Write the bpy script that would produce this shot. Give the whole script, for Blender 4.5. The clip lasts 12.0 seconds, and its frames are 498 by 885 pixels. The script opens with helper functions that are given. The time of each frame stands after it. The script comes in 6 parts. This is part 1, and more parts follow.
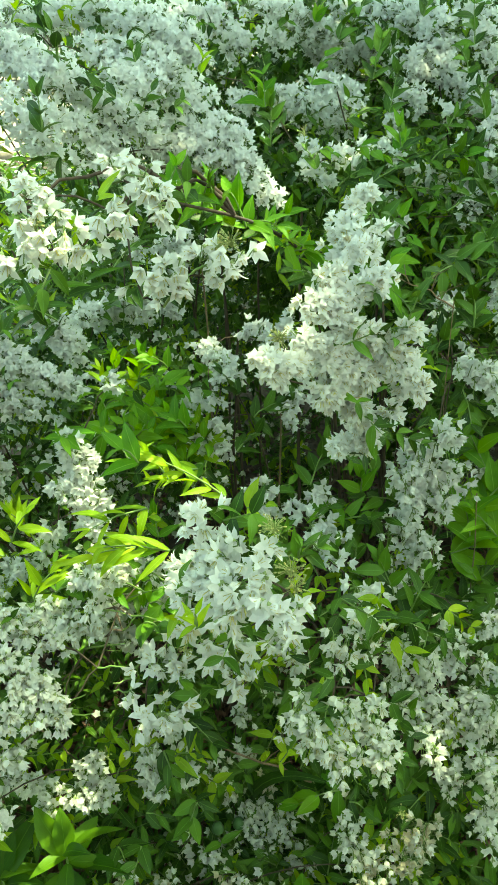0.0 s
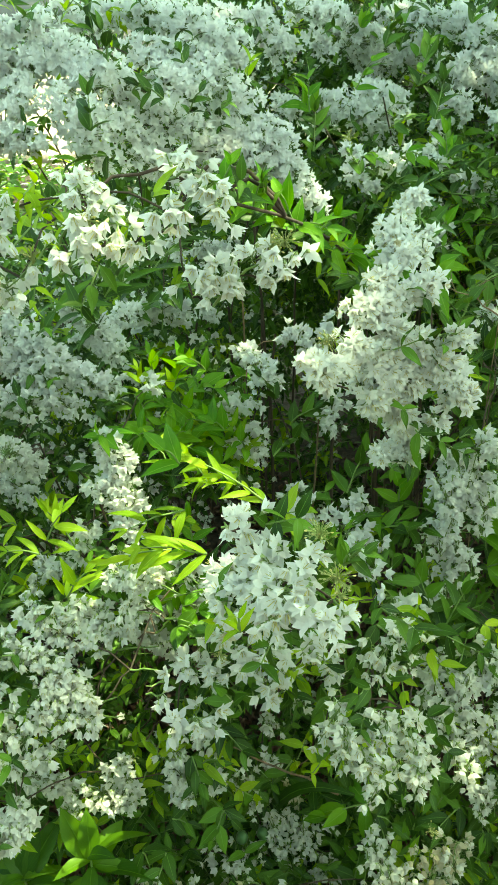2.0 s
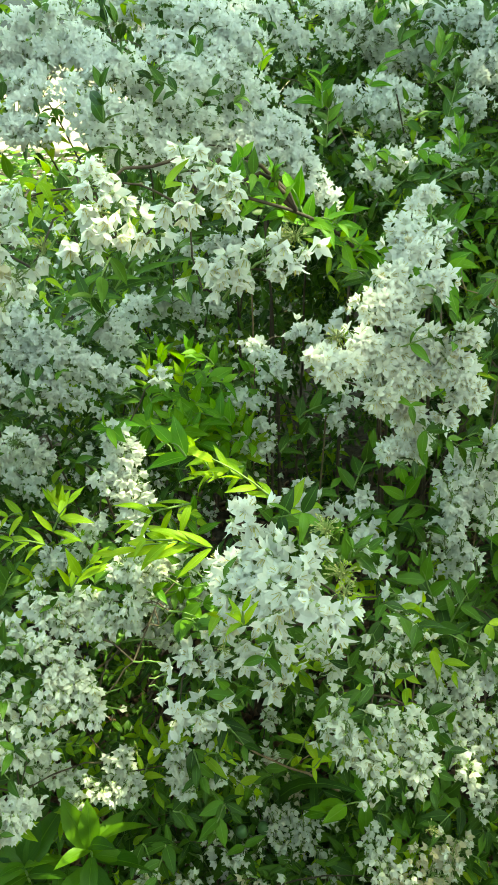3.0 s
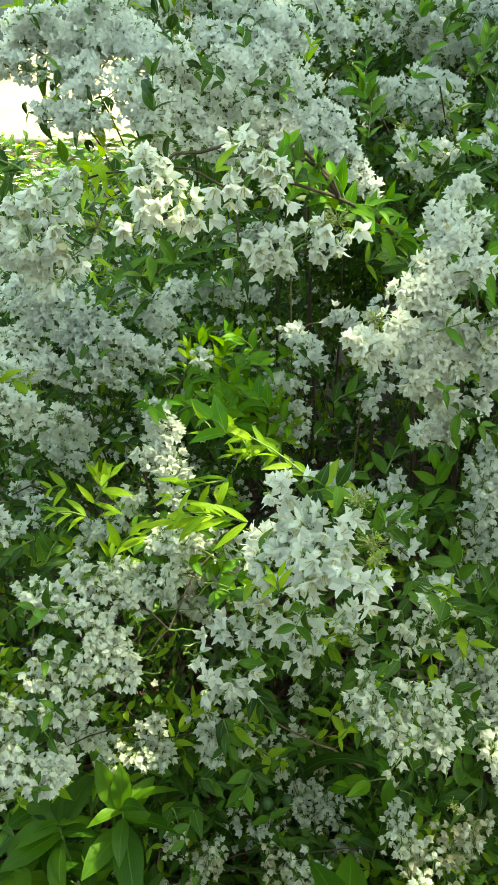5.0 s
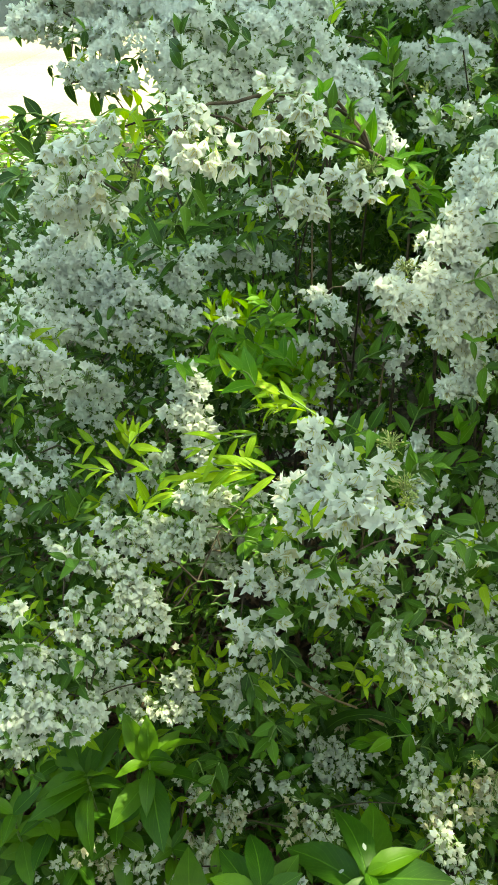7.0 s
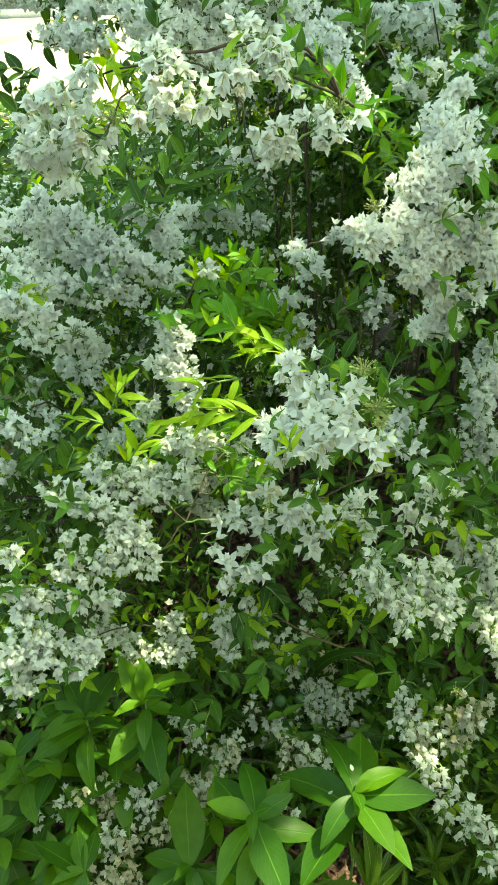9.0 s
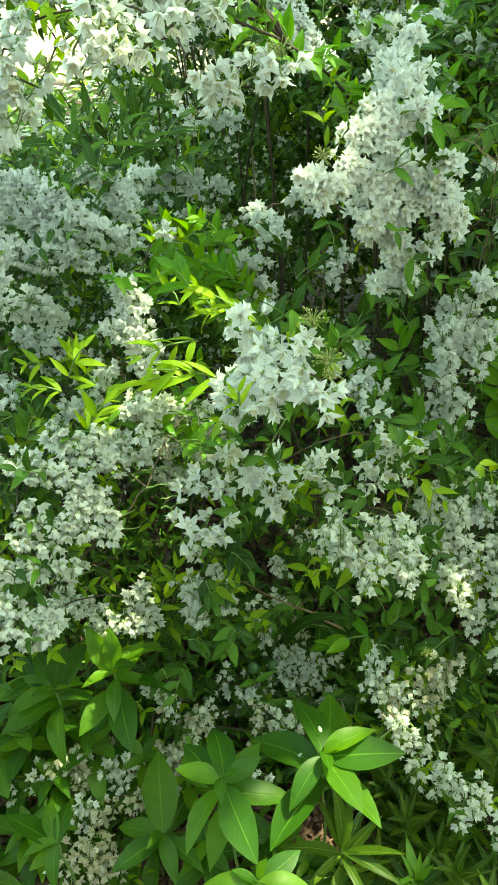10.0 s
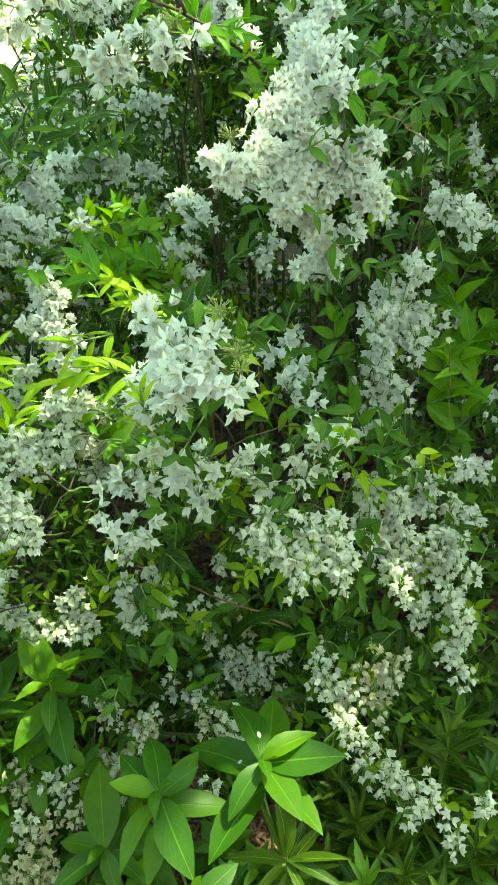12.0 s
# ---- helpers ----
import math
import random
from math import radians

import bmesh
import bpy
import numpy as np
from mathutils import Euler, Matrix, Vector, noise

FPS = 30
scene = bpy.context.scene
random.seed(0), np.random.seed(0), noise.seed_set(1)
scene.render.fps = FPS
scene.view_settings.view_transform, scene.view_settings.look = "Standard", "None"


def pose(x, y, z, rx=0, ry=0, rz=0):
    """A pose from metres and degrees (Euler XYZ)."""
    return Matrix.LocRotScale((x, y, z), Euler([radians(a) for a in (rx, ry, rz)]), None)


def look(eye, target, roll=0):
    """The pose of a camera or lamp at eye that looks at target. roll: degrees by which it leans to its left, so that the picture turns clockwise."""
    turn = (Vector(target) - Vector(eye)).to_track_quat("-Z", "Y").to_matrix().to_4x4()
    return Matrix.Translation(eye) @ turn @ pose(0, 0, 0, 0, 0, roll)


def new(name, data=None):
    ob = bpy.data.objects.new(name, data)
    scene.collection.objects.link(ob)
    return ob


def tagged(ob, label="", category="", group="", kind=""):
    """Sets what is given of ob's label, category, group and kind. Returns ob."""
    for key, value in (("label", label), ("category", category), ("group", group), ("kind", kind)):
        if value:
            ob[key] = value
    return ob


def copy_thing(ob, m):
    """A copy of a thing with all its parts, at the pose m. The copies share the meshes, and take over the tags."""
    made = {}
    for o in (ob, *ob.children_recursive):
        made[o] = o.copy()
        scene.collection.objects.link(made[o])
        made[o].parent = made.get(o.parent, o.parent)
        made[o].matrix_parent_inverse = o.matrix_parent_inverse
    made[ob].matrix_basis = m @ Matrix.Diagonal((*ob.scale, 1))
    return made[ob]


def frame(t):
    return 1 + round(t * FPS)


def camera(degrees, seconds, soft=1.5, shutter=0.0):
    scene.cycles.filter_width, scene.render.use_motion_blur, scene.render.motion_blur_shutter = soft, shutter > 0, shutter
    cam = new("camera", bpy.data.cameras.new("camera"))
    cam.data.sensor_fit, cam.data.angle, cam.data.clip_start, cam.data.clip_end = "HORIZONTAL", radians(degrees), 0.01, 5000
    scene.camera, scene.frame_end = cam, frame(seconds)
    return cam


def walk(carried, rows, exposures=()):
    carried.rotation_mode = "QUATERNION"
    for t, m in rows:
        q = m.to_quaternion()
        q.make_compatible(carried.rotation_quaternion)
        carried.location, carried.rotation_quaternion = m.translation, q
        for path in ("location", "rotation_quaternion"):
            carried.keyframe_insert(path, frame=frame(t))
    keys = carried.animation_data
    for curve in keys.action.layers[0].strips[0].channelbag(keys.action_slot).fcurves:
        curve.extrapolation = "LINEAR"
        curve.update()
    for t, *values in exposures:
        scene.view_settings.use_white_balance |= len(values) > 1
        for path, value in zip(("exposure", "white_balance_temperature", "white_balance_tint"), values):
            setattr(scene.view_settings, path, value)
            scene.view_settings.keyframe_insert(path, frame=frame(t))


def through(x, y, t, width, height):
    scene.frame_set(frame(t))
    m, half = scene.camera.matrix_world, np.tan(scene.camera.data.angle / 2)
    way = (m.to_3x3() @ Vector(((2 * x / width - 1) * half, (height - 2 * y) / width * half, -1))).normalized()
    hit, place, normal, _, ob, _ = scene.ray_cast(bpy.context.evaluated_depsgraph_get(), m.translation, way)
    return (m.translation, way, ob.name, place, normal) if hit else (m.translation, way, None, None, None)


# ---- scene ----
cam = camera(35.6, 12.0, soft=1.6)
PATH = [
    (0, (0.093, 0.036, 1.295), (-0.079, 1.711, 0.217), -2.7),
    (0.5, (0.086, 0.042, 1.285), (-0.101, 1.72, 0.213), -2.5),
    (1, (0.081, 0.044, 1.287), (-0.118, 1.723, 0.219), -2.5),
    (1.5, (0.074, 0.041, 1.287), (-0.138, 1.722, 0.224), -2.4),
    (2, (0.071, 0.04, 1.287), (-0.156, 1.721, 0.227), -2.0),
    (2.5, (0.07, 0.04, 1.287), (-0.165, 1.718, 0.225), -1.6),
    (3, (0.071, 0.038, 1.285), (-0.173, 1.713, 0.219), -1.3),
    (5, (0.07, 0.004, 1.287), (-0.253, 1.657, 0.209), -1.2),
    (5.5, (0.065, -0.007, 1.282), (-0.27, 1.64, 0.198), -1.3),
    (6, (0.061, -0.019, 1.276), (-0.276, 1.623, 0.186), -1.4),
    (6.5, (0.054, -0.028, 1.273), (-0.285, 1.611, 0.177), -1.5),
    (7, (0.054, -0.031, 1.263), (-0.288, 1.601, 0.158), -1.5),
    (7.2, (0.059, -0.032, 1.261), (-0.277, 1.597, 0.15), -1.4),
    (9, (0.073, -0.087, 1.243), (-0.244, 1.527, 0.105), -2.6),
    (9.5, (0.079, -0.088, 1.227), (-0.222, 1.513, 0.067), -2.9),
    (10, (0.104, -0.084, 1.214), (-0.177, 1.508, 0.037), -3.5),
    (10.5, (0.118, -0.08, 1.207), (-0.119, 1.504, 0.008), -3.6),
    (11, (0.124, -0.072, 1.202), (-0.089, 1.497, -0.02), -3.7),
    (11.5, (0.138, -0.062, 1.197), (-0.078, 1.51, -0.021), -4.0),
    (12, (0.153, -0.041, 1.194), (-0.061, 1.542, -0.009), -4.1),
]
walk(cam, [(t, look(eye, target, roll)) for t, eye, target, roll in PATH], [(0.0, 3.00, 12100, -34), (3.0, 2.94, 12100, -33), (5.2, 2.71, 11800, -27), (7.0, 2.73, 11800, -28), (9.0, 2.91, 12000, -31), (12.0, 3.06, 12100, -36)])

# ---- sky, sun and white balance ----
TO_SUN = Vector((0.352, 0.203, 0.913)).normalized()
world = bpy.data.worlds.new("sky")
scene.world = world
world.use_nodes = True
sky = world.node_tree.nodes.new("ShaderNodeTexSky")
sky.sky_type = "NISHITA"
sky.sun_disc = False
sky.dust_density = 1.6
sky.sun_elevation = math.asin(TO_SUN.z)
sky.sun_rotation = math.atan2(TO_SUN.x, TO_SUN.y)
background = world.node_tree.nodes["Background"]
world.node_tree.links.new(sky.outputs["Color"], background.inputs["Color"])
background.inputs["Strength"].default_value = 0.14
sun = new("sun", bpy.data.lights.new("sun", "SUN"))
sun.data.energy = 1.85
sun.data.angle = radians(0.55)
sun.data.color = (1.0, 0.99, 1.0)
sun.matrix_world = look((0, 0, 0), -TO_SUN)


# ---- materials ----
def material(name):
    m = bpy.data.materials.new(name)
    m.use_nodes = True
    m.node_tree.nodes.clear()
    return m, m.node_tree.nodes, m.node_tree.links


def node(nodes, links, kind, **given):
    n = nodes.new(kind)
    for key, value in given.items():
        plug = n.inputs[int(key[1:])] if key[0] == "i" and key[1:].isdigit() else n.inputs[key.replace("_", " ")]
        if isinstance(value, bpy.types.NodeSocket):
            links.new(value, plug)
        else:
            plug.default_value = value
    return n


def chance(nodes, links):
    """A number from 0 to 1 for each leaf or petal, whether it is an object or an island of a mesh."""
    a = node(nodes, links, "ShaderNodeObjectInfo").outputs["Random"]
    b = node(nodes, links, "ShaderNodeNewGeometry").outputs["Random Per Island"]
    n = nodes.new("ShaderNodeMath")
    n.operation = "ADD"
    links.new(a, n.inputs[0])
    links.new(b, n.inputs[1])
    f = nodes.new("ShaderNodeMath")
    f.operation = "FRACT"
    links.new(n.outputs[0], f.inputs[0])
    return f.outputs[0]


def ramp(nodes, links, fac, stops):
    r = nodes.new("ShaderNodeValToRGB")
    while len(r.color_ramp.elements) < len(stops):
        r.color_ramp.elements.new(0.5)
    for e, (p, c) in zip(r.color_ramp.elements, stops):
        e.position, e.color = p, (*c, 1)
    links.new(fac, r.inputs[0])
    return r.outputs[0]


def mix(nodes, links, fac, a, b, blend="MIX"):
    n = nodes.new("ShaderNodeMixRGB")
    n.blend_type = blend
    for plug, value in zip(n.inputs, (fac, a, b)):
        if isinstance(value, bpy.types.NodeSocket):
            links.new(value, plug)
        elif isinstance(value, tuple):
            plug.default_value = (*value, 1)
        else:
            plug.default_value = value
    return n.outputs[0]


def leaf_material(name, dark, light, vein, through, rough=0.5, gloss=0.16, veins=14):
    m, N, L = material(name)
    pick = chance(N, L)
    base = ramp(N, L, pick, [(0.0, dark), (0.55, tuple(0.6 * d + 0.4 * l for d, l in zip(dark, light))), (1.0, light)])
    where = node(N, L, "ShaderNodeNewGeometry").outputs["Position"]
    blotch = node(N, L, "ShaderNodeTexNoise", Vector=where, Scale=70.0, Detail=4.0)
    base = mix(N, L, 0.35, base, ramp(N, L, blotch.outputs[0], [(0.3, (0.45, 0.45, 0.45)), (0.7, (1, 1, 1))]), "MULTIPLY")
    uv = node(N, L, "ShaderNodeUVMap").outputs[0]
    split = node(N, L, "ShaderNodeSeparateXYZ", Vector=uv)
    across = nodes_abs(N, L, split.outputs[0])
    rib = ramp(N, L, across, [(0.0, (0.8, 0.8, 0.8)), (0.03, (0.5, 0.5, 0.5)), (0.07, (0, 0, 0))])
    slant = N.new("ShaderNodeMath")
    slant.operation = "MULTIPLY_ADD"
    L.new(across, slant.inputs[0])
    slant.inputs[1].default_value = -0.45
    L.new(split.outputs[1], slant.inputs[2])
    wave = N.new("ShaderNodeMath")
    wave.operation = "MULTIPLY"
    L.new(slant.outputs[0], wave.inputs[0])
    wave.inputs[1].default_value = veins * math.pi
    sine = N.new("ShaderNodeMath")
    sine.operation = "SINE"
    L.new(wave.outputs[0], sine.inputs[0])
    side = ramp(N, L, sine.outputs[0], [(0.86, (0, 0, 0)), (1.0, (0.14, 0.14, 0.14))])
    lines = mix(N, L, 1.0, rib, side, "ADD")
    colour = mix(N, L, lines, base, vein)
    height = mix(N, L, 0.5, lines, blotch.outputs[0], "SUBTRACT")
    bump = node(N, L, "ShaderNodeBump", Strength=0.35, Distance=0.001, Height=height)
    skin = node(N, L, "ShaderNodeBsdfPrincipled", Base_Color=colour, Roughness=rough, Normal=bump.outputs[0])
    skin.inputs["Specular IOR Level"].default_value = gloss
    glow = mix(N, L, 1.0, colour, (1.0, 1.0, 0.45), "MULTIPLY")
    glow = mix(N, L, 1.0, glow, (1.9, 1.7, 1.0), "MULTIPLY")
    back = node(N, L, "ShaderNodeBsdfTranslucent", Color=glow, Normal=bump.outputs[0])
    both = node(N, L, "ShaderNodeMixShader", i0=through, i1=skin.outputs[0], i2=back.outputs[0])
    L.new(both.outputs[0], node(N, L, "ShaderNodeOutputMaterial").inputs[0])
    return m


def nodes_abs(N, L, plug):
    n = N.new("ShaderNodeMath")
    n.operation = "ABSOLUTE"
    L.new(plug, n.inputs[0])
    return n.outputs[0]


def petal_material(name, a, b):
    m, N, L = material(name)
    pick = chance(N, L)
    base = ramp(N, L, pick, [(0.0, a), (0.7, b), (1.0, (0.875, 0.88, 0.88))])
    where = node(N, L, "ShaderNodeNewGeometry").outputs["Position"]
    fine = node(N, L, "ShaderNodeTexNoise", Vector=where, Scale=420.0, Detail=3.0)
    base = mix(N, L, 0.12, base, ramp(N, L, fine.outputs[0], [(0.35, (0.6, 0.62, 0.5)), (0.65, (1, 1, 1))]), "MULTIPLY")
    bump = node(N, L, "ShaderNodeBump", Strength=0.25, Distance=0.0005, Height=fine.outputs[0])
    skin = node(N, L, "ShaderNodeBsdfPrincipled", Base_Color=base, Roughness=0.62, Normal=bump.outputs[0])
    skin.inputs["Specular IOR Level"].default_value = 0.3
    back = node(N, L, "ShaderNodeBsdfTranslucent", Color=base)
    both = node(N, L, "ShaderNodeMixShader", i0=0.6, i1=skin.outputs[0], i2=back.outputs[0])
    L.new(both.outputs[0], node(N, L, "ShaderNodeOutputMaterial").inputs[0])
    return m


def plain(name, a, b, scale, rough=0.8, bump=0.4, depth=0.002, detail=6.0, stretch=(1, 1, 1), big=0.0):
    """Two colours mixed by fine noise, with a second, wider noise over it and some relief."""
    m, N, L = material(name)
    where = node(N, L, "ShaderNodeNewGeometry").outputs["Position"]
    turn = node(N, L, "ShaderNodeMapping", Vector=where)
    turn.inputs["Scale"].default_value = stretch
    fine = node(N, L, "ShaderNodeTexNoise", Vector=turn.outputs[0], Scale=scale, Detail=detail)
    wide = node(N, L, "ShaderNodeTexNoise", Vector=turn.outputs[0], Scale=big or scale / 7, Detail=3.0)
    colour = ramp(N, L, fine.outputs[0], [(0.33, a), (0.68, b)])
    colour = mix(N, L, 0.55, colour, ramp(N, L, wide.outputs[0], [(0.35, (0.5, 0.5, 0.5)), (0.65, (1.1, 1.1, 1.1))]), "MULTIPLY")
    pick = chance(N, L)
    colour = mix(N, L, 0.5, colour, ramp(N, L, pick, [(0.0, (0.6, 0.6, 0.6)), (1.0, (1.15, 1.15, 1.15))]), "MULTIPLY")
    relief = node(N, L, "ShaderNodeBump", Strength=bump, Distance=depth, Height=fine.outputs[0])
    skin = node(N, L, "ShaderNodeBsdfPrincipled", Base_Color=colour, Roughness=rough, Normal=relief.outputs[0])
    L.new(skin.outputs[0], node(N, L, "ShaderNodeOutputMaterial").inputs[0])
    return m


PETAL = petal_material("white_petal", (0.78, 0.785, 0.768), (0.825, 0.83, 0.825))
FADED = petal_material("faded_petal", (0.62, 0.55, 0.40), (0.70, 0.66, 0.54))
IVORY = petal_material("ivory_petal", (0.765, 0.77, 0.705), (0.815, 0.82, 0.78))
LEAF = leaf_material("shrub_leaf", (0.016, 0.047, 0.005), (0.105, 0.22, 0.022), (0.13, 0.26, 0.06), 0.18, 0.45, 0.22)
# yellow-green young leaves, their base colour raised to carry the glow of sunlit shoots
YOUNG_LIT = leaf_material("young_lit_leaf", (0.195, 0.345, 0.028), (0.32, 0.45, 0.04), (0.35, 0.46, 0.10), 0.45, 0.45, 0.22)
FRESH = leaf_material("fresh_leaf", (0.075, 0.21, 0.016), (0.17, 0.34, 0.026), (0.22, 0.38, 0.08), 0.38, 0.45, 0.22)
BROAD = leaf_material("broad_leaf", (0.034, 0.104, 0.011), (0.115, 0.235, 0.018), (0.115, 0.25, 0.036), 0.45, 0.42, 0.3, 18)
NARROW = leaf_material("narrow_leaf", (0.022, 0.056, 0.008), (0.088, 0.15, 0.017), (0.26, 0.35, 0.09), 0.40, 0.38)
TREE_LEAF = leaf_material("tree_leaf", (0.05, 0.11, 0.02), (0.09, 0.17, 0.035), (0.12, 0.2, 0.06), 0.35)
GREEN_STALK = plain("green_stalk", (0.13, 0.22, 0.05), (0.22, 0.32, 0.09), 160, 0.55)
BARK = plain("brown_bark", (0.035, 0.022, 0.015), (0.10, 0.068, 0.046), 120, 0.85, 0.6, 0.001, stretch=(1, 1, 0.25))
DRY_TWIG = plain("dry_twig", (0.17, 0.105, 0.065), (0.31, 0.205, 0.14), 150, 0.8)
SPENT = plain("spent_calyx", (0.30, 0.36, 0.11), (0.46, 0.50, 0.20), 300, 0.6)
STAMEN = plain("yellow_stamen", (0.55, 0.48, 0.16), (0.70, 0.64, 0.28), 400, 0.6)
CALYX = plain("pale_green_calyx", (0.25, 0.35, 0.12), (0.42, 0.5, 0.22), 300, 0.6)
SOIL = plain("bark_mulch_soil", (0.028, 0.018, 0.012), (0.085, 0.055, 0.04), 55, 0.95, 0.9, 0.012, big=1.5)
CHIP = plain("bark_chip", (0.085, 0.043, 0.032), (0.26, 0.145, 0.105), 90, 0.9, 0.7, 0.002, stretch=(1, 0.3, 1))
CONCRETE = plain("pale_concrete", (0.30, 0.235, 0.185), (0.43, 0.355, 0.29), 40, 0.9, 0.3, big=0.8)
KERB_STONE = plain("grey_kerb_stone", (0.30, 0.31, 0.32), (0.42, 0.42, 0.42), 40, 0.85, 0.3)
ASPHALT = plain("dark_asphalt", (0.035, 0.03, 0.028), (0.075, 0.065, 0.06), 160, 0.9, 0.6, big=0.5)
WALL = plain("grey_render", (0.17, 0.17, 0.17), (0.24, 0.24, 0.235), 60, 0.9, 0.5, big=1.2)
FRUIT = plain("dark_green_capsule", (0.04, 0.10, 0.03), (0.07, 0.15, 0.05), 120, 0.5)


# ---- mesh tools ----
class Soup:
    """Gathers many small shapes into one mesh, with a material for each face and a UV for each point."""

    def __init__(self):
        self.v, self.f, self.m, self.uv, self.n = [], [], [], [], 0

    def add(self, shape, turn=None, shift=(0, 0, 0), slot=None):
        v, faces, slots, uv = shape
        if turn is not None:
            v = v @ turn.T
        self.v.append(v + np.asarray(shift))
        self.f += [tuple(i + self.n for i in face) for face in faces]
        self.m += slots if slot is None else [slot] * len(faces)
        self.uv.append(uv)
        self.n += len(v)

    def mesh(self, name, mats):
        me = bpy.data.meshes.new(name)
        if not self.n:
            return me
        v, uv = np.concatenate(self.v), np.concatenate(self.uv)
        me.from_pydata(v.tolist(), [], self.f)
        for mat in mats:
            me.materials.append(mat)
        me.polygons.foreach_set("material_index", self.m)
        me.polygons.foreach_set("use_smooth", [True] * len(me.polygons))
        layer = me.uv_layers.new(name="UVMap")
        loops = np.empty(len(me.loops), dtype=np.int32)
        me.loops.foreach_get("vertex_index", loops)
        layer.data.foreach_set("uv", uv[loops].astype(np.float32).ravel())
        me.update()
        return me


def one(shape, name, mats):
    s = Soup()
    s.add(shape)
    return s.mesh(name, mats)


def part(name, me, parent, label="", kind="", m=None):
    ob = new(name, me)
    ob.parent = parent
    if m is not None:
        ob.matrix_local = m
    return tagged(ob, label, kind=kind)


def leaf_shape(width, fold=0.25, curl=0.25, widest=0.4, wavy=0.0, twist=0.0, tip=1.0, rows=(0.0, 0.08, 0.22, 0.4, 0.58, 0.75, 0.89, 1.0)):
    """A leaf one long along y, its face up: a lance-shaped blade, folded along its rib and bent down to its tip."""
    v, uv, f = [], [], []
    for i, y in enumerate(rows):
        if y <= widest:
            w = width * (0.10 + 0.90 * math.sin(math.pi / 2 * y / widest) ** 0.8)
        else:
            w = width * math.cos(math.pi / 2 * ((y - widest) / (1 - widest)) ** 1.1) ** tip
        if i == len(rows) - 1:
            w = 0.0
        z = 0.06 * y - curl * y * y
        a = twist * y
        for k, side in enumerate((-1, 0, 1)):
            x = side * w / 2
            up = abs(side) * fold * w / 2 + wavy * math.sin(9 * y + 2 * side) * abs(side)
            v.append((x * math.cos(a), y * (1 - 0.12 * curl * y), z + up + x * math.sin(a)))
            uv.append((side, y))
        if i:
            b = 3 * i
            f += [(b - 3, b - 2, b + 1, b), (b - 2, b - 1, b + 2, b + 1)]
    return np.array(v), f, [0] * len(f), np.array(uv, dtype=float)


def stalk_shape(points, r0, r1, sides=6):
    """A tapered, bent round stalk through the points."""
    pts = [Vector(p) for p in points]
    v, f = [], []
    for i, p in enumerate(pts):
        d = (pts[min(i + 1, len(pts) - 1)] - pts[max(i - 1, 0)]).normalized()
        a = d.cross(Vector((0.31, 0.92, 0.2))).normalized()
        b = d.cross(a)
        r = r0 + (r1 - r0) * i / (len(pts) - 1)
        for k in range(sides):
            t = 2 * math.pi * k / sides
            v.append(p + r * (math.cos(t) * a + math.sin(t) * b))
        if i:
            o = sides * (i - 1)
            f += [(o + k, o + (k + 1) % sides, o + sides + (k + 1) % sides, o + sides + k) for k in range(sides)]
    return np.array([tuple(p) for p in v]), f, [0] * len(f), np.zeros((len(v), 2))


def bend(a, b, lift=0.0, n=6, wander=0.0, rng=random):
    """Points from a to b along an arch, with a little wandering."""
    a, b = Vector(a), Vector(b)
    out = []
    for i in range(n + 1):
        t = i / n
        p = a.lerp(b, t) + Vector((0, 0, lift * 4 * t * (1 - t)))
        if 0 < i < n:
            p += Vector([rng.uniform(-wander, wander) for _ in range(3)])
        out.append(p)
    return out


def towards(d, up, roll=0.0):
    """A turn that carries y to d, and z as near to up as it goes."""
    y = Vector(d).normalized()
    x = y.cross(Vector(up))
    if x.length < 1e-4:
        x = y.cross(Vector((0.3, 0.5, 0.81)))
    x.normalize()
    z = x.cross(y)
    c, s = math.cos(roll), math.sin(roll)
    return np.array([tuple(c * x + s * z), tuple(y), tuple(c * z - s * x)]).T


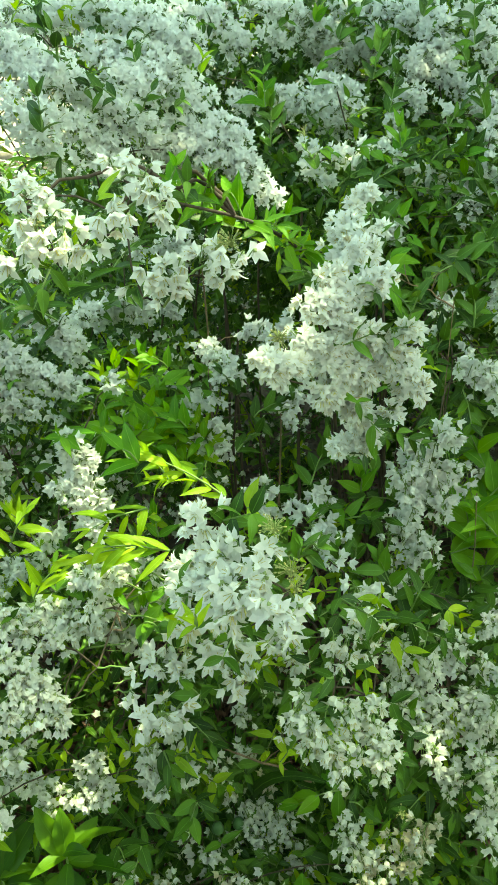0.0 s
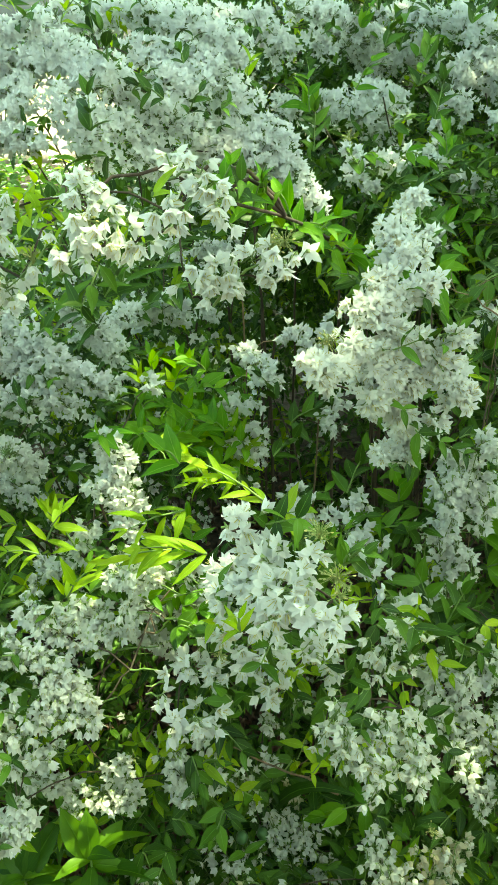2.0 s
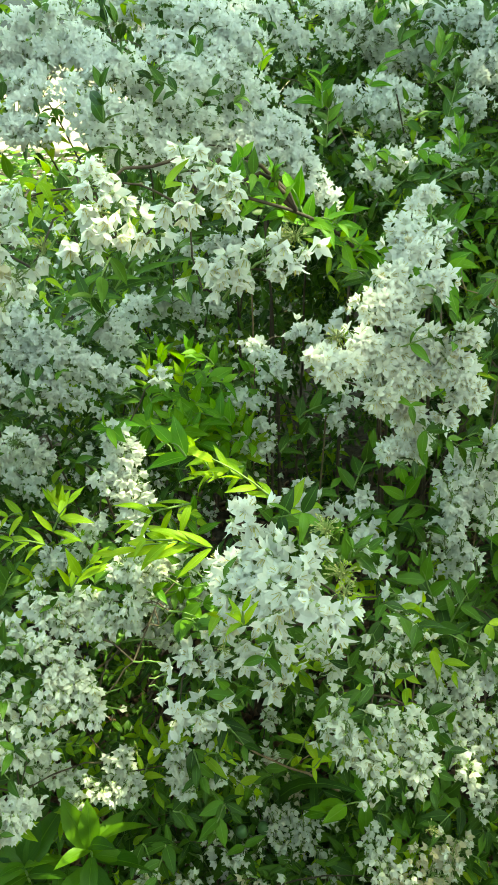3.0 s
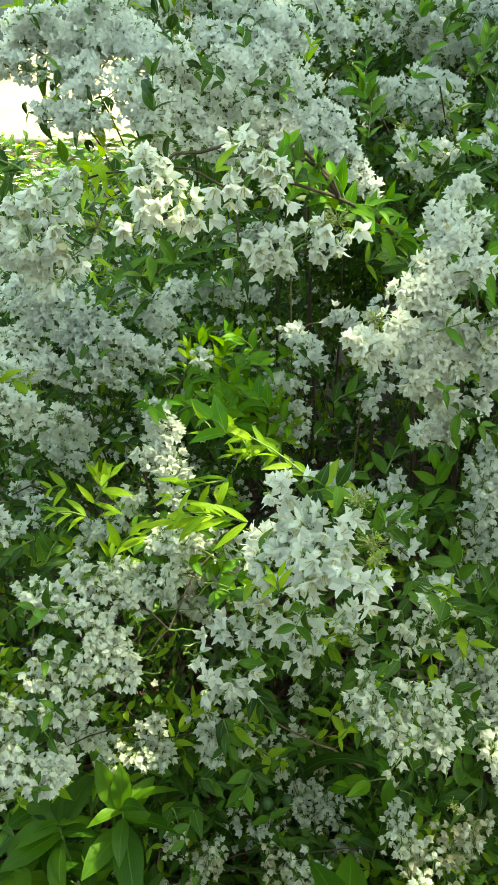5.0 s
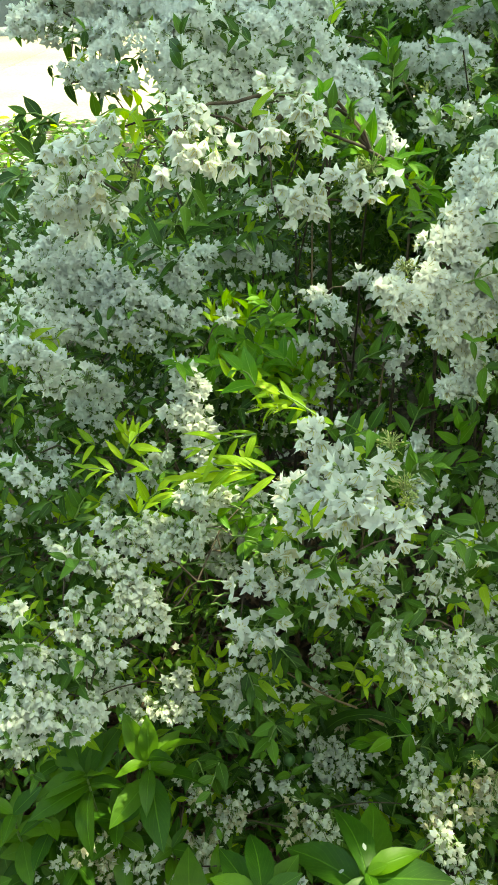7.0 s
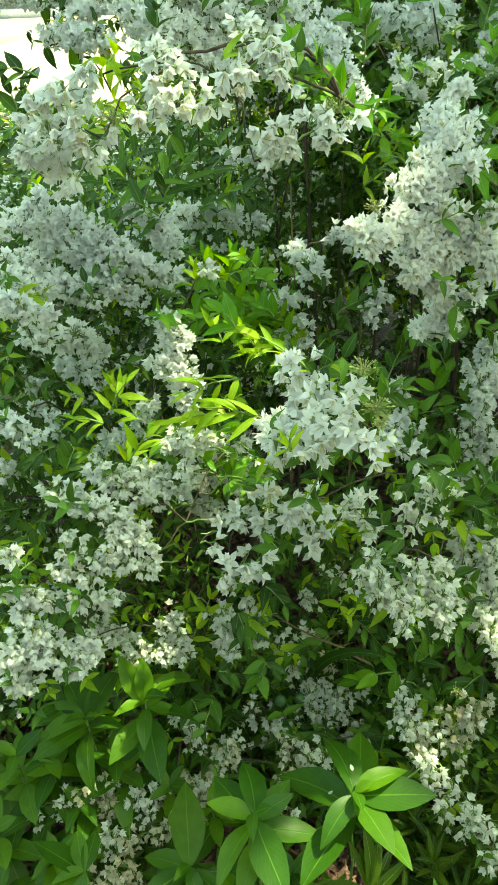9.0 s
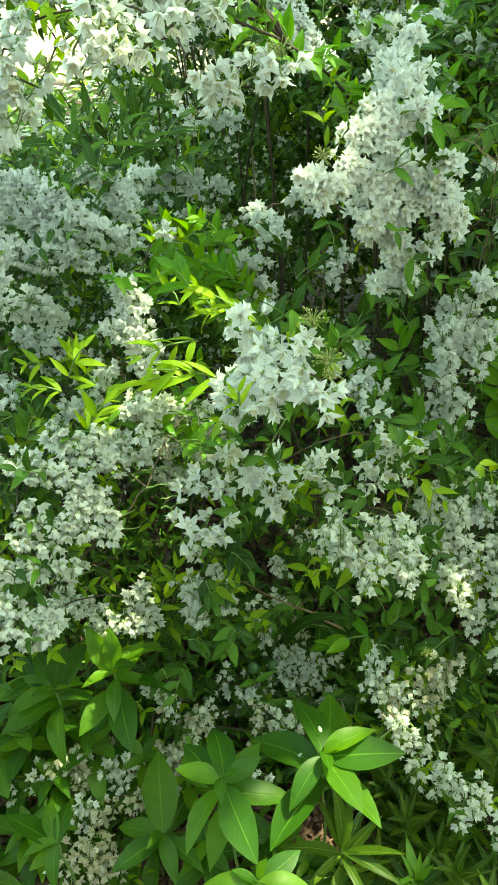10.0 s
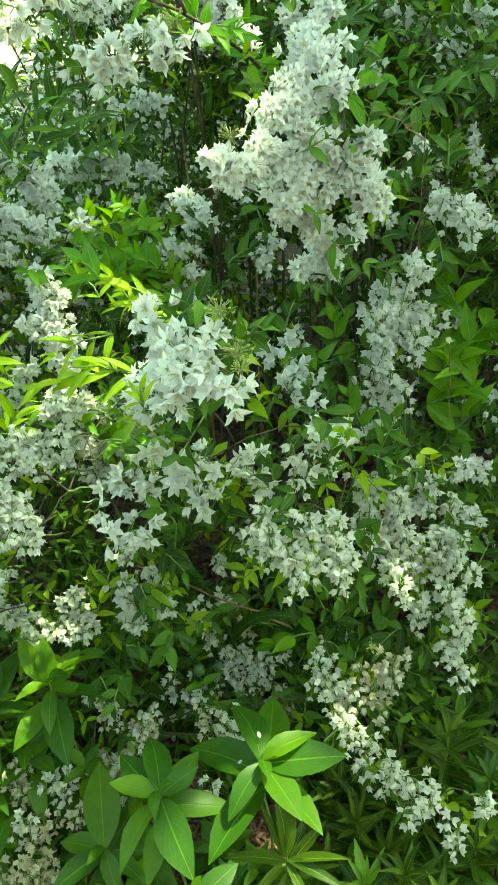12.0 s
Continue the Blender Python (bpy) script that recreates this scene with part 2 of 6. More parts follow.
def flower_shape(open_, size, rng, stamens=True, bell=False):
    """A bell of five broad, overlapping, short-pointed petals that opens towards y: petals, calyx and stamens. open_: degrees from the axis to the petals."""
    v, f, s, uv = [], [], [], []

    def put(points, faces, slot):
        o = len(v)
        v.extend(points)
        uv.extend([(0, 0)] * len(points))
        f.extend([tuple(o + i for i in face) for face in faces])
        s.extend([slot] * len(faces))

    # along the petal, its width, and how far it bulges out from the straight line
    form = ((0.0, 0.42, 0.0), (0.30, 0.94, 0.07), (0.56, 0.90, 0.06), (0.80, 0.46, 0.08), (1.0, 0.0, 0.15)) if bell else ((0.0, 0.34, 0.0), (0.30, 0.88, 0.02), (0.56, 0.92, 0.0), (0.80, 0.50, 0.02), (1.0, 0.0, 0.09))
    for k in range(5):
        turn = 2 * math.pi * k / 5 + rng.uniform(-0.2, 0.2)
        a = radians(open_ + rng.uniform(-12, 12))
        length = size * (rng.uniform(0.56, 0.68) if bell else rng.uniform(0.58, 0.72))
        w = size * (rng.uniform(0.37, 0.44) if bell else rng.uniform(0.33, 0.40))
        lean = rng.uniform(-0.12, 0.12)
        pts = []
        for y, wide, cup in form:
            out, along = length * y * math.sin(a), length * y * math.cos(a)
            out += length * cup * math.cos(a)
            along -= length * cup * math.sin(a)
            row = []
            for side in ((-1, 0, 1) if wide else (0,)):
                x = side * w * wide / 2 + lean * length * y * y
                lift = abs(side) * w * wide * 0.07
                o2, al = out - lift * math.cos(a), along + lift * math.sin(a)
                row.append((o2 * math.cos(turn) - x * math.sin(turn), al, o2 * math.sin(turn) + x * math.cos(turn)))
            pts += row
        put(pts, [(0, 1, 4, 3), (1, 2, 5, 4), (3, 4, 7, 6), (4, 5, 8, 7), (6, 7, 10, 9), (7, 8, 11, 10), (9, 10, 12), (10, 11, 12)], 0)
    r = size * 0.11
    ring = [(r * math.cos(t), size * 0.04, r * math.sin(t)) for t in (0, 1.57, 3.14, 4.71)]
    put([(0, -size * 0.17, 0)] + ring, [(0, 2, 1), (0, 3, 2), (0, 4, 3), (0, 1, 4)], 1)
    if stamens:
        for k in range(5):
            t = 1.2566 * k + 0.6
            c, e, q = math.cos(t), math.sin(t), size * 0.018
            base, tip = size * 0.05, size * 0.17
            y = size * (0.40 if open_ < 60 else 0.32)
            put([(base * c - q * e, 0, base * e + q * c), (base * c + q * e, 0, base * e - q * c), (tip * c + q * e, y, tip * e - q * c),
                 (tip * c - q * e, y, tip * e + q * c)], [(0, 1, 2, 3)], 2)
    return np.array(v), f, s, np.array(uv, dtype=float)


def bud_shape(size):
    """A closed oval bud on its calyx."""
    v, f = [], []
    rows = ((0.0, 0.10), (0.2, 0.17), (0.45, 0.15), (0.62, 0.0))
    for i, (y, r) in enumerate(rows):
        for k in range(5):
            t = 1.2566 * k + 0.3 * i
            v.append((size * r * math.cos(t), size * y, size * r * math.sin(t)))
        if i:
            o = 5 * (i - 1)
            f += [(o + k, o + (k + 1) % 5, o + 5 + (k + 1) % 5, o + 5 + k) for k in range(5)]
    return np.array(v), f, [1] * 5 + [0] * 10, np.zeros((len(v), 2))


# ---- ground, path and road ----
def sheet(name, x0, x1, y0, y1, z, mat, step, rough, label, category="", sink=0.0):
    nx, ny = max(1, int((x1 - x0) / step)), max(1, int((y1 - y0) / step))
    v = []
    for j in range(ny + 1):
        for i in range(nx + 1):
            x, y = x0 + (x1 - x0) * i / nx, y0 + (y1 - y0) * j / ny
            dip = max(0.0, max(abs(2 * i / nx - 1), abs(2 * j / ny - 1)) - 0.8 + 0.1 * noise.noise((x, y, 0.0))) * sink
            v.append((x, y, z - dip + rough * noise.noise((x * 3, y * 3, 1.7)) + 0.4 * rough * noise.noise((x * 13, y * 13, 4.1))))
    f = [(j * (nx + 1) + i, j * (nx + 1) + i + 1, (j + 1) * (nx + 1) + i + 1, (j + 1) * (nx + 1) + i) for j in range(ny) for i in range(nx)]
    s = Soup()
    s.add((np.array(v), f, [0] * len(f), np.zeros((len(v), 2))))
    return tagged(new(name, s.mesh(name, [mat])), label, category or name, kind="structure")


sheet("ground", -60, 60, -30, 140, -0.03, SOIL, 5.0, 0.02, "dark brown soil with bark mulch under the shrubs")
bed = sheet("mulch_bed", -2.0, 2.2, -0.9, 3.2, -0.005, SOIL, 0.05, 0.02, "bed of shredded brown bark mulch and dry leaves", "mulch", 0.4)


def slabs():
    """The sunlit concrete path beyond the shrubs, laid in slabs with open joints, its kerb and the road."""
    path = tagged(new("pavement"), "pale sunlit concrete path laid in large slabs", "path", kind="structure")
    v, f, s, uv = box(-1.495, -1.495, -0.06, 1.495, 1.495, 0.03)
    me = one((v, f, s, uv), "slab", [CONCRETE])
    for i in range(-7, 8):
        for j in range(2):
            part("slab", me, path, m=pose(-2.0 + 3.01 * i, 7.85 + 3.01 * j, 0))
    path.matrix_world = pose(0, 0, 0, 0, 0, 6)
    for i in range(-7, 8):
        kerb = tagged(new("kerb", one(box(-1.49, -0.07, -0.05, 1.49, 0.07, 0.13), "kerb", [KERB_STONE])), "grey stone kerb along the road", "kerb", kind="structure")
        kerb.matrix_world = pose(0, 0, 0, 0, 0, 6) @ pose(-2.0 + 3.0 * i, 12.5, 0)
    road = sheet("road", -40, 30, 12.58, 60, -0.012, ASPHALT, 2.0, 0.004, "dark shaded asphalt road behind the kerb")
    road.rotation_euler = (0, 0, radians(6))


def box(x0, y0, z0, x1, y1, z1):
    c = 0.012
    v = []
    for z, e in ((z0, 0), (z1 - c, 0), (z1, c)):
        v += [(x0 + e, y0 + e, z), (x1 - e, y0 + e, z), (x1 - e, y1 - e, z), (x0 + e, y1 - e, z)]
    f = [(4 * k + i, 4 * k + (i + 1) % 4, 4 * k + 4 + (i + 1) % 4, 4 * k + 4 + i) for k in range(2) for i in range(4)] + [(8, 9, 10, 11), (3, 2, 1, 0)]
    return np.array(v), f, [0] * len(f), np.zeros((len(v), 2))


slabs()


def sky_blocker_wall():
    """A plain unseen wall, added behind the viewer to keep low sky light off the shrubs."""
    ob = new("wall_south", one(box(-9.0, -3.82, -0.1, 9.0, -3.6, 4.8), "wall_south", [WALL]))
    tagged(ob, "plain grey rendered wall added behind the viewer to block low sky light", "wall", kind="structure")


sky_blocker_wall()


def mulch():
    """Loose shreds of bark on the bed."""
    s, r2 = Soup(), random.Random(3)
    for i in range(15000):
        x, y = r2.gauss(0, 0.75), r2.gauss(0.85, 0.6)
        if i % 2:
            x, y = r2.gauss(-0.1, 0.3), r2.gauss(0.6, 0.2)
        ln, w = r2.uniform(0.006, 0.028), r2.uniform(0.0018, 0.006)
        v, f, m, uv = box(-ln / 2, -w / 2, -0.002, ln / 2, w / 2, 0.003)
        v = v.copy()
        v[8:, 0] *= r2.uniform(0.5, 0.95)
        v[4:8] += np.array([[r2.uniform(-0.003, 0.003) for _ in range(3)] for _ in range(4)])
        v[8:, 2] -= 0.010
        v[8:, 2] += r2.uniform(0.0, 0.002)
        e = Euler((r2.gauss(0, 0.3), r2.gauss(0, 0.3), r2.uniform(0, 6.3))).to_matrix()
        s.add((v, f, m, uv), np.array(e), (x, y, 0.006 + 0.02 * noise.noise((x * 3, y * 3, 1.7)) + r2.uniform(0, 0.01)))
    tagged(new("bark_mulch", s.mesh("bark_mulch", [CHIP])), "loose reddish-brown shreds of bark mulch on soil", "mulch", kind="stuff")


mulch()


def verge():
    """Low leafy ground cover with small white flowers between the shrubs and the path."""
    s, r2 = Soup(), random.Random(8)
    leaf = leaf_shape(0.42, 0.3, 0.4, 0.42)
    for i in range(12000):
        y = r2.uniform(2.7, 5.7)
        x = r2.uniform(-5.0, 3.5)
        if abs(y - 4.2 + 0.8 * noise.noise((x * 0.6, 0, 3.3))) > 1.35 - 0.03 * x * x + 0.5 * noise.noise((x, y, 7.0)):
            continue
        h = r2.uniform(0.02, 0.16)
        w = Vector((r2.gauss(0, 1), r2.gauss(-0.2, 1), r2.gauss(0.4, 0.5)))
        s.add(leaf, towards(w, (r2.gauss(0, 0.4), r2.gauss(0, 0.4), 1)) * r2.uniform(0.05, 0.11), (x, y, h), 0 if r2.random() < 0.9 else 1)
        if i % 3 == 0:
            for k in range(5):
                t = 1.2566 * k + r2.random()
                s.add(leaf, towards((math.cos(t), math.sin(t), 0.5), (0, 0, 1)) * 0.03, (x + 0.02, y, h + 0.03), 2)
    tagged(new("ground_cover", s.mesh("ground_cover", [LEAF, YOUNG_LIT, PETAL])), "low leafy ground cover with white flowers beside the path", "ground cover", kind="stuff")


verge()

# ---- flowers and leaves that the shrubs share ----
rng = random.Random(5)
STARS = [flower_shape(a, 1.0, rng) for a in (30, 36, 42, 48, 54, 60)]
CUPS = [flower_shape(a, 1.0, rng) for a in (34, 40, 46, 52, 58, 64)]
BELLS = [flower_shape(a, 1.0, rng, True, True) for a in (18, 24, 30, 36, 42, 50)]
FAR_BELLS = [flower_shape(a, 1.0, rng, False, True) for a in (20, 28, 34, 42, 50)]
FAR_STARS = [flower_shape(a, 1.0, rng, False) for a in (40, 48, 56, 64)]
BUD = bud_shape(1.0)
FLOWER_MATS = [PETAL, CALYX, STAMEN, GREEN_STALK]
BELL_MESHES = [one(b, "flower", FLOWER_MATS) for b in BELLS]
IVORY_MATS = [IVORY, CALYX, STAMEN, GREEN_STALK]
IVORY_MESHES = [one(b, "flower", IVORY_MATS) for b in BELLS]
LOW = ("left_mass", "low_front", "low_right", "right_low")
FADED_MATS = [FADED, CALYX, STAMEN, GREEN_STALK]
FADED_MESHES = [one(b, "flower", FADED_MATS) for b in BELLS]
CUP_MESHES = [one(b, "flower", FLOWER_MATS) for b in CUPS]
STAR_MESHES = [one(b, "flower", FLOWER_MATS) for b in STARS]
LEAVES = [leaf_shape(w, fo, cu, wi, 0.008, tw, 1.35) for w, fo, cu, wi, tw in
          ((0.38, 0.3, 0.25, 0.34, 0.0), (0.34, 0.4, 0.4, 0.36, 0.2), (0.42, 0.2, 0.15, 0.32, -0.2), (0.36, 0.3, 0.5, 0.36, 0.3), (0.40, 0.5, 0.1, 0.34, -0.3))]
LANCE = [leaf_shape(w, fo, cu, wi, 0.006, tw, 1.15) for w, fo, cu, wi, tw in
         ((0.27, 0.3, 0.25, 0.36, 0.0), (0.23, 0.4, 0.4, 0.38, 0.2), (0.29, 0.2, 0.15, 0.34, -0.2), (0.25, 0.3, 0.5, 0.38, 0.3))]
FAR_LEAVES = [leaf_shape(w, fo, cu, wi, 0.0, tw, 1.2, (0.0, 0.14, 0.36, 0.68, 1.0)) for w, fo, cu, wi, tw in
              ((0.38, 0.3, 0.25, 0.36, 0.0), (0.34, 0.4, 0.4, 0.36, 0.2), (0.42, 0.2, 0.15, 0.36, -0.2), (0.36, 0.3, 0.5, 0.36, 0.3))]
SLIM = [leaf_shape(w, fo, cu, wi, 0.004, tw, 1.1) for w, fo, cu, wi, tw in ((0.21, 0.3, 0.4, 0.38, 0.2), (0.18, 0.4, 0.25, 0.42, -0.3), (0.25, 0.3, 0.6, 0.36, 0.1))]
WIDE = [leaf_shape(w, fo, cu, wi, 0.006, tw) for w, fo, cu, wi, tw in ((0.41, 0.25, 0.2, 0.45, 0.0), (0.37, 0.35, 0.4, 0.42, 0.2), (0.44, 0.2, 0.1, 0.45, -0.15), (0.39, 0.4, 0.55, 0.45, 0.1))]
STRAP = [leaf_shape(w, fo, cu, 0.4, 0.0, tw) for w, fo, cu, tw in ((0.19, 0.4, 0.15, 0.0), (0.22, 0.3, 0.35, 0.2), (0.17, 0.5, 0.5, -0.2))]
LEAF_MESHES = {}


def leaf_mesh(kind, i, mat):
    key = (id(kind), i, mat.name)
    if key not in LEAF_MESHES:
        LEAF_MESHES[key] = one(kind[i], "leaf", [mat])
    return LEAF_MESHES[key]


def spin(turn, shift, size):
    m = Matrix([[*(turn[i] * size), shift[i]] for i in range(3)] + [[0, 0, 0, 1]])
    return m


# where the sun breaks through the tree's crown, and how wide
CROWN = 13500
GAPS = [((-0.212, 0.610, 0.392), 0.05), ((-0.240, 0.545, 0.365), 0.06), ((0.10, 0.43, 0.40), 0.048), ((-0.12, 0.61, 1.11), 0.04), ((-0.24, 0.746, 0.74), 0.03), ((0.040, 0.655, 0.965), 0.0), ((0.03, 0.500, 0.855), 0.008), ((-0.065, 0.405, 0.37), 0.022), ((0.03, 0.29, 0.36), 0.022), ((0.265, 0.64, 0.53), 0.02), ((-0.01, 0.35, 0.34), 0.02), ((-0.159, 1.007, 0.81), 0.035),
        ((0.095, 1.268, 1.03), 0.04), ((0.17, 0.362, 0.295), 0.035), ((-0.2, 0.74, 0.69), 0.06), ((0.33, 0.9, 0.60), 0.015), ((-0.02, 1.1, 0.93), 0.03), ((-0.105, 1.29, 0.77), 0.02), ((0.03, 1.23, 0.89), 0.03)]


def in_beam(q):
    """Whether something at q would shade the sunlit weed and the flowers over it."""
    for g, rad in GAPS[:2]:
        v = Vector(q) - Vector(g)
        k = v.dot(TO_SUN)
        if k > 0.055 and (v - TO_SUN * k).length < (1.0 if k < 0.2 else 0.62) * rad:
            return True
    return False


# ---- the shrubs ----
class Shrub:
    """A shrub with arching branches from one root: its clusters, its shoots, and one mesh of leaves that cannot be told apart."""

    def __init__(self, root, label):
        self.ob = tagged(new("deutzia_shrub"), label, "shrub", "deutzia shrubs")
        self.root = Vector(root)
        self.ob.location = self.root
        self.fill = Soup()
        self.far = Soup()
        self.wood = 0

    def here(self, p):
        return Vector(p) - self.root

    def branch(self, tip, lift=0.1, r0=0.0045, r1=0.0015, spread=0.12, mat=None, foot=None):
        a = Vector(foot) - self.root if foot else Vector((rng.uniform(-spread, spread), rng.uniform(-spread, spread), -0.02))
        pts = bend(a, self.here(tip), lift, 9, 0.005, rng)
        part("branch", one(stalk_shape(pts, r0, r1), "branch", [mat or BARK]), self.ob)
        self.wood += 1

    def finish(self):
        if self.fill.n:
            part("foliage", self.fill.mesh("foliage", [LEAF, YOUNG_LIT, GREEN_STALK, BARK]), self.ob, "dense small green leaves on thin twigs", "stuff")
        if self.far.n:
            part("blossom", self.far.mesh("blossom", FLOWER_MATS), self.ob, "small white bell flowers deep in the shrub", "stuff")


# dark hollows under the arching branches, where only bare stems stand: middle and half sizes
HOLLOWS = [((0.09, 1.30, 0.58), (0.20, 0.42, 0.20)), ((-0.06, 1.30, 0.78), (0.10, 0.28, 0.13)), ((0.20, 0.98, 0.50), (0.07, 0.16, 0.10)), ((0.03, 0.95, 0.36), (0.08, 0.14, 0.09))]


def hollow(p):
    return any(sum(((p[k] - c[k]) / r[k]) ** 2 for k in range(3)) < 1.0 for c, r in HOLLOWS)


def leafy(soup, p, d, length, pairs, rng, slot=0, shift=Vector((0, 0, 0)), kind=None):
    """A short leafy twig, gathered into a joined mesh."""
    d = Vector(d).normalized()
    p = Vector(p)
    for q, rad in GAPS:
        v = p + d * length * pairs * 0.3 - Vector(q)
        k = v.dot(TO_SUN)
        if k > 0.01 and (v - TO_SUN * k).length < rad + length:
            return
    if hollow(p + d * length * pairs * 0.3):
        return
    p = p - shift
    gap = length * 0.55
    end = p + d * gap * pairs
    soup.add(stalk_shape([p, p.lerp(end, 0.5), end], 0.0012, 0.0006, 4), slot=2)
    side = d.cross(Vector((rng.uniform(-1, 1), rng.uniform(-1, 1), rng.uniform(-0.3, 1)))).normalized()
    for i in range(pairs + 1):
        q = p + d * gap * i
        size = length * rng.uniform(0.7, 1.1) * (0.75 if i == pairs else 1)
        for sgn in (-1, 1):
            w = (side * sgn + d * rng.uniform(0.35, 1.0) + Vector((0, 0, rng.uniform(-0.25, 0.2)))).normalized()
            up = Vector((rng.uniform(-0.5, 0.5), rng.uniform(-0.8, 0.3), 1.0))
            soup.add(rng.choice(kind or LEAVES), towards(w, up) * size, q, slot)
        side = d.cross(side)


# of each spray: the flowers' size, how far they hang, how many leaves stand behind
STYLE = {"main_right": (0.0174, 0.45, 0.3), "near_left": (0.0198, 0.85, 0.3), "centre_front": (0.0215, 0.45, 0.9), "right_hang": (0.0162, 0.75, 0.35), "centre": (0.0172, 0.6, 0.4), "mid_left": (0.0155, 0.6, 0.9),
         "left_mass": (0.0160, 0.95, 1.0), "right_low": (0.0160, 0.95, 0.8), "low_front": (0.0156, 0.95, 1.0), "low_right": (0.0158, 0.8, 0.7), "back_left": (0.0140, 0.2, 0.8), "back_right": (0.0150, 0.3, 0.9), "far_right": (0.0165, 0.6, 0.7)}


HEART = {"main_right": 0.35, "centre_front": 0.15, "near_left": 0.1, "right_hang": 0.2, "right_low": 0.08, "low_front": 0.05, "low_right": 0.05, "mid_left": 0.25, "back_left": 0.35, "back_right": 0.35, "centre": 0.3}
TASSELS = ("right_low", "right_hang", "low_right", "low_front")
DENSE = {"left_mass": 5.3, "mid_left": 5.6, "low_front": 4.2, "low_right": 3.7, "right_low": 4.8, "back_right": 3.2}


def clusters(owner, rows, near=True, thick=1.0, young=0.22):
    """Arching racemes of white bells, each from the first point to the second with its radius, and the leaves behind them."""
    shrub = SHRUBS[owner]
    size0, hang, leaves = STYLE[owner]
    stars = owner in ("main_right", "near_left", "centre_front")
    old = {"low_front": 0.6, "low_right": 0.1, "left_mass": 0.0, "right_low": 0.0}.get(owner, 0.015)
    mid = sum((Vector(r[:3]) for r in rows), Vector()) / len(rows)
    fork = Vector((mid.x, mid.y + 0.14, max(0.03, mid.z - 0.13))) if owner != "near_left" else Vector((min(mid.x + 0.06, 0.0), 0.70, 1.105))
    shrub.branch(fork, rng.uniform(0.0, 0.05), 0.0022, 0.0014, foot=(0.015, 0.76, 1.083) if owner == "near_left" else None)
    joints = [fork]
    for x0, y0, z0, x1, y1, z1, r in sorted(rows, key=lambda row: (Vector(row[:3]) - fork).length):
        r *= 1.12 if owner == "mid_left" else 0.82 if owner == "main_right" else 0.94 if owner == "back_left" else 1.0
        a, b = Vector((x0, y0, z0)), Vector((x1, y1, z1))
        axis = b - a
        long_ = max(axis.length, 1e-4)
        d = axis / long_
        dist = (0.5 * (a + b) - Vector((0.08, 0.0, 1.25))).length
        area = 2 * r * long_ + math.pi * r * r
        n = max(3, int(thick * ((4.6 if owner == "near_left" else 5.2 if owner == "centre_front" else 9.4) if stars else 3.2 if owner == "back_left" else DENSE.get(owner, 4.2)) * area / (size0 if stars else 0.92 * size0) ** 2))
        close = near and dist < 0.93
        stem = Soup()
        back = Vector((0, 0.35, -0.45)).normalized()
        foot = a - d * r * 0.5 + back * (r + 0.012)
        top = b + back * r * 0.3
        shrubby = bend(foot, top, 0.2 * r, 4, 0.002, rng)
        stem.add(stalk_shape(shrubby, 0.0014, 0.0006, 5), slot=3, shift=-Vector(foot))
        ob = None
        flowers = []
        for i in range(n):
            if owner in TASSELS:
                # hanging strings of flowers, set alternately round a thin stalk
                if i % 7 == 0:
                    t = rng.uniform(-0.4 * r, long_ + 0.4 * r)
                    out = Vector((rng.gauss(0, 1), rng.gauss(-0.5, 1), 0)).normalized()
                    top_ = a + d * t + out * r * rng.uniform(0.2, 1.0) + Vector((0, 0, r * rng.uniform(0.2, 0.9)))
                    drop = Vector((rng.gauss(0, 0.22), rng.gauss(-0.2, 0.18), -1.0)).normalized()
                    turn_ = rng.uniform(0, 6.3)
                    stem.add(stalk_shape([top_, top_ + drop * 3.5 * 0.42 * size0, top_ + drop * 7 * 0.42 * size0], 0.0008, 0.0005, 3), slot=3, shift=-Vector(foot))
                turn_ += 2.4
                side_ = Vector((math.cos(turn_), math.sin(turn_), 0.15))
                step_ = (i % 7) * 0.42 * size0
                q = top_ + drop * step_ + side_ * size0 * (0.42 - 0.03 * (i % 7))
                face = (side_ * 0.75 + Vector((0, -0.45, -0.35)) + Vector((rng.gauss(0, 0.2), rng.gauss(0, 0.2), rng.gauss(0, 0.2)))).normalized()
                size = size0 * rng.uniform(0.9, 1.14) * (1.12 - 0.04 * (i % 7))
                flowers.append((q, face, size))
                stem.add(stalk_shape([top_ + drop * max(0.0, step_ - 0.3 * size0), q - face * size * 0.16], 0.0006, 0.0005, 3), slot=3, shift=-Vector(foot))
                continue
            # a place on the rounded body of the raceme, more of them on the side of the light and air
            t = rng.uniform(-r * 0.7, long_ + r * 0.7)
            at = max(0.0, min(long_, t))
            ball = Vector((rng.gauss(0, 1), rng.gauss(-0.45, 1), rng.gauss(0.3, 1)))
            ball -= d * ball.dot(d) * (0.8 if at == t else 0.2)
            ball.normalize()
            rr = r * rng.uniform(0.45, 1.0) ** 0.5
            q = a + d * at + d * (t - at) * 0.6 + ball * rr
            face = (ball * (1.0 - 0.35 * hang) + Vector((0, -0.1, -0.9 * hang)) + Vector((rng.gauss(0, 0.22), rng.gauss(0, 0.22), rng.gauss(0, 0.22)))).normalized()
            if owner == "main_right":
                face = (face + Vector((0, -0.45, 0.35))).normalized()
            if in_beam(q):
                continue
            size = size0 * rng.uniform(0.82, 1.12) * (1.0 if stars else 1.08)
            flowers.append((q, face, size))
            k = a + d * max(0.0, min(long_, t - r * 0.5)) + back * r * 0.2
            stem.add(stalk_shape([k, q - face * size * 0.16], 0.0007, 0.0005, 3), slot=3, shift=-Vector(foot))
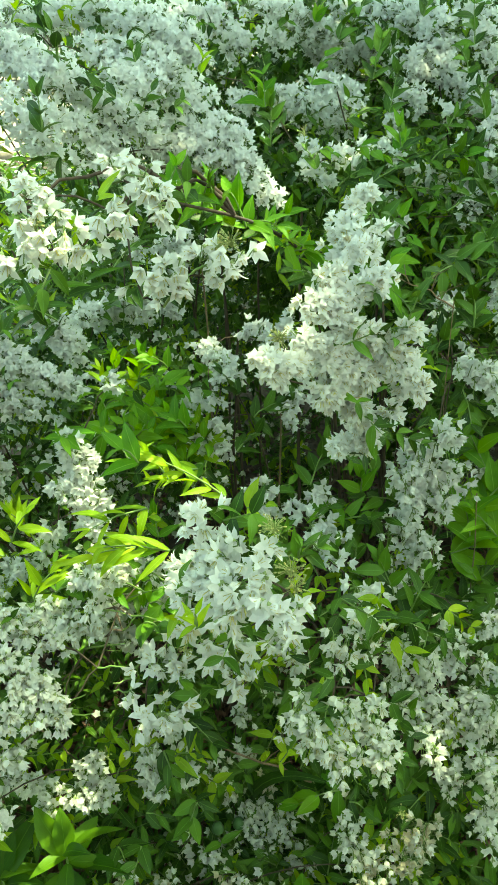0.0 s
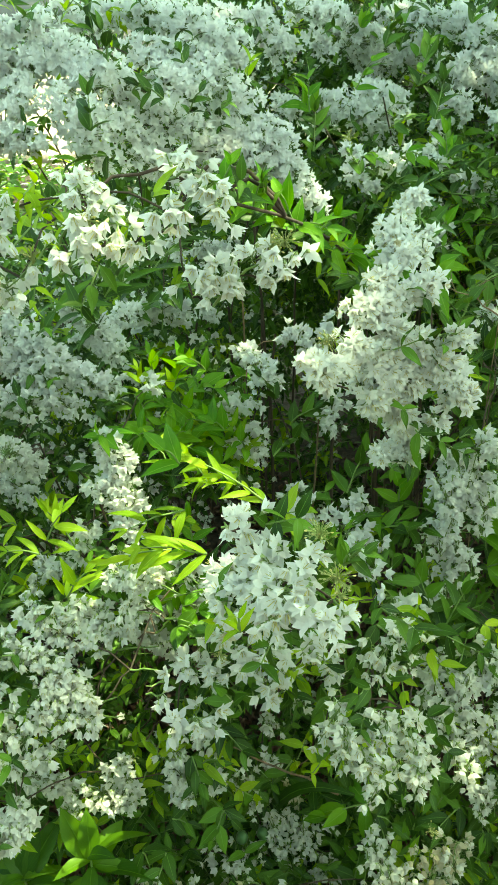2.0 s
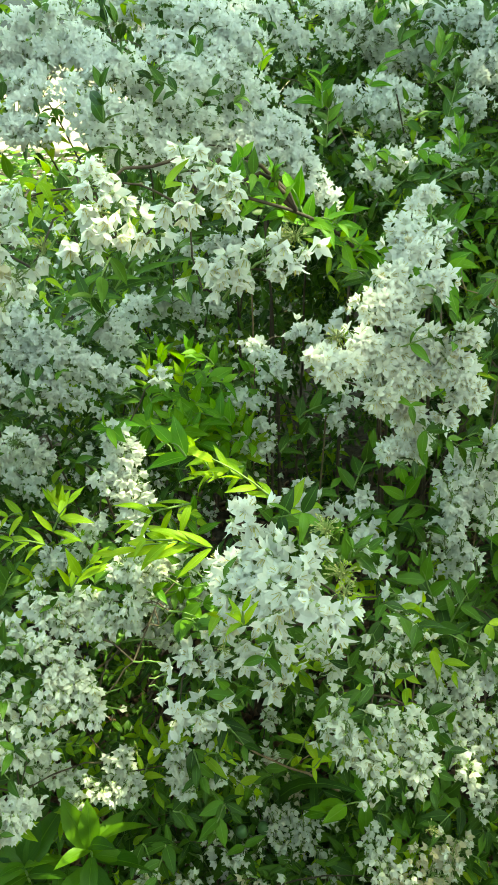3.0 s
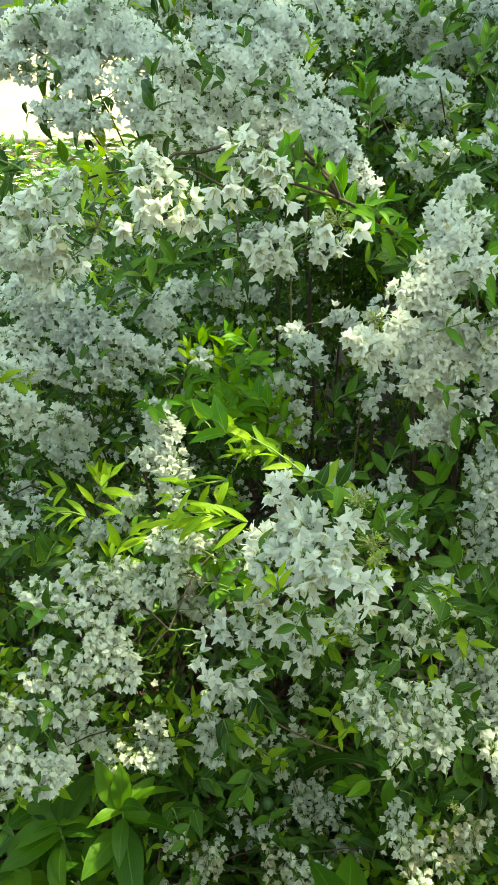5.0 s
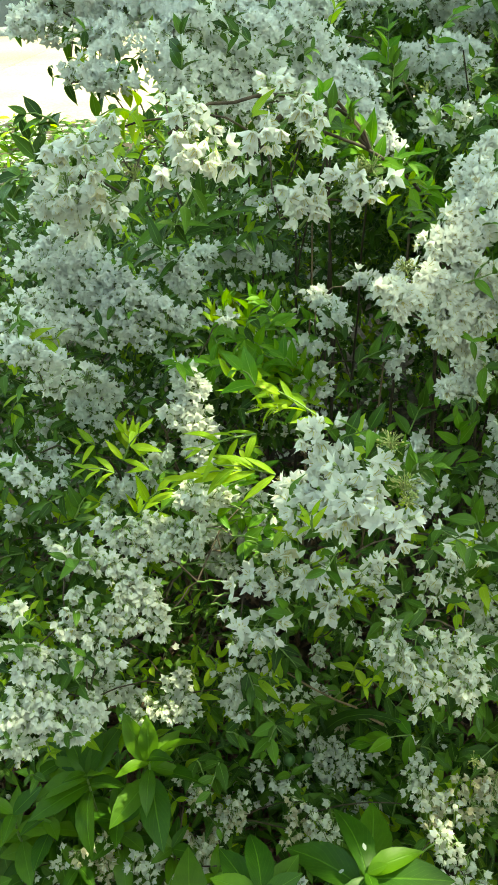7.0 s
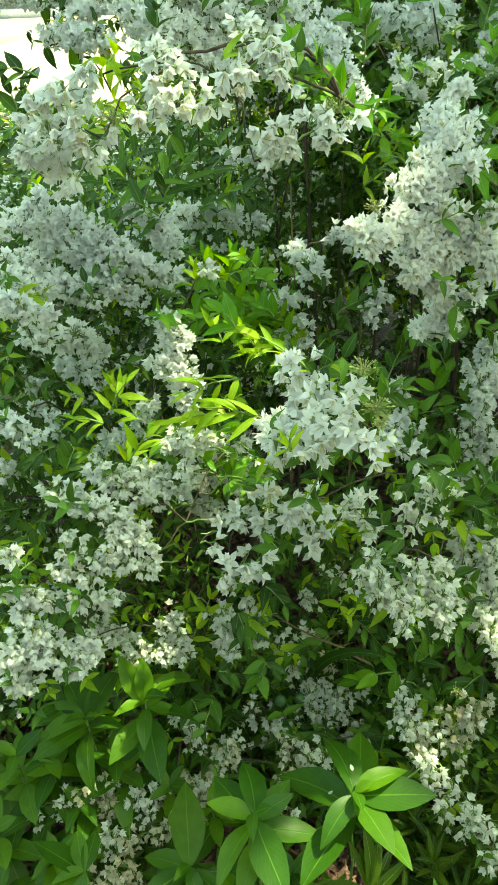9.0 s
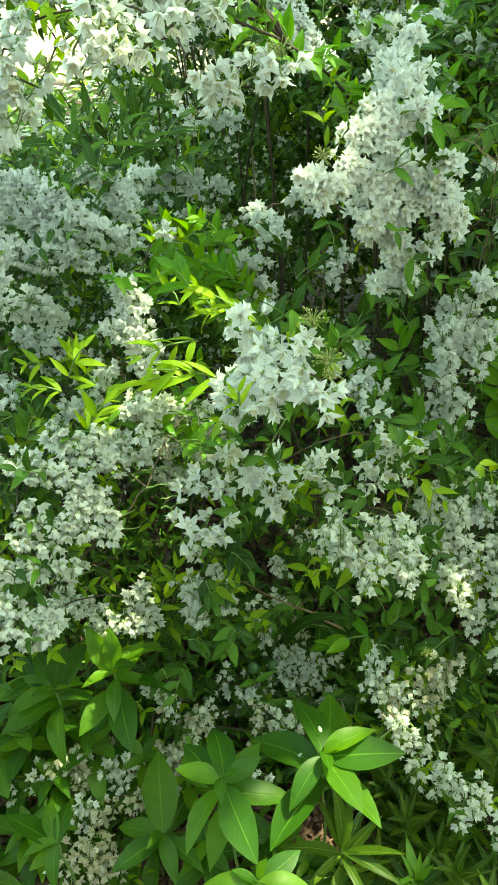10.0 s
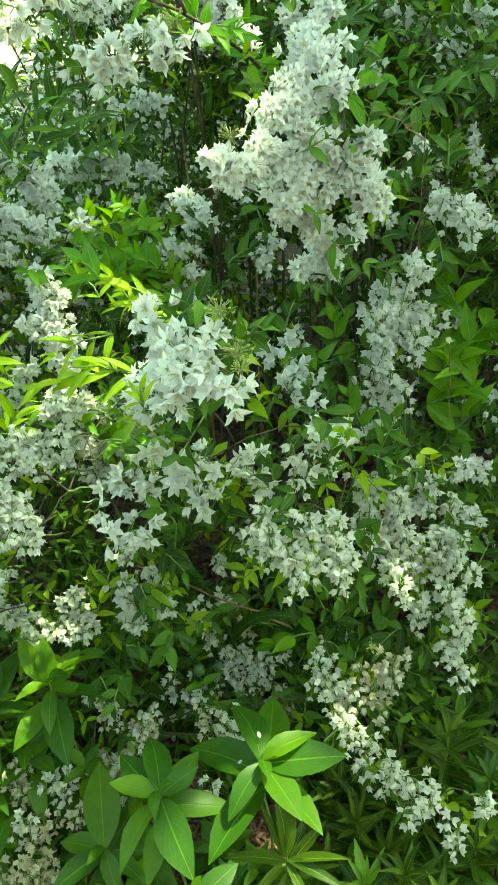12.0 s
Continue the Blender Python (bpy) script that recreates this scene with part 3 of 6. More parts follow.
        # the older flowers in the heart of the raceme, behind the open ones
        for i in range(int(n * HEART.get(owner, 0.25))):
            ball = Vector((rng.gauss(0, 1), rng.gauss(0.1, 1), rng.gauss(0, 1))).normalized()
            q = a + d * rng.uniform(0, long_) + ball * r * rng.uniform(0.1, 0.6)
            if in_beam(q):
                continue
            stem.add(rng.choice(FAR_STARS), towards(ball + Vector((0, -0.3, 0.1)), (0, 0, 1), rng.uniform(0, 6.3)) * size0, q - foot)
        for i in range(n // 30):
            q = b + Vector((rng.gauss(0, r * 0.35), rng.gauss(-0.2 * r, r * 0.35), rng.gauss(0, r * 0.35)))
            stem.add(BUD, towards(q - top + d * 0.2 * r, (0, 0, 1)) * 0.0075, q - foot)
            stem.add(stalk_shape([top, q], 0.0006, 0.0005, 3), slot=3, shift=-Vector(foot))
        if not close:
            for q, face, size in flowers:
                stem.add(rng.choice(FAR_BELLS if hang > 0.4 else FAR_STARS), towards(face, (0, 0, 1), rng.uniform(0, 6.3)) * size, q - foot)
        ob = part("raceme", stem.mesh("raceme", FADED_MATS if not close and old > 0.05 and rng.random() < 0.7 * old else IVORY_MATS if owner in LOW else FLOWER_MATS), shrub.ob, kind="" if close else "stuff", m=Matrix.Translation(foot - shrub.root))
        if close:
            for q, face, size in flowers:
                part("flower", rng.choice(FADED_MESHES if rng.random() < old else CUP_MESHES if owner == "main_right" else STAR_MESHES[:4] + BELL_MESHES[3:5] if owner == "near_left" else STAR_MESHES if stars else IVORY_MESHES if owner in LOW else BELL_MESHES), ob, m=spin(towards(face, (0, 0, 1), rng.uniform(0, 6.3)), q - foot, size))
        # twig back to the fork and leaves behind
        start = min(joints, key=lambda p: (p - foot).length + 0.6 * max(0.0, p.z - foot.z))
        pts = bend(start - shrub.root, foot - shrub.root, 0.12 * (start - foot).length, 4, 0.003, rng)
        joints.append(foot.copy())
        shrub.fill.add(stalk_shape(pts, 0.0012, 0.0008, 5), slot=3)
        if owner in ("back_left", "back_right", "mid_left", "main_right", "left_mass") and rng.random() < 0.3:
            leafy(shrub.fill, a.lerp(b, rng.random()) + Vector((0, -0.6, 0.8)) * r * 0.7, (rng.gauss(0.5, 0.6), -0.3, rng.gauss(0.3, 0.4)), rng.uniform(0.024, 0.036), rng.choice((1, 2)), rng, 0, shrub.root)
        for i in range(int(leaves * rng.uniform(3, 5))):
            p = a.lerp(b, rng.random()) + Vector((rng.gauss(0, r + 0.015), 0, 0)) + Vector((0, 0.5, 0.7)) * rng.gauss(0, r + 0.01)
            p += (p - Vector((0.08, 0.0, 1.25))).normalized() * (r + 0.02 + rng.uniform(0.0, 0.16))
            dd = (d + Vector((rng.gauss(0, 0.7), rng.gauss(-0.5, 0.7), rng.gauss(0.25, 0.6))))
            leafy(shrub.fill, p, dd, rng.uniform(0.024, 0.04), rng.choice((1, 2, 2, 3)), rng, 1 if rng.random() < young else 0, shrub.root)


def shoot(owner, p, d, length, pairs, mat=None, kind=None, up=(0, -0.5, 1), spread=0.8, end=True, label=""):
    """A leafy shoot that can be told apart, its leaves parts of their own."""
    shrub = SHRUBS[owner]
    mat, kind = mat or LEAF, kind or (LANCE if mat is YOUNG_LIT else LEAVES)
    d, p = Vector(d).normalized(), Vector(p)
    if in_beam(p + d * length * 0.5 * pairs):
        return
    if mat is YOUNG_LIT and owner in ("right_hang", "right_low", "far_right", "back_right", "main_right"):
        mat, kind = FRESH, LEAVES if kind is LANCE else kind
    if kind is SLIM and mat is YOUNG_LIT:
        spread, length, pairs = spread * 0.8, length * 0.72, pairs + 1
    elif mat is YOUNG_LIT:
        length *= 0.86
    length *= 0.78 if owner in ("main_right", "back_right", "far_right") else 1.0 if mat in (YOUNG_LIT, FRESH) else 0.9
    gap = length * 0.5
    tip = p + d * gap * pairs
    stem = part("shoot", one(stalk_shape(bend((0, 0, 0), tip - p, 0.004, 4, 0.001, rng), 0.0013, 0.0006, 5), "shoot", [GREEN_STALK]), shrub.ob, label, m=Matrix.Translation(p - shrub.root))
    side = d.cross(Vector(up) + Vector((rng.uniform(-0.4, 0.4), 0, 0))).normalized()
    for i in range(pairs + 1):
        q = d * gap * i
        last = i == pairs and end
        for sgn in (-1, 1):
            s = length * rng.uniform(0.8, 1.1) * (0.7 if last else 1)
            w = side * sgn * (spread * 0.6 if last else spread) * rng.uniform(0.6, 1.1) + d * rng.uniform(0.4, 1.1) + Vector((rng.gauss(0, 0.2), rng.gauss(0, 0.2), rng.gauss(0, 0.25)))
            k = rng.randrange(len(kind))
            part("leaf", leaf_mesh(kind, k, mat), stem, m=spin(towards(w, Vector(up) + Vector((rng.gauss(0, 0.3), rng.gauss(0, 0.3), 0))), q, s))
        side = (side + 0.9 * d.cross(side) * rng.choice((-1, 1))).normalized()


def tuft(owner, p, r, n):
    """A bunch of spent calyces and small buds on thin yellow-green stalks."""
    shrub = SHRUBS[owner]
    s, p, r = Soup(), Vector(p), 0.7 * r
    for i in range(2 * n):
        d = Vector((rng.gauss(0, 1), rng.gauss(-0.5, 0.8), rng.gauss(0.4, 0.8))).normalized()
        q = d * r * rng.uniform(0.5, 1.1)
        s.add(stalk_shape([Vector((0, 0, -r * 0.6)), q * 0.5, q], 0.0004, 0.0003, 3), slot=3)
        s.add(BUD, towards(d, (0, 0, 1)) * rng.uniform(0.003, 0.005), q, slot=rng.choice((1, 1, 2)))
    part("bud_tuft", s.mesh("bud_tuft", [PETAL, SPENT, STAMEN, SPENT]), shrub.ob, "yellow-green tuft of spent buds", m=Matrix.Translation(p - shrub.root))


def deep(owner, lo, hi, count, pick=None, flowers=0.0, length=0.034):
    """Leafy twigs, and some flowers, through the body of a shrub."""
    shrub = SHRUBS[owner]
    made = 0
    while made < count:
        p = Vector([rng.uniform(a, b) for a, b in zip(lo, hi)])
        u, v = (2 * (p[k] - lo[k]) / (hi[k] - lo[k]) - 1 for k in (0, 1))
        out = u * u + v * v + 0.35 * noise.noise(p * 4)
        if out > 1.15 or p.z > hi[2] - 0.35 * (hi[2] - lo[2]) * max(0.0, out - 0.35) or (pick and not pick(p)):
            made += 0.15
            continue
        made += 1
        dd = Vector((rng.gauss(0, 0.6), rng.gauss(-0.6, 0.5), rng.gauss(0.5, 0.5)))
        leafy(shrub.fill, p, dd, length * rng.uniform(0.7, 1.2), rng.choice((2, 3, 3, 4)), rng, 1 if rng.random() < 0.08 else 0, shrub.root, FAR_LEAVES)
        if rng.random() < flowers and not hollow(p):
            for k in range(rng.randint(5, 14)):
                q = p + Vector((rng.gauss(0, 0.02), rng.gauss(-0.02, 0.015), rng.gauss(0.02, 0.02)))
                face = Vector((rng.gauss(0, 0.5), rng.gauss(-0.5, 0.5), rng.gauss(0, 0.6)))
                shrub.far.add(rng.choice(FAR_BELLS), towards(face, (0, 0, 1), rng.uniform(0, 6.3)) * 0.018 * rng.uniform(0.85, 1.1), q - shrub.root)


SHRUBS = {}
FRONT = Shrub((0.10, 1.30, 0.0), "deutzia shrub with arching sprays of white bell flowers over bark mulch")
LEFT = Shrub((-0.35, 1.15, 0.0), "low spreading deutzia shrub with tiered rows of white flowers")
BACK = Shrub((-0.30, 1.75, 0.0), "tall deutzia shrub covered in dense white blossom beside the path")
REAR = Shrub((0.45, 1.95, 0.0), "shaded deutzia shrub with scattered white flowers and green leaves")
for owner, shrub in (("main_right", FRONT), ("right_hang", FRONT), ("centre", FRONT), ("centre_front", FRONT), ("right_low", FRONT), ("near_left", FRONT), ("low_right", FRONT),
                     ("mid_left", LEFT), ("left_mass", LEFT), ("low_front", LEFT), ("back_left", BACK), ("back_right", REAR), ("far_right", REAR)):
    SHRUBS[owner] = shrub
clusters("back_left", [
    (-0.31, 1.112, 1.175, -0.242, 1.076, 1.158, 0.026),
    (-0.278, 1.021, 1.142, -0.243, 1.002, 1.112, 0.024),
    (-0.267, 1.374, 1.22, -0.168, 1.31, 1.199, 0.025),
    (-0.169, 1.316, 1.206, -0.093, 1.296, 1.168, 0.03),
    (-0.239, 1.29, 1.177, -0.158, 1.239, 1.166, 0.023),
    (-0.136, 1.243, 1.153, -0.079, 1.221, 1.11, 0.031),
    (-0.227, 1.12, 1.151, -0.173, 1.128, 1.111, 0.023),
    (-0.183, 1.162, 1.151, -0.123, 1.195, 1.123, 0.022),
    (-0.238, 1.091, 1.169, -0.26, 1.056, 1.148, 0.024),
    (-0.222, 1.077, 1.11, -0.185, 1.123, 1.076, 0.023),
    (-0.165, 1.128, 1.114, -0.118, 1.172, 1.053, 0.028),
    (-0.118, 1.197, 1.093, -0.081, 1.178, 1.066, 0.021),
    (-0.126, 1.18, 1.066, -0.059, 1.155, 1.047, 0.024),
])
clusters("back_left", [
    (-0.069, 1.188, 1.082, -0.013, 1.18, 1.064, 0.027),
    (-0.051, 1.159, 1.058, -0.005, 1.16, 1.03, 0.021),
    (-0.021, 1.159, 1.038, 0.027, 1.147, 0.993, 0.021),
    (-0.249, 0.996, 1.107, -0.227, 1.045, 1.069, 0.018),
    (-0.213, 1.078, 1.072, -0.16, 1.129, 1.033, 0.018),
    (-0.37, 1.313, 1.224, -0.341, 1.343, 1.202, 0.02),
    (-0.354, 1.401, 1.229, -0.315, 1.415, 1.215, 0.018),
    (-0.326, 1.193, 1.193, -0.257, 1.114, 1.183, 0.016),
    (-0.326, 1.381, 1.198, -0.292, 1.403, 1.219, 0.02),
    (-0.218, 1.249, 1.163, -0.136, 1.195, 1.145, 0.02),
    (-0.109, 1.305, 1.19, -0.086, 1.293, 1.153, 0.022),
    (-0.246, 1.025, 1.134, -0.225, 1.061, 1.11, 0.017),
    (-0.172, 1.272, 1.173, -0.123, 1.264, 1.158, 0.021),
])
clusters("back_left", [
    (-0.493, 1.099, 1.162, -0.435, 1.085, 1.152, 0.019),
    (-0.472, 1.115, 1.174, -0.437, 1.135, 1.186, 0.017),
    (-0.422, 1.126, 1.18, -0.363, 1.108, 1.171, 0.02),
    (-0.448, 1.144, 1.192, -0.417, 1.162, 1.198, 0.014),
    (-0.403, 1.03, 1.108, -0.351, 1.005, 1.098, 0.011),
    (-0.364, 1.026, 1.119, -0.33, 1.037, 1.141, 0.018),
    (-0.348, 1.057, 1.149, -0.338, 1.077, 1.16, 0.018),
    (-0.344, 1.009, 1.108, -0.3, 0.991, 1.105, 0.016),
    (-0.351, 1.123, 1.176, -0.339, 1.191, 1.191, 0.02),
    (-0.387, 1.078, 1.153, -0.354, 1.064, 1.151, 0.015),
    (-0.445, 1.09, 1.205, -0.395, 1.10, 1.212, 0.017),
    (-0.405, 1.10, 1.185, -0.355, 1.11, 1.192, 0.018),
    (-0.375, 1.12, 1.215, -0.325, 1.13, 1.222, 0.018),
    (-0.335, 1.10, 1.175, -0.295, 1.12, 1.20, 0.018),
    (-0.42, 1.08, 1.105, -0.37, 1.09, 1.095, 0.012),
], thick=1.25)
clusters("back_right", [
    (-0.176, 1.553, 1.205, -0.106, 1.536, 1.183, 0.025),
    (-0.097, 1.551, 1.203, -0.048, 1.53, 1.151, 0.023),
    (-0.03, 1.575, 1.207, 0.046, 1.666, 1.186, 0.024),
    (0.046, 1.655, 1.168, 0.131, 1.743, 1.124, 0.037),
    (-0.05, 1.503, 1.065, -0.019, 1.482, 1.058, 0.018),
    (0.031, 1.462, 1.065, 0.136, 1.436, 1.048, 0.031),
    (0.088, 1.513, 1.087, 0.151, 1.481, 1.072, 0.023),
    (0.173, 1.692, 1.113, 0.222, 1.663, 1.148, 0.03),
    (0.249, 1.65, 1.184, 0.312, 1.573, 1.157, 0.032),
    (0.245, 1.544, 1.109, 0.322, 1.538, 1.103, 0.031),
    (0.322, 1.53, 1.091, 0.35, 1.509, 1.062, 0.023),
    (0.25, 1.476, 1.074, 0.279, 1.469, 1.061, 0.017),
    (0.369, 1.57, 1.151, 0.398, 1.55, 1.117, 0.023),
])
clusters("back_right", [
    (0.359, 1.492, 1.051, 0.395, 1.482, 1.047, 0.021),
    (0.173, 1.753, 1.18, 0.223, 1.687, 1.173, 0.024),
    (0.35, 1.595, 1.188, 0.393, 1.581, 1.171, 0.019),
    (0.13, 1.767, 1.181, 0.173, 1.752, 1.19, 0.02),
    (-0.07, 1.534, 1.125, -0.03, 1.547, 1.166, 0.016),
    (-0.002, 1.579, 1.162, 0.027, 1.596, 1.142, 0.02),
    (0.087, 1.688, 1.121, 0.13, 1.674, 1.102, 0.022),
    (0.283, 1.569, 1.145, 0.321, 1.553, 1.128, 0.022),
    (0.368, 1.412, 1.016, 0.384, 1.395, 1.001, 0.011),
    (0.063, 1.334, 1.026, 0.09, 1.325, 1.023, 0.007),
    (0.124, 1.294, 1.02, 0.158, 1.26, 1.002, 0.012),
    (0.072, 1.307, 0.993, 0.116, 1.269, 0.984, 0.012),
    (0.09, 1.317, 1.012, 0.072, 1.317, 1.004, 0.009),
])
clusters("back_right", [
    (0.167, 1.288, 1.033, 0.158, 1.279, 1.027, 0.009),
    (0.251, 1.253, 0.99, 0.289, 1.274, 0.971, 0.014),
    (0.32, 1.276, 0.965, 0.342, 1.27, 0.954, 0.011),
    (0.298, 1.277, 0.97, 0.325, 1.269, 0.954, 0.01),
    (0.359, 1.289, 0.983, 0.368, 1.281, 0.968, 0.009),
    (0.3, 1.251, 0.916, 0.317, 1.248, 0.913, 0.006),
    (0.193, 1.242, 0.964, 0.21, 1.243, 0.968, 0.006),
])
clusters("near_left", [
    (-0.155, 0.656, 1.153, -0.136, 0.64, 1.139, 0.007),
    (-0.127, 0.627, 1.127, -0.098, 0.625, 1.114, 0.01),
    (-0.144, 0.609, 1.104, -0.116, 0.613, 1.107, 0.011),
    (-0.1, 0.622, 1.108, -0.083, 0.619, 1.1, 0.007),
    (-0.15, 0.645, 1.138, -0.128, 0.631, 1.132, 0.008),
    (-0.153, 0.62, 1.114, -0.14, 0.62, 1.119, 0.009),
    (-0.114, 0.616, 1.11, -0.098, 0.619, 1.1, 0.007),
    (-0.062, 0.632, 1.159, -0.038, 0.628, 1.153, 0.01),
    (-0.063, 0.611, 1.126, -0.045, 0.607, 1.125, 0.011),
    (-0.025, 0.621, 1.142, -0.018, 0.609, 1.122, 0.008),
    (-0.04, 0.625, 1.15, -0.022, 0.617, 1.135, 0.008),
    (-0.149, 0.602, 1.093, -0.131, 0.603, 1.095, 0.007),
    (-0.054, 0.616, 1.14, -0.035, 0.62, 1.142, 0.007),
])
clusters("near_left", [
    (-0.129, 0.64, 1.143, -0.119, 0.633, 1.136, 0.004),
    (-0.048, 0.632, 1.067, -0.017, 0.645, 1.071, 0.012),
    (-0.012, 0.649, 1.077, 0.018, 0.654, 1.082, 0.011),
    (0.018, 0.649, 1.074, 0.034, 0.653, 1.077, 0.009),
    (-0.033, 0.633, 1.056, -0.015, 0.638, 1.059, 0.008),
    (0.008, 0.644, 1.066, 0.018, 0.643, 1.064, 0.004),
    (-0.26, 0.637, 1.099, -0.22, 0.626, 1.113, 0.013),
    (-0.216, 0.634, 1.12, -0.198, 0.642, 1.128, 0.01),
    (-0.222, 0.615, 1.103, -0.198, 0.622, 1.107, 0.009),
    (-0.289, 0.673, 1.044, -0.22, 0.595, 1.085, 0.015),
    (-0.245, 0.64, 1.053, -0.187, 0.593, 1.075, 0.012),
    (-0.252, 0.661, 1.022, -0.212, 0.615, 1.047, 0.012),
    (-0.208, 0.595, 1.095, -0.19, 0.59, 1.085, 0.008),
])
clusters("near_left", [
    (-0.184, 0.603, 1.089, -0.173, 0.614, 1.086, 0.007),
    (-0.274, 0.644, 1.085, -0.25, 0.629, 1.094, 0.007),
])
clusters("mid_left", [
    (-0.244, 1.039, 0.861, -0.233, 1.114, 0.833, 0.013),
    (-0.233, 1.116, 0.837, -0.176, 1.166, 0.815, 0.015),
    (-0.269, 0.982, 0.878, -0.238, 0.975, 0.843, 0.016),
    (-0.25, 0.972, 0.858, -0.233, 0.977, 0.829, 0.011),
    (-0.205, 1.133, 0.848, -0.182, 1.163, 0.83, 0.01),
    (-0.306, 0.989, 0.883, -0.277, 1.003, 0.894, 0.009),
    (-0.156, 1.204, 0.803, -0.129, 1.205, 0.793, 0.008),
    (-0.167, 1.222, 0.906, -0.118, 1.246, 0.888, 0.009),
    (-0.196, 1.192, 0.916, -0.183, 1.204, 0.894, 0.008),
    (-0.455, 0.917, 0.884, -0.412, 0.951, 0.881, 0.016),
    (-0.432, 0.947, 0.903, -0.413, 0.957, 0.912, 0.011),
    (-0.396, 0.955, 0.881, -0.353, 0.956, 0.891, 0.011),
    (-0.414, 0.945, 0.854, -0.354, 0.939, 0.839, 0.017),
])
clusters("mid_left", [
    (-0.344, 0.947, 0.87, -0.29, 0.92, 0.834, 0.018),
    (-0.29, 0.92, 0.834, -0.226, 0.918, 0.813, 0.015),
    (-0.411, 0.778, 0.858, -0.393, 0.86, 0.816, 0.016),
    (-0.404, 0.904, 0.808, -0.33, 0.881, 0.798, 0.016),
    (-0.44, 0.853, 0.854, -0.426, 0.926, 0.831, 0.013),
    (-0.398, 0.731, 0.852, -0.359, 0.724, 0.851, 0.012),
    (-0.358, 0.721, 0.849, -0.336, 0.746, 0.83, 0.01),
    (-0.309, 0.892, 0.803, -0.269, 0.89, 0.793, 0.011),
    (-0.363, 0.937, 0.83, -0.305, 0.91, 0.82, 0.015),
    (-0.369, 0.743, 0.801, -0.362, 0.836, 0.744, 0.012),
    (-0.345, 0.821, 0.767, -0.329, 0.862, 0.719, 0.014),
    (-0.403, 0.893, 0.675, -0.343, 0.871, 0.669, 0.012),
    (-0.473, 0.9, 0.633, -0.451, 0.909, 0.619, 0.011),
])
clusters("mid_left", [
    (-0.441, 0.844, 0.622, -0.435, 0.878, 0.609, 0.009),
    (-0.436, 0.742, 0.673, -0.383, 0.692, 0.688, 0.011),
    (-0.372, 0.681, 0.68, -0.366, 0.694, 0.68, 0.008),
    (-0.398, 0.799, 0.638, -0.381, 0.816, 0.627, 0.006),
    (-0.365, 0.746, 0.651, -0.364, 0.759, 0.642, 0.005),
    (-0.408, 0.73, 0.599, -0.44, 0.719, 0.583, 0.005),
    (-0.416, 0.693, 0.638, -0.442, 0.746, 0.55, 0.005),
    (-0.199, 0.802, 0.795, -0.185, 0.789, 0.771, 0.016),
    (-0.212, 0.775, 0.755, -0.179, 0.776, 0.743, 0.016),
    (-0.225, 0.753, 0.708, -0.24, 0.746, 0.668, 0.01),
    (-0.188, 0.764, 0.713, -0.168, 0.762, 0.698, 0.011),
    (-0.275, 0.748, 0.642, -0.252, 0.747, 0.667, 0.01),
    (-0.16, 0.851, 0.857, -0.146, 0.849, 0.851, 0.006),
])
clusters("mid_left", [
    (-0.17, 0.775, 0.735, -0.16, 0.772, 0.725, 0.007),
    (-0.296, 0.763, 0.637, -0.299, 0.74, 0.62, 0.007),
])
clusters("centre", [
    (-0.066, 1.043, 0.81, -0.034, 0.981, 0.818, 0.013),
    (-0.031, 0.981, 0.818, -0.015, 0.977, 0.812, 0.011),
    (-0.041, 0.968, 0.808, -0.018, 0.968, 0.804, 0.01),
    (-0.005, 1.064, 0.831, 0.029, 1.034, 0.827, 0.014),
    (-0.09, 0.954, 0.758, -0.046, 0.956, 0.775, 0.014),
    (-0.074, 0.932, 0.726, -0.038, 0.921, 0.71, 0.013),
    (-0.046, 0.945, 0.75, -0.038, 0.937, 0.737, 0.011),
    (0.055, 0.951, 0.761, 0.07, 0.966, 0.779, 0.014),
    (0.062, 0.943, 0.747, 0.074, 0.942, 0.744, 0.008),
    (0.045, 1.037, 0.834, 0.06, 1.054, 0.853, 0.01),
])
clusters("main_right", [
    (0.15, 0.912, 1.064, 0.131, 0.899, 1.047, 0.01),
    (0.119, 0.866, 1.035, 0.141, 0.835, 1.03, 0.018),
    (0.112, 0.802, 1.029, 0.143, 0.806, 1.027, 0.016),
    (0.142, 0.783, 1.015, 0.156, 0.779, 1.008, 0.012),
    (0.087, 0.75, 0.994, 0.114, 0.762, 0.997, 0.017),
    (0.126, 0.769, 1, 0.159, 0.78, 1.007, 0.013),
    (0.114, 0.749, 0.979, 0.138, 0.754, 0.958, 0.016),
    (0.031, 0.673, 0.982, 0.041, 0.668, 0.979, 0.008),
    (0.054, 0.671, 0.972, 0.076, 0.712, 0.954, 0.014),
    (0.076, 0.714, 0.977, 0.104, 0.729, 0.958, 0.013),
    (0.109, 0.732, 0.938, 0.145, 0.755, 0.919, 0.021),
    (0.149, 0.758, 0.956, 0.168, 0.76, 0.93, 0.018),
    (0.172, 0.763, 0.963, 0.189, 0.765, 0.959, 0.01),
])
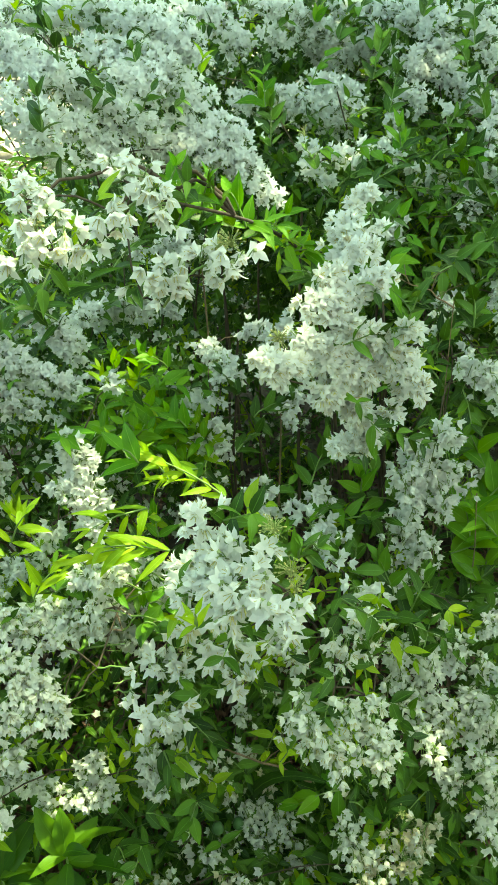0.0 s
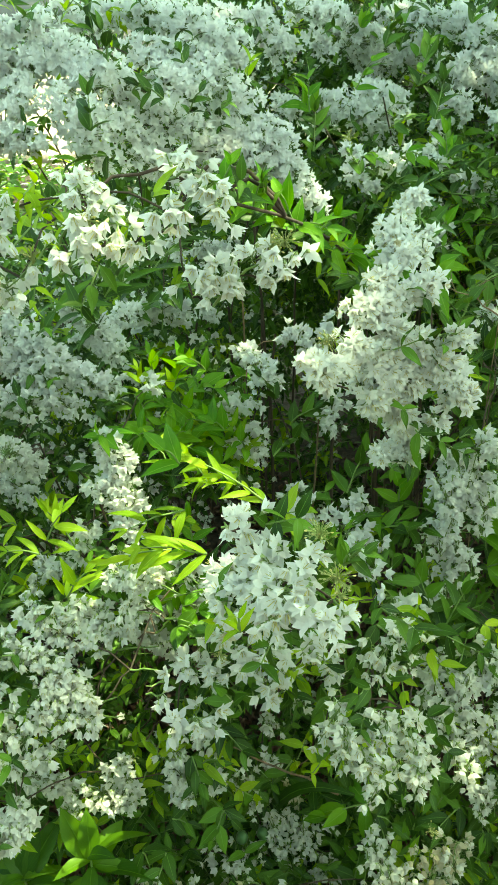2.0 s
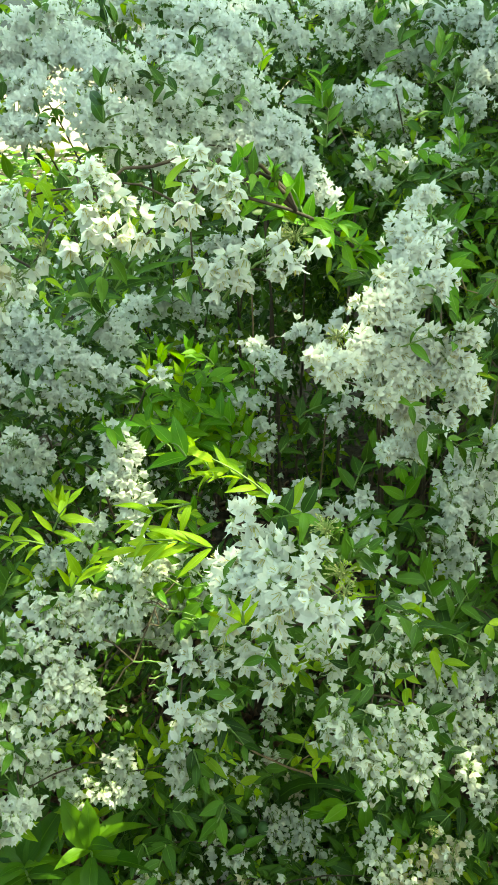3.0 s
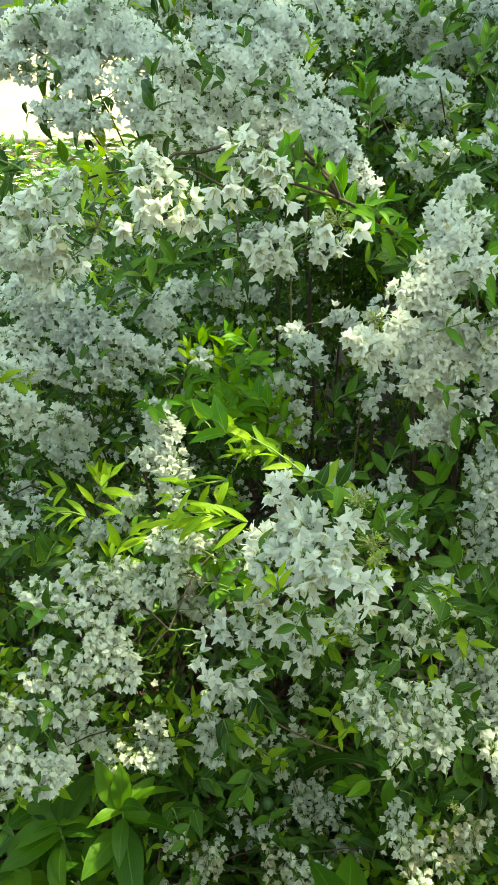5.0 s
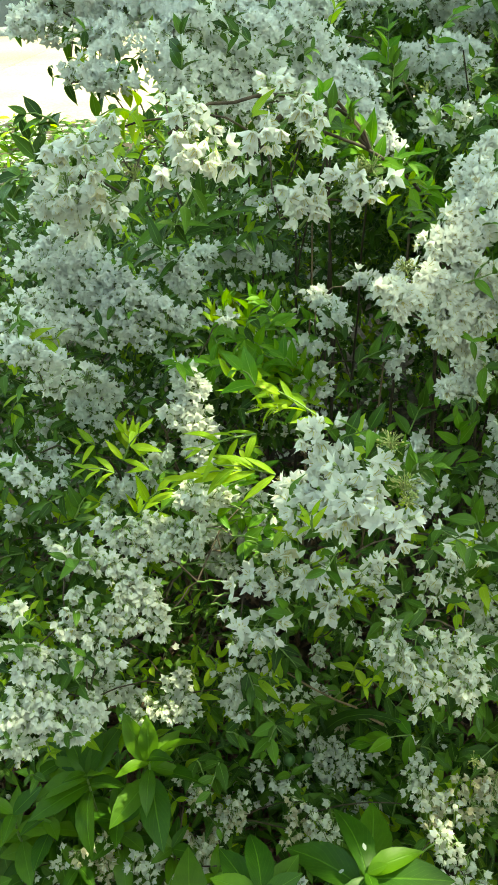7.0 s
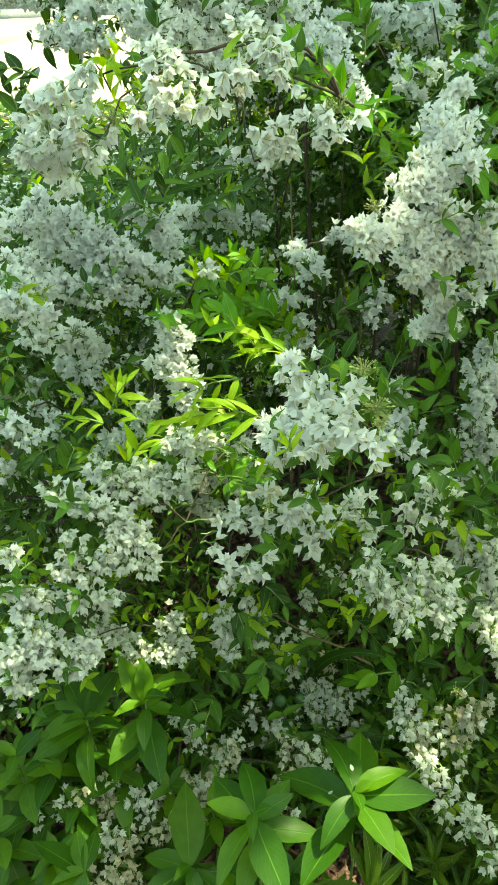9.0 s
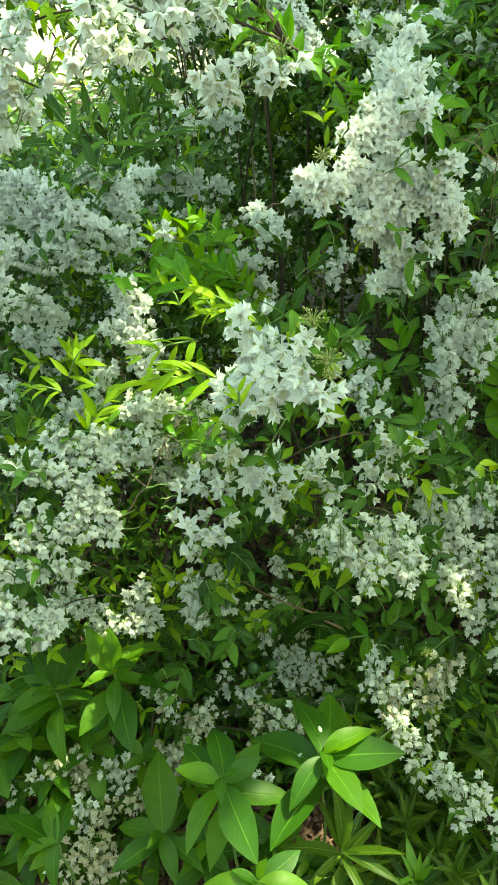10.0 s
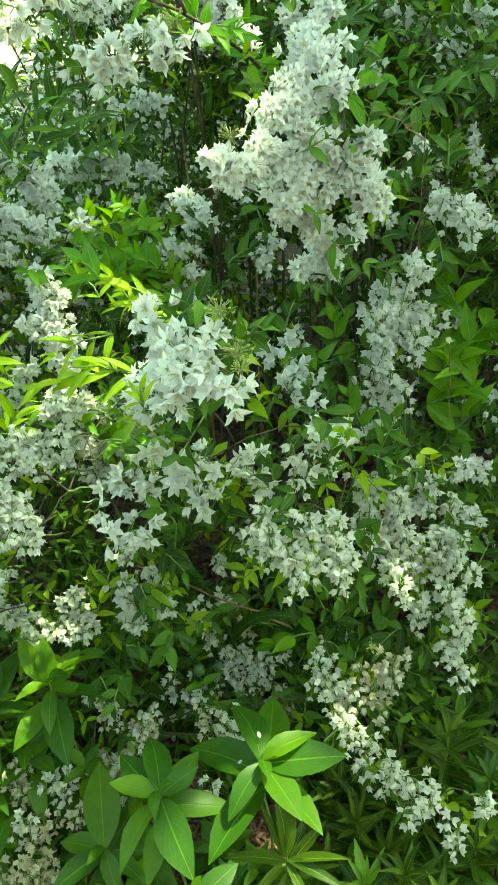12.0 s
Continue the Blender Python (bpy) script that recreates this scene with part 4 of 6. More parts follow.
clusters("main_right", [
    (0.185, 0.755, 0.916, 0.195, 0.751, 0.902, 0.019),
    (0.098, 0.714, 0.922, 0.128, 0.743, 0.886, 0.018),
    (0.135, 0.751, 0.871, 0.147, 0.755, 0.865, 0.014),
    (0.118, 0.748, 0.833, 0.155, 0.756, 0.829, 0.012),
    (0.13, 0.759, 0.848, 0.149, 0.761, 0.84, 0.014),
    (0.104, 0.726, 0.947, 0.115, 0.739, 0.953, 0.013),
    (0.047, 0.663, 0.967, 0.061, 0.686, 0.949, 0.007),
    (0.167, 0.761, 0.948, 0.185, 0.759, 0.93, 0.014),
    (0.092, 0.766, 1.014, 0.114, 0.781, 1.019, 0.009),
    (0.158, 0.869, 1.034, 0.167, 0.871, 1.036, 0.006),
    (0.169, 0.747, 0.884, 0.177, 0.751, 0.861, 0.007),
])
clusters("right_hang", [
    (0.21, 0.893, 0.74, 0.24, 0.896, 0.73, 0.021),
    (0.206, 0.873, 0.718, 0.249, 0.879, 0.683, 0.025),
    (0.263, 0.895, 0.717, 0.282, 0.894, 0.705, 0.013),
    (0.216, 0.867, 0.673, 0.251, 0.869, 0.658, 0.025),
    (0.2, 0.861, 0.625, 0.239, 0.864, 0.609, 0.021),
    (0.219, 0.862, 0.575, 0.23, 0.853, 0.562, 0.011),
    (0.233, 0.879, 0.701, 0.264, 0.887, 0.7, 0.015),
    (0.191, 0.854, 0.65, 0.205, 0.858, 0.657, 0.01),
    (0.195, 0.859, 0.576, 0.203, 0.865, 0.587, 0.008),
    (0.238, 0.866, 0.795, 0.259, 0.866, 0.791, 0.008),
    (0.284, 0.934, 0.842, 0.311, 0.923, 0.836, 0.012),
    (0.278, 0.981, 0.835, 0.293, 0.986, 0.837, 0.007),
    (0.277, 1.056, 0.876, 0.283, 1.039, 0.866, 0.01),
])
clusters("right_hang", [
    (0.317, 0.959, 0.837, 0.316, 0.905, 0.825, 0.009),
    (0.261, 1.036, 0.859, 0.269, 1.05, 0.87, 0.006),
])
clusters("centre_front", [
    (-0.023, 0.559, 0.879, 0.003, 0.565, 0.875, 0.011),
    (0, 0.565, 0.839, 0.021, 0.525, 0.865, 0.012),
    (-0.05, 0.63, 0.763, -0.026, 0.592, 0.783, 0.012),
    (-0.026, 0.56, 0.784, 0.03, 0.5, 0.857, 0.016),
    (0.039, 0.509, 0.873, 0.053, 0.503, 0.867, 0.01),
    (0.022, 0.485, 0.84, 0.036, 0.489, 0.855, 0.013),
    (0.055, 0.472, 0.853, 0.068, 0.47, 0.85, 0.011),
    (0.074, 0.488, 0.863, 0.081, 0.478, 0.855, 0.006),
    (0.053, 0.518, 0.884, 0.057, 0.516, 0.882, 0.005),
    (-0.019, 0.587, 0.795, 0.006, 0.537, 0.834, 0.011),
    (0.035, 0.501, 0.862, 0.05, 0.485, 0.859, 0.009),
    (0.01, 0.555, 0.858, 0.029, 0.528, 0.877, 0.007),
    (0.004, 0.598, 0.624, 0.022, 0.612, 0.643, 0.012),
])
clusters("centre_front", [
    (0.013, 0.595, 0.618, 0.028, 0.603, 0.628, 0.009),
    (0.064, 0.633, 0.64, 0.083, 0.637, 0.619, 0.011),
    (-0.09, 0.561, 0.604, -0.056, 0.572, 0.606, 0.016),
    (-0.075, 0.605, 0.651, -0.045, 0.602, 0.638, 0.011),
    (-0.065, 0.625, 0.66, -0.037, 0.63, 0.669, 0.011),
    (-0.098, 0.593, 0.651, -0.076, 0.608, 0.652, 0.01),
    (-0.046, 0.612, 0.649, -0.021, 0.61, 0.644, 0.009),
    (-0.12, 0.574, 0.632, -0.099, 0.574, 0.629, 0.008),
    (-0.009, 0.625, 0.663, 0.021, 0.632, 0.665, 0.011),
    (0.058, 0.641, 0.649, 0.069, 0.667, 0.64, 0.009),
    (-0.034, 0.621, 0.658, -0.003, 0.618, 0.653, 0.01),
    (0.034, 0.617, 0.647, 0.046, 0.634, 0.656, 0.007),
    (-0.103, 0.584, 0.643, -0.121, 0.579, 0.639, 0.006),
], thick=0.85)
clusters("centre_front", [
    (-0.036, 0.603, 0.637, -0.039, 0.597, 0.631, 0.006),
    (0.018, 0.877, 0.676, 0.053, 0.859, 0.662, 0.014),
    (0.09, 0.87, 0.668, 0.109, 0.881, 0.675, 0.012),
    (0.087, 0.839, 0.65, 0.124, 0.837, 0.638, 0.018),
    (0.144, 0.756, 0.62, 0.172, 0.761, 0.606, 0.014),
    (0.094, 0.81, 0.636, 0.12, 0.789, 0.627, 0.013),
    (0.064, 0.852, 0.658, 0.087, 0.846, 0.654, 0.009),
    (0.015, 0.858, 0.662, 0.034, 0.852, 0.658, 0.011),
], thick=0.85)
clusters("left_mass", [
    (-0.232, 0.632, 0.664, -0.19, 0.633, 0.647, 0.016),
    (-0.197, 0.66, 0.65, -0.137, 0.659, 0.649, 0.016),
    (-0.163, 0.625, 0.643, -0.117, 0.627, 0.648, 0.013),
    (-0.245, 0.597, 0.652, -0.211, 0.594, 0.644, 0.011),
    (-0.229, 0.571, 0.625, -0.186, 0.579, 0.617, 0.011),
    (-0.18, 0.575, 0.609, -0.154, 0.578, 0.62, 0.009),
    (-0.244, 0.554, 0.604, -0.179, 0.562, 0.593, 0.01),
    (-0.171, 0.698, 0.69, -0.105, 0.68, 0.679, 0.016),
    (-0.139, 0.674, 0.666, -0.079, 0.682, 0.682, 0.011),
    (-0.126, 0.652, 0.648, -0.104, 0.664, 0.659, 0.009),
    (-0.227, 0.661, 0.67, -0.199, 0.669, 0.655, 0.01),
    (-0.234, 0.582, 0.638, -0.193, 0.589, 0.633, 0.009),
    (-0.188, 0.692, 0.678, -0.168, 0.696, 0.684, 0.011),
])
clusters("left_mass", [
    (-0.099, 0.693, 0.697, -0.073, 0.686, 0.687, 0.009),
    (-0.143, 0.597, 0.643, -0.11, 0.594, 0.648, 0.006),
    (-0.249, 0.626, 0.669, -0.235, 0.644, 0.669, 0.01),
    (-0.18, 0.566, 0.597, -0.147, 0.566, 0.604, 0.006),
    (-0.269, 0.59, 0.482, -0.232, 0.593, 0.497, 0.015),
    (-0.286, 0.593, 0.443, -0.265, 0.603, 0.418, 0.013),
    (-0.26, 0.605, 0.409, -0.236, 0.612, 0.389, 0.012),
    (-0.214, 0.619, 0.38, -0.181, 0.618, 0.372, 0.018),
    (-0.253, 0.596, 0.375, -0.239, 0.596, 0.37, 0.009),
    (-0.125, 0.638, 0.442, -0.109, 0.638, 0.448, 0.008),
    (-0.112, 0.629, 0.409, -0.093, 0.626, 0.408, 0.011),
    (-0.078, 0.625, 0.411, -0.064, 0.625, 0.413, 0.009),
    (-0.116, 0.62, 0.387, -0.097, 0.617, 0.386, 0.009),
])
clusters("left_mass", [
    (-0.203, 0.635, 0.405, -0.186, 0.638, 0.426, 0.009),
    (-0.185, 0.631, 0.389, -0.178, 0.634, 0.397, 0.007),
    (-0.319, 0.624, 0.648, -0.279, 0.607, 0.656, 0.014),
    (-0.268, 0.644, 0.679, -0.245, 0.628, 0.678, 0.013),
    (-0.283, 0.598, 0.65, -0.247, 0.594, 0.654, 0.011),
    (-0.342, 0.48, 0.511, -0.296, 0.486, 0.508, 0.017),
    (-0.339, 0.461, 0.48, -0.312, 0.462, 0.475, 0.013),
    (-0.289, 0.487, 0.508, -0.244, 0.496, 0.507, 0.014),
    (-0.285, 0.477, 0.491, -0.259, 0.482, 0.491, 0.01),
    (-0.356, 0.521, 0.572, -0.322, 0.522, 0.568, 0.012),
    (-0.339, 0.508, 0.552, -0.319, 0.507, 0.547, 0.009),
    (-0.365, 0.556, 0.608, -0.348, 0.548, 0.602, 0.011),
    (-0.291, 0.545, 0.596, -0.251, 0.54, 0.581, 0.01),
])
clusters("left_mass", [
    (-0.321, 0.52, 0.566, -0.275, 0.525, 0.56, 0.01),
    (-0.269, 0.526, 0.56, -0.23, 0.534, 0.563, 0.01),
    (-0.346, 0.467, 0.491, -0.334, 0.476, 0.503, 0.012),
    (-0.259, 0.504, 0.524, -0.239, 0.506, 0.521, 0.009),
    (-0.282, 0.569, 0.628, -0.268, 0.565, 0.625, 0.008),
    (-0.287, 0.556, 0.613, -0.266, 0.554, 0.61, 0.007),
    (-0.331, 0.495, 0.53, -0.298, 0.499, 0.527, 0.012),
])
clusters("left_mass", [
    (-0.157, 0.660, 0.720, -0.122, 0.650, 0.718, 0.012),
    (-0.128, 0.662, 0.709, -0.088, 0.640, 0.714, 0.012),
    (-0.150, 0.640, 0.688, -0.112, 0.630, 0.690, 0.013),
    (-0.105, 0.630, 0.690, -0.075, 0.620, 0.694, 0.012),
], thick=0.8)
clusters("left_mass", [
    (-0.195, 0.765, 0.655, -0.160, 0.755, 0.645, 0.014),
    (-0.165, 0.770, 0.635, -0.130, 0.760, 0.630, 0.014),
    (-0.130, 0.765, 0.650, -0.100, 0.750, 0.640, 0.013),
    (-0.180, 0.745, 0.600, -0.145, 0.735, 0.595, 0.014),
    (-0.140, 0.750, 0.600, -0.105, 0.740, 0.590, 0.013),
    (-0.100, 0.755, 0.610, -0.075, 0.745, 0.600, 0.012),
    (-0.170, 0.730, 0.560, -0.130, 0.720, 0.550, 0.013),
])
clusters("right_low", [
    (0.124, 0.612, 0.691, 0.153, 0.617, 0.699, 0.013),
    (0.141, 0.622, 0.706, 0.165, 0.616, 0.697, 0.009),
    (0.078, 0.578, 0.637, 0.084, 0.549, 0.621, 0.012),
    (0.096, 0.547, 0.62, 0.118, 0.535, 0.611, 0.015),
    (0.119, 0.564, 0.635, 0.148, 0.564, 0.618, 0.015),
    (0.151, 0.573, 0.635, 0.165, 0.558, 0.609, 0.012),
    (0.147, 0.536, 0.598, 0.171, 0.537, 0.589, 0.012),
    (0.107, 0.535, 0.609, 0.13, 0.528, 0.603, 0.009),
    (0.072, 0.563, 0.625, 0.081, 0.569, 0.635, 0.007),
    (0.118, 0.605, 0.682, 0.13, 0.601, 0.678, 0.007),
    (0.154, 0.555, 0.604, 0.171, 0.551, 0.601, 0.008),
    (0.18, 0.731, 0.558, 0.21, 0.735, 0.535, 0.014),
    (0.218, 0.732, 0.522, 0.254, 0.726, 0.506, 0.023),
])
clusters("right_low", [
    (0.211, 0.703, 0.477, 0.254, 0.711, 0.48, 0.019),
    (0.224, 0.675, 0.458, 0.245, 0.674, 0.45, 0.013),
    (0.196, 0.718, 0.501, 0.218, 0.718, 0.491, 0.013),
    (0.243, 0.652, 0.447, 0.219, 0.639, 0.463, 0.008),
    (0.286, 0.729, 0.472, 0.32, 0.717, 0.466, 0.02),
    (0.3, 0.703, 0.438, 0.324, 0.688, 0.448, 0.02),
    (0.257, 0.704, 0.44, 0.293, 0.703, 0.432, 0.012),
    (0.264, 0.666, 0.387, 0.292, 0.663, 0.389, 0.016),
    (0.308, 0.674, 0.42, 0.326, 0.653, 0.382, 0.019),
    (0.306, 0.639, 0.353, 0.328, 0.636, 0.348, 0.014),
    (0.266, 0.774, 0.516, 0.285, 0.773, 0.513, 0.013),
    (0.313, 0.757, 0.494, 0.33, 0.753, 0.494, 0.01),
    (0.322, 0.614, 0.309, 0.328, 0.622, 0.321, 0.01),
])
clusters("right_low", [
    (0.286, 0.677, 0.403, 0.305, 0.668, 0.406, 0.012),
    (0.258, 0.788, 0.542, 0.273, 0.778, 0.522, 0.006),
])
clusters("low_front", [
    (-0.02, 0.714, 0.221, 0.031, 0.71, 0.204, 0.019),
    (-0.011, 0.692, 0.186, 0.039, 0.689, 0.173, 0.015),
    (0.047, 0.711, 0.204, 0.089, 0.713, 0.203, 0.015),
    (-0.056, 0.673, 0.178, -0.035, 0.665, 0.156, 0.012),
    (-0.092, 0.671, 0.2, -0.076, 0.678, 0.204, 0.008),
    (0.065, 0.689, 0.169, 0.086, 0.688, 0.165, 0.01),
    (-0.01, 0.654, 0.132, 0.04, 0.656, 0.125, 0.015),
    (-0.034, 0.713, 0.264, -0.003, 0.727, 0.232, 0.01),
    (0.098, 0.686, 0.161, 0.082, 0.671, 0.141, 0.01),
    (-0.046, 0.709, 0.335, -0.031, 0.711, 0.321, 0.008),
    (0.006, 0.739, 0.27, 0.03, 0.741, 0.255, 0.008),
    (0.132, 0.647, 0.3, 0.147, 0.654, 0.303, 0.012),
    (0.135, 0.629, 0.278, 0.172, 0.616, 0.277, 0.02),
])
clusters("low_front", [
    (0.158, 0.604, 0.256, 0.172, 0.604, 0.258, 0.013),
    (0.206, 0.631, 0.294, 0.244, 0.632, 0.322, 0.015),
    (0.217, 0.613, 0.273, 0.253, 0.609, 0.27, 0.012),
    (0.23, 0.622, 0.299, 0.252, 0.626, 0.307, 0.01),
    (0.202, 0.605, 0.259, 0.217, 0.602, 0.253, 0.007),
    (-0.138, 0.578, 0.177, -0.11, 0.592, 0.213, 0.013),
    (-0.168, 0.559, 0.155, -0.131, 0.56, 0.151, 0.015),
    (-0.196, 0.533, 0.141, -0.173, 0.542, 0.139, 0.011),
    (-0.267, 0.516, 0.216, -0.303, 0.496, 0.197, 0.011),
    (-0.37, 0.469, 0.18, -0.333, 0.483, 0.188, 0.009),
    (0.008, 0.595, 0.214, 0.04, 0.597, 0.212, 0.018),
    (-0.022, 0.582, 0.191, -0.008, 0.591, 0.208, 0.011),
    (-0.267, 0.502, 0.175, -0.289, 0.493, 0.177, 0.008),
])
clusters("low_front", [
    (-0.169, 0.583, 0.245, -0.161, 0.586, 0.249, 0.006),
    (-0.018, 0.601, 0.231, -0.034, 0.603, 0.237, 0.008),
    (-0.303, 0.484, 0.183, -0.279, 0.5, 0.187, 0.011),
    (-0.273, 0.52, 0.205, -0.261, 0.524, 0.208, 0.008),
    (-0.233, 0.502, 0.189, -0.198, 0.528, 0.171, 0.014),
    (-0.175, 0.529, 0.156, -0.144, 0.56, 0.16, 0.014),
    (-0.136, 0.572, 0.172, -0.105, 0.598, 0.214, 0.013),
    (-0.27, 0.456, 0.161, -0.24, 0.468, 0.167, 0.012),
    (-0.239, 0.454, 0.155, -0.2, 0.467, 0.165, 0.012),
    (-0.193, 0.477, 0.17, -0.174, 0.494, 0.164, 0.01),
    (-0.257, 0.407, 0.152, -0.217, 0.427, 0.141, 0.014),
    (-0.272, 0.396, 0.141, -0.225, 0.397, 0.138, 0.014),
    (-0.275, 0.38, 0.12, -0.248, 0.382, 0.12, 0.011),
])
clusters("low_front", [
    (-0.182, 0.597, 0.216, -0.161, 0.601, 0.218, 0.011),
    (-0.198, 0.404, 0.127, -0.225, 0.384, 0.119, 0.011),
    (-0.017, 0.531, 0.161, 0.012, 0.524, 0.155, 0.008),
    (-0.184, 0.504, 0.168, -0.15, 0.525, 0.15, 0.01),
])
clusters("left_mass", [
    (-0.127, 0.640, 0.508, -0.101, 0.630, 0.506, 0.010),
    (-0.135, 0.640, 0.428, -0.116, 0.630, 0.426, 0.009),
    (-0.120, 0.640, 0.381, -0.102, 0.630, 0.372, 0.010),
    (-0.081, 0.650, 0.398, -0.061, 0.640, 0.390, 0.010),
    (-0.198, 0.620, 0.215, -0.179, 0.610, 0.207, 0.010),
    (-0.022, 0.780, 0.344, -0.002, 0.770, 0.337, 0.010),
    (0.019, 0.780, 0.406, 0.037, 0.770, 0.397, 0.010),
    (-0.053, 0.700, 0.318, -0.033, 0.690, 0.311, 0.009),
    (-0.066, 0.660, 0.184, -0.045, 0.650, 0.175, 0.010),
    (-0.090, 0.660, 0.449, -0.073, 0.650, 0.443, 0.008),
    (-0.150, 0.630, 0.475, -0.131, 0.620, 0.476, 0.009),
    (-0.019, 0.760, 0.283, 0.005, 0.750, 0.276, 0.009),
], thick=0.8)
clusters("low_right", [
    (0.224, 0.511, 0.256, 0.25, 0.485, 0.263, 0.016),
    (0.265, 0.486, 0.262, 0.29, 0.48, 0.249, 0.013),
    (0.287, 0.473, 0.241, 0.316, 0.459, 0.215, 0.012),
    (0.15, 0.529, 0.279, 0.18, 0.56, 0.28, 0.011),
    (0.188, 0.56, 0.274, 0.211, 0.539, 0.249, 0.011),
    (0.192, 0.514, 0.241, 0.21, 0.507, 0.247, 0.009),
    (0.329, 0.484, 0.246, 0.351, 0.482, 0.239, 0.009),
    (0.251, 0.467, 0.241, 0.272, 0.471, 0.242, 0.01),
    (0.309, 0.456, 0.212, 0.32, 0.451, 0.203, 0.007),
    (0.196, 0.532, 0.246, 0.218, 0.539, 0.25, 0.008),
])
clusters("far_right", [
    (0.256, 1.27, 0.976, 0.278, 1.272, 0.967, 0.012),
    (0.286, 1.274, 0.97, 0.308, 1.271, 0.962, 0.011),
    (0.285, 1.085, 0.864, 0.288, 1.056, 0.849, 0.011),
    (0.298, 0.93, 0.824, 0.342, 0.986, 0.795, 0.013),
    (0.268, 0.919, 0.839, 0.286, 0.954, 0.83, 0.007),
    (0.242, 0.85, 0.788, 0.27, 0.852, 0.783, 0.01),
    (0.188, 1.213, 0.947, 0.205, 1.218, 0.937, 0.01),
    (0.323, 1.129, 0.813, 0.345, 1.151, 0.797, 0.007),
    (0.349, 1.218, 0.836, 0.369, 1.228, 0.824, 0.007),
    (0.217, 1.015, 0.837, 0.233, 1.026, 0.841, 0.006),
    (0.308, 1.269, 0.955, 0.333, 1.258, 0.94, 0.009),
    (0.358, 1.239, 0.92, 0.375, 1.233, 0.913, 0.008),
    (0.331, 1.282, 0.99, 0.364, 1.272, 0.975, 0.01),
])
clusters("far_right", [
    (0.318, 0.805, 0.509, 0.369, 0.823, 0.491, 0.013),
    (0.322, 0.751, 0.479, 0.351, 0.743, 0.476, 0.011),
    (0.272, 0.772, 0.51, 0.292, 0.772, 0.506, 0.011),
    (0.261, 0.757, 0.492, 0.284, 0.749, 0.48, 0.009),
    (0.225, 0.847, 0.541, 0.193, 0.843, 0.549, 0.007),
    (0.324, 0.984, 0.648, 0.341, 0.978, 0.632, 0.007),
])
# small scattered sprays over the shaded shrub behind
rows = []
for i in range(34):
    x, y = rng.uniform(0.14, 0.52), rng.uniform(1.18, 1.55)
    z = 0.955 + 0.4 * (y - 1.2) + rng.gauss(0, 0.014)
    rows.append((x, y, z, x + rng.gauss(0, 0.014), y - 0.012, z - 0.008, rng.uniform(0.007, 0.012)))
for i in range(10):
    x, y = rng.uniform(0.22, 0.42), rng.uniform(0.92, 1.12)
    z = 0.80 + 0.35 * (y - 0.92) + rng.gauss(0, 0.02)
    rows.append((x, y, z, x + rng.gauss(0, 0.012), y - 0.012, z - 0.01, rng.uniform(0.006, 0.009)))
clusters("far_right", rows, thick=0.9)
shoot("mid_left", (-0.162, 0.998, 0.765), (0.19, 0.21, 0.96), 0.05, 1, YOUNG_LIT)
shoot("mid_left", (-0.206, 0.990, 0.760), (-0.18, 0.08, 0.98), 0.045, 2, YOUNG_LIT)
shoot("mid_left", (-0.165, 0.975, 0.731), (0.10, 0.11, 0.99), 0.034, 1)
shoot("mid_left", (-0.222, 0.980, 0.747), (-0.80, -0.30, 0.53), 0.0382, 2)
shoot("mid_left", (-0.238, 0.734, 0.692), (-0.56, 0.17, 0.81), 0.042, 3, YOUNG_LIT)
shoot("mid_left", (-0.281, 0.723, 0.687), (-0.91, -0.29, 0.28), 0.042, 2, YOUNG_LIT)
shoot("mid_left", (-0.308, 0.737, 0.718), (-0.82, -0.51, 0.26), 0.04, 1, YOUNG_LIT)
shoot("mid_left", (-0.325, 0.681, 0.640), (0.44, 0.26, 0.86), 0.0382, 2)
shoot("mid_left", (-0.248, 0.700, 0.645), (0.04, 0.21, 0.98), 0.04, 1, YOUNG_LIT)
shoot("mid_left", (-0.342, 0.694, 0.665), (-0.58, -0.80, -0.16), 0.0382, 2)
shoot("mid_left", (-0.413, 0.738, 0.592), (-0.82, -0.32, 0.47), 0.05, 3, YOUNG_LIT)
shoot("mid_left", (-0.418, 0.797, 0.511), (0.26, 0.29, 0.92), 0.045, 2, YOUNG_LIT)
shoot("mid_left", (-0.453, 0.749, 0.503), (-0.72, -0.69, 0.07), 0.0425, 3)
shoot("mid_left", (-0.357, 0.786, 0.592), (0.54, 0.22, 0.81), 0.0382, 2)
shoot("mid_left", (-0.507, 0.919, 0.670), (0.32, -0.86, -0.39), 0.04, 2, YOUNG_LIT)
shoot("mid_left", (-0.424, 0.756, 0.478), (-0.43, -0.87, -0.23), 0.0425, 2)
shoot("mid_left", (-0.005, 0.714, 0.787), (-0.85, 0.07, 0.52), 0.05, 4, YOUNG_LIT, SLIM)
shoot("mid_left", (-0.070, 0.732, 0.796), (-0.61, 0.19, 0.77), 0.05, 2, YOUNG_LIT, SLIM)
shoot("mid_left", (-0.038, 0.741, 0.806), (-0.90, -0.43, -0.04), 0.05, 2, YOUNG_LIT, SLIM)
shoot("mid_left", (-0.092, 0.704, 0.778), (-0.89, -0.44, -0.12), 0.06, 2, YOUNG_LIT, SLIM)
shoot("mid_left", (-0.045, 0.673, 0.765), (-0.91, -0.41, -0.09), 0.065, 2, YOUNG_LIT, SLIM)
shoot("mid_left", (-0.062, 0.662, 0.754), (-0.96, -0.19, 0.20), 0.065, 2, YOUNG_LIT, SLIM)
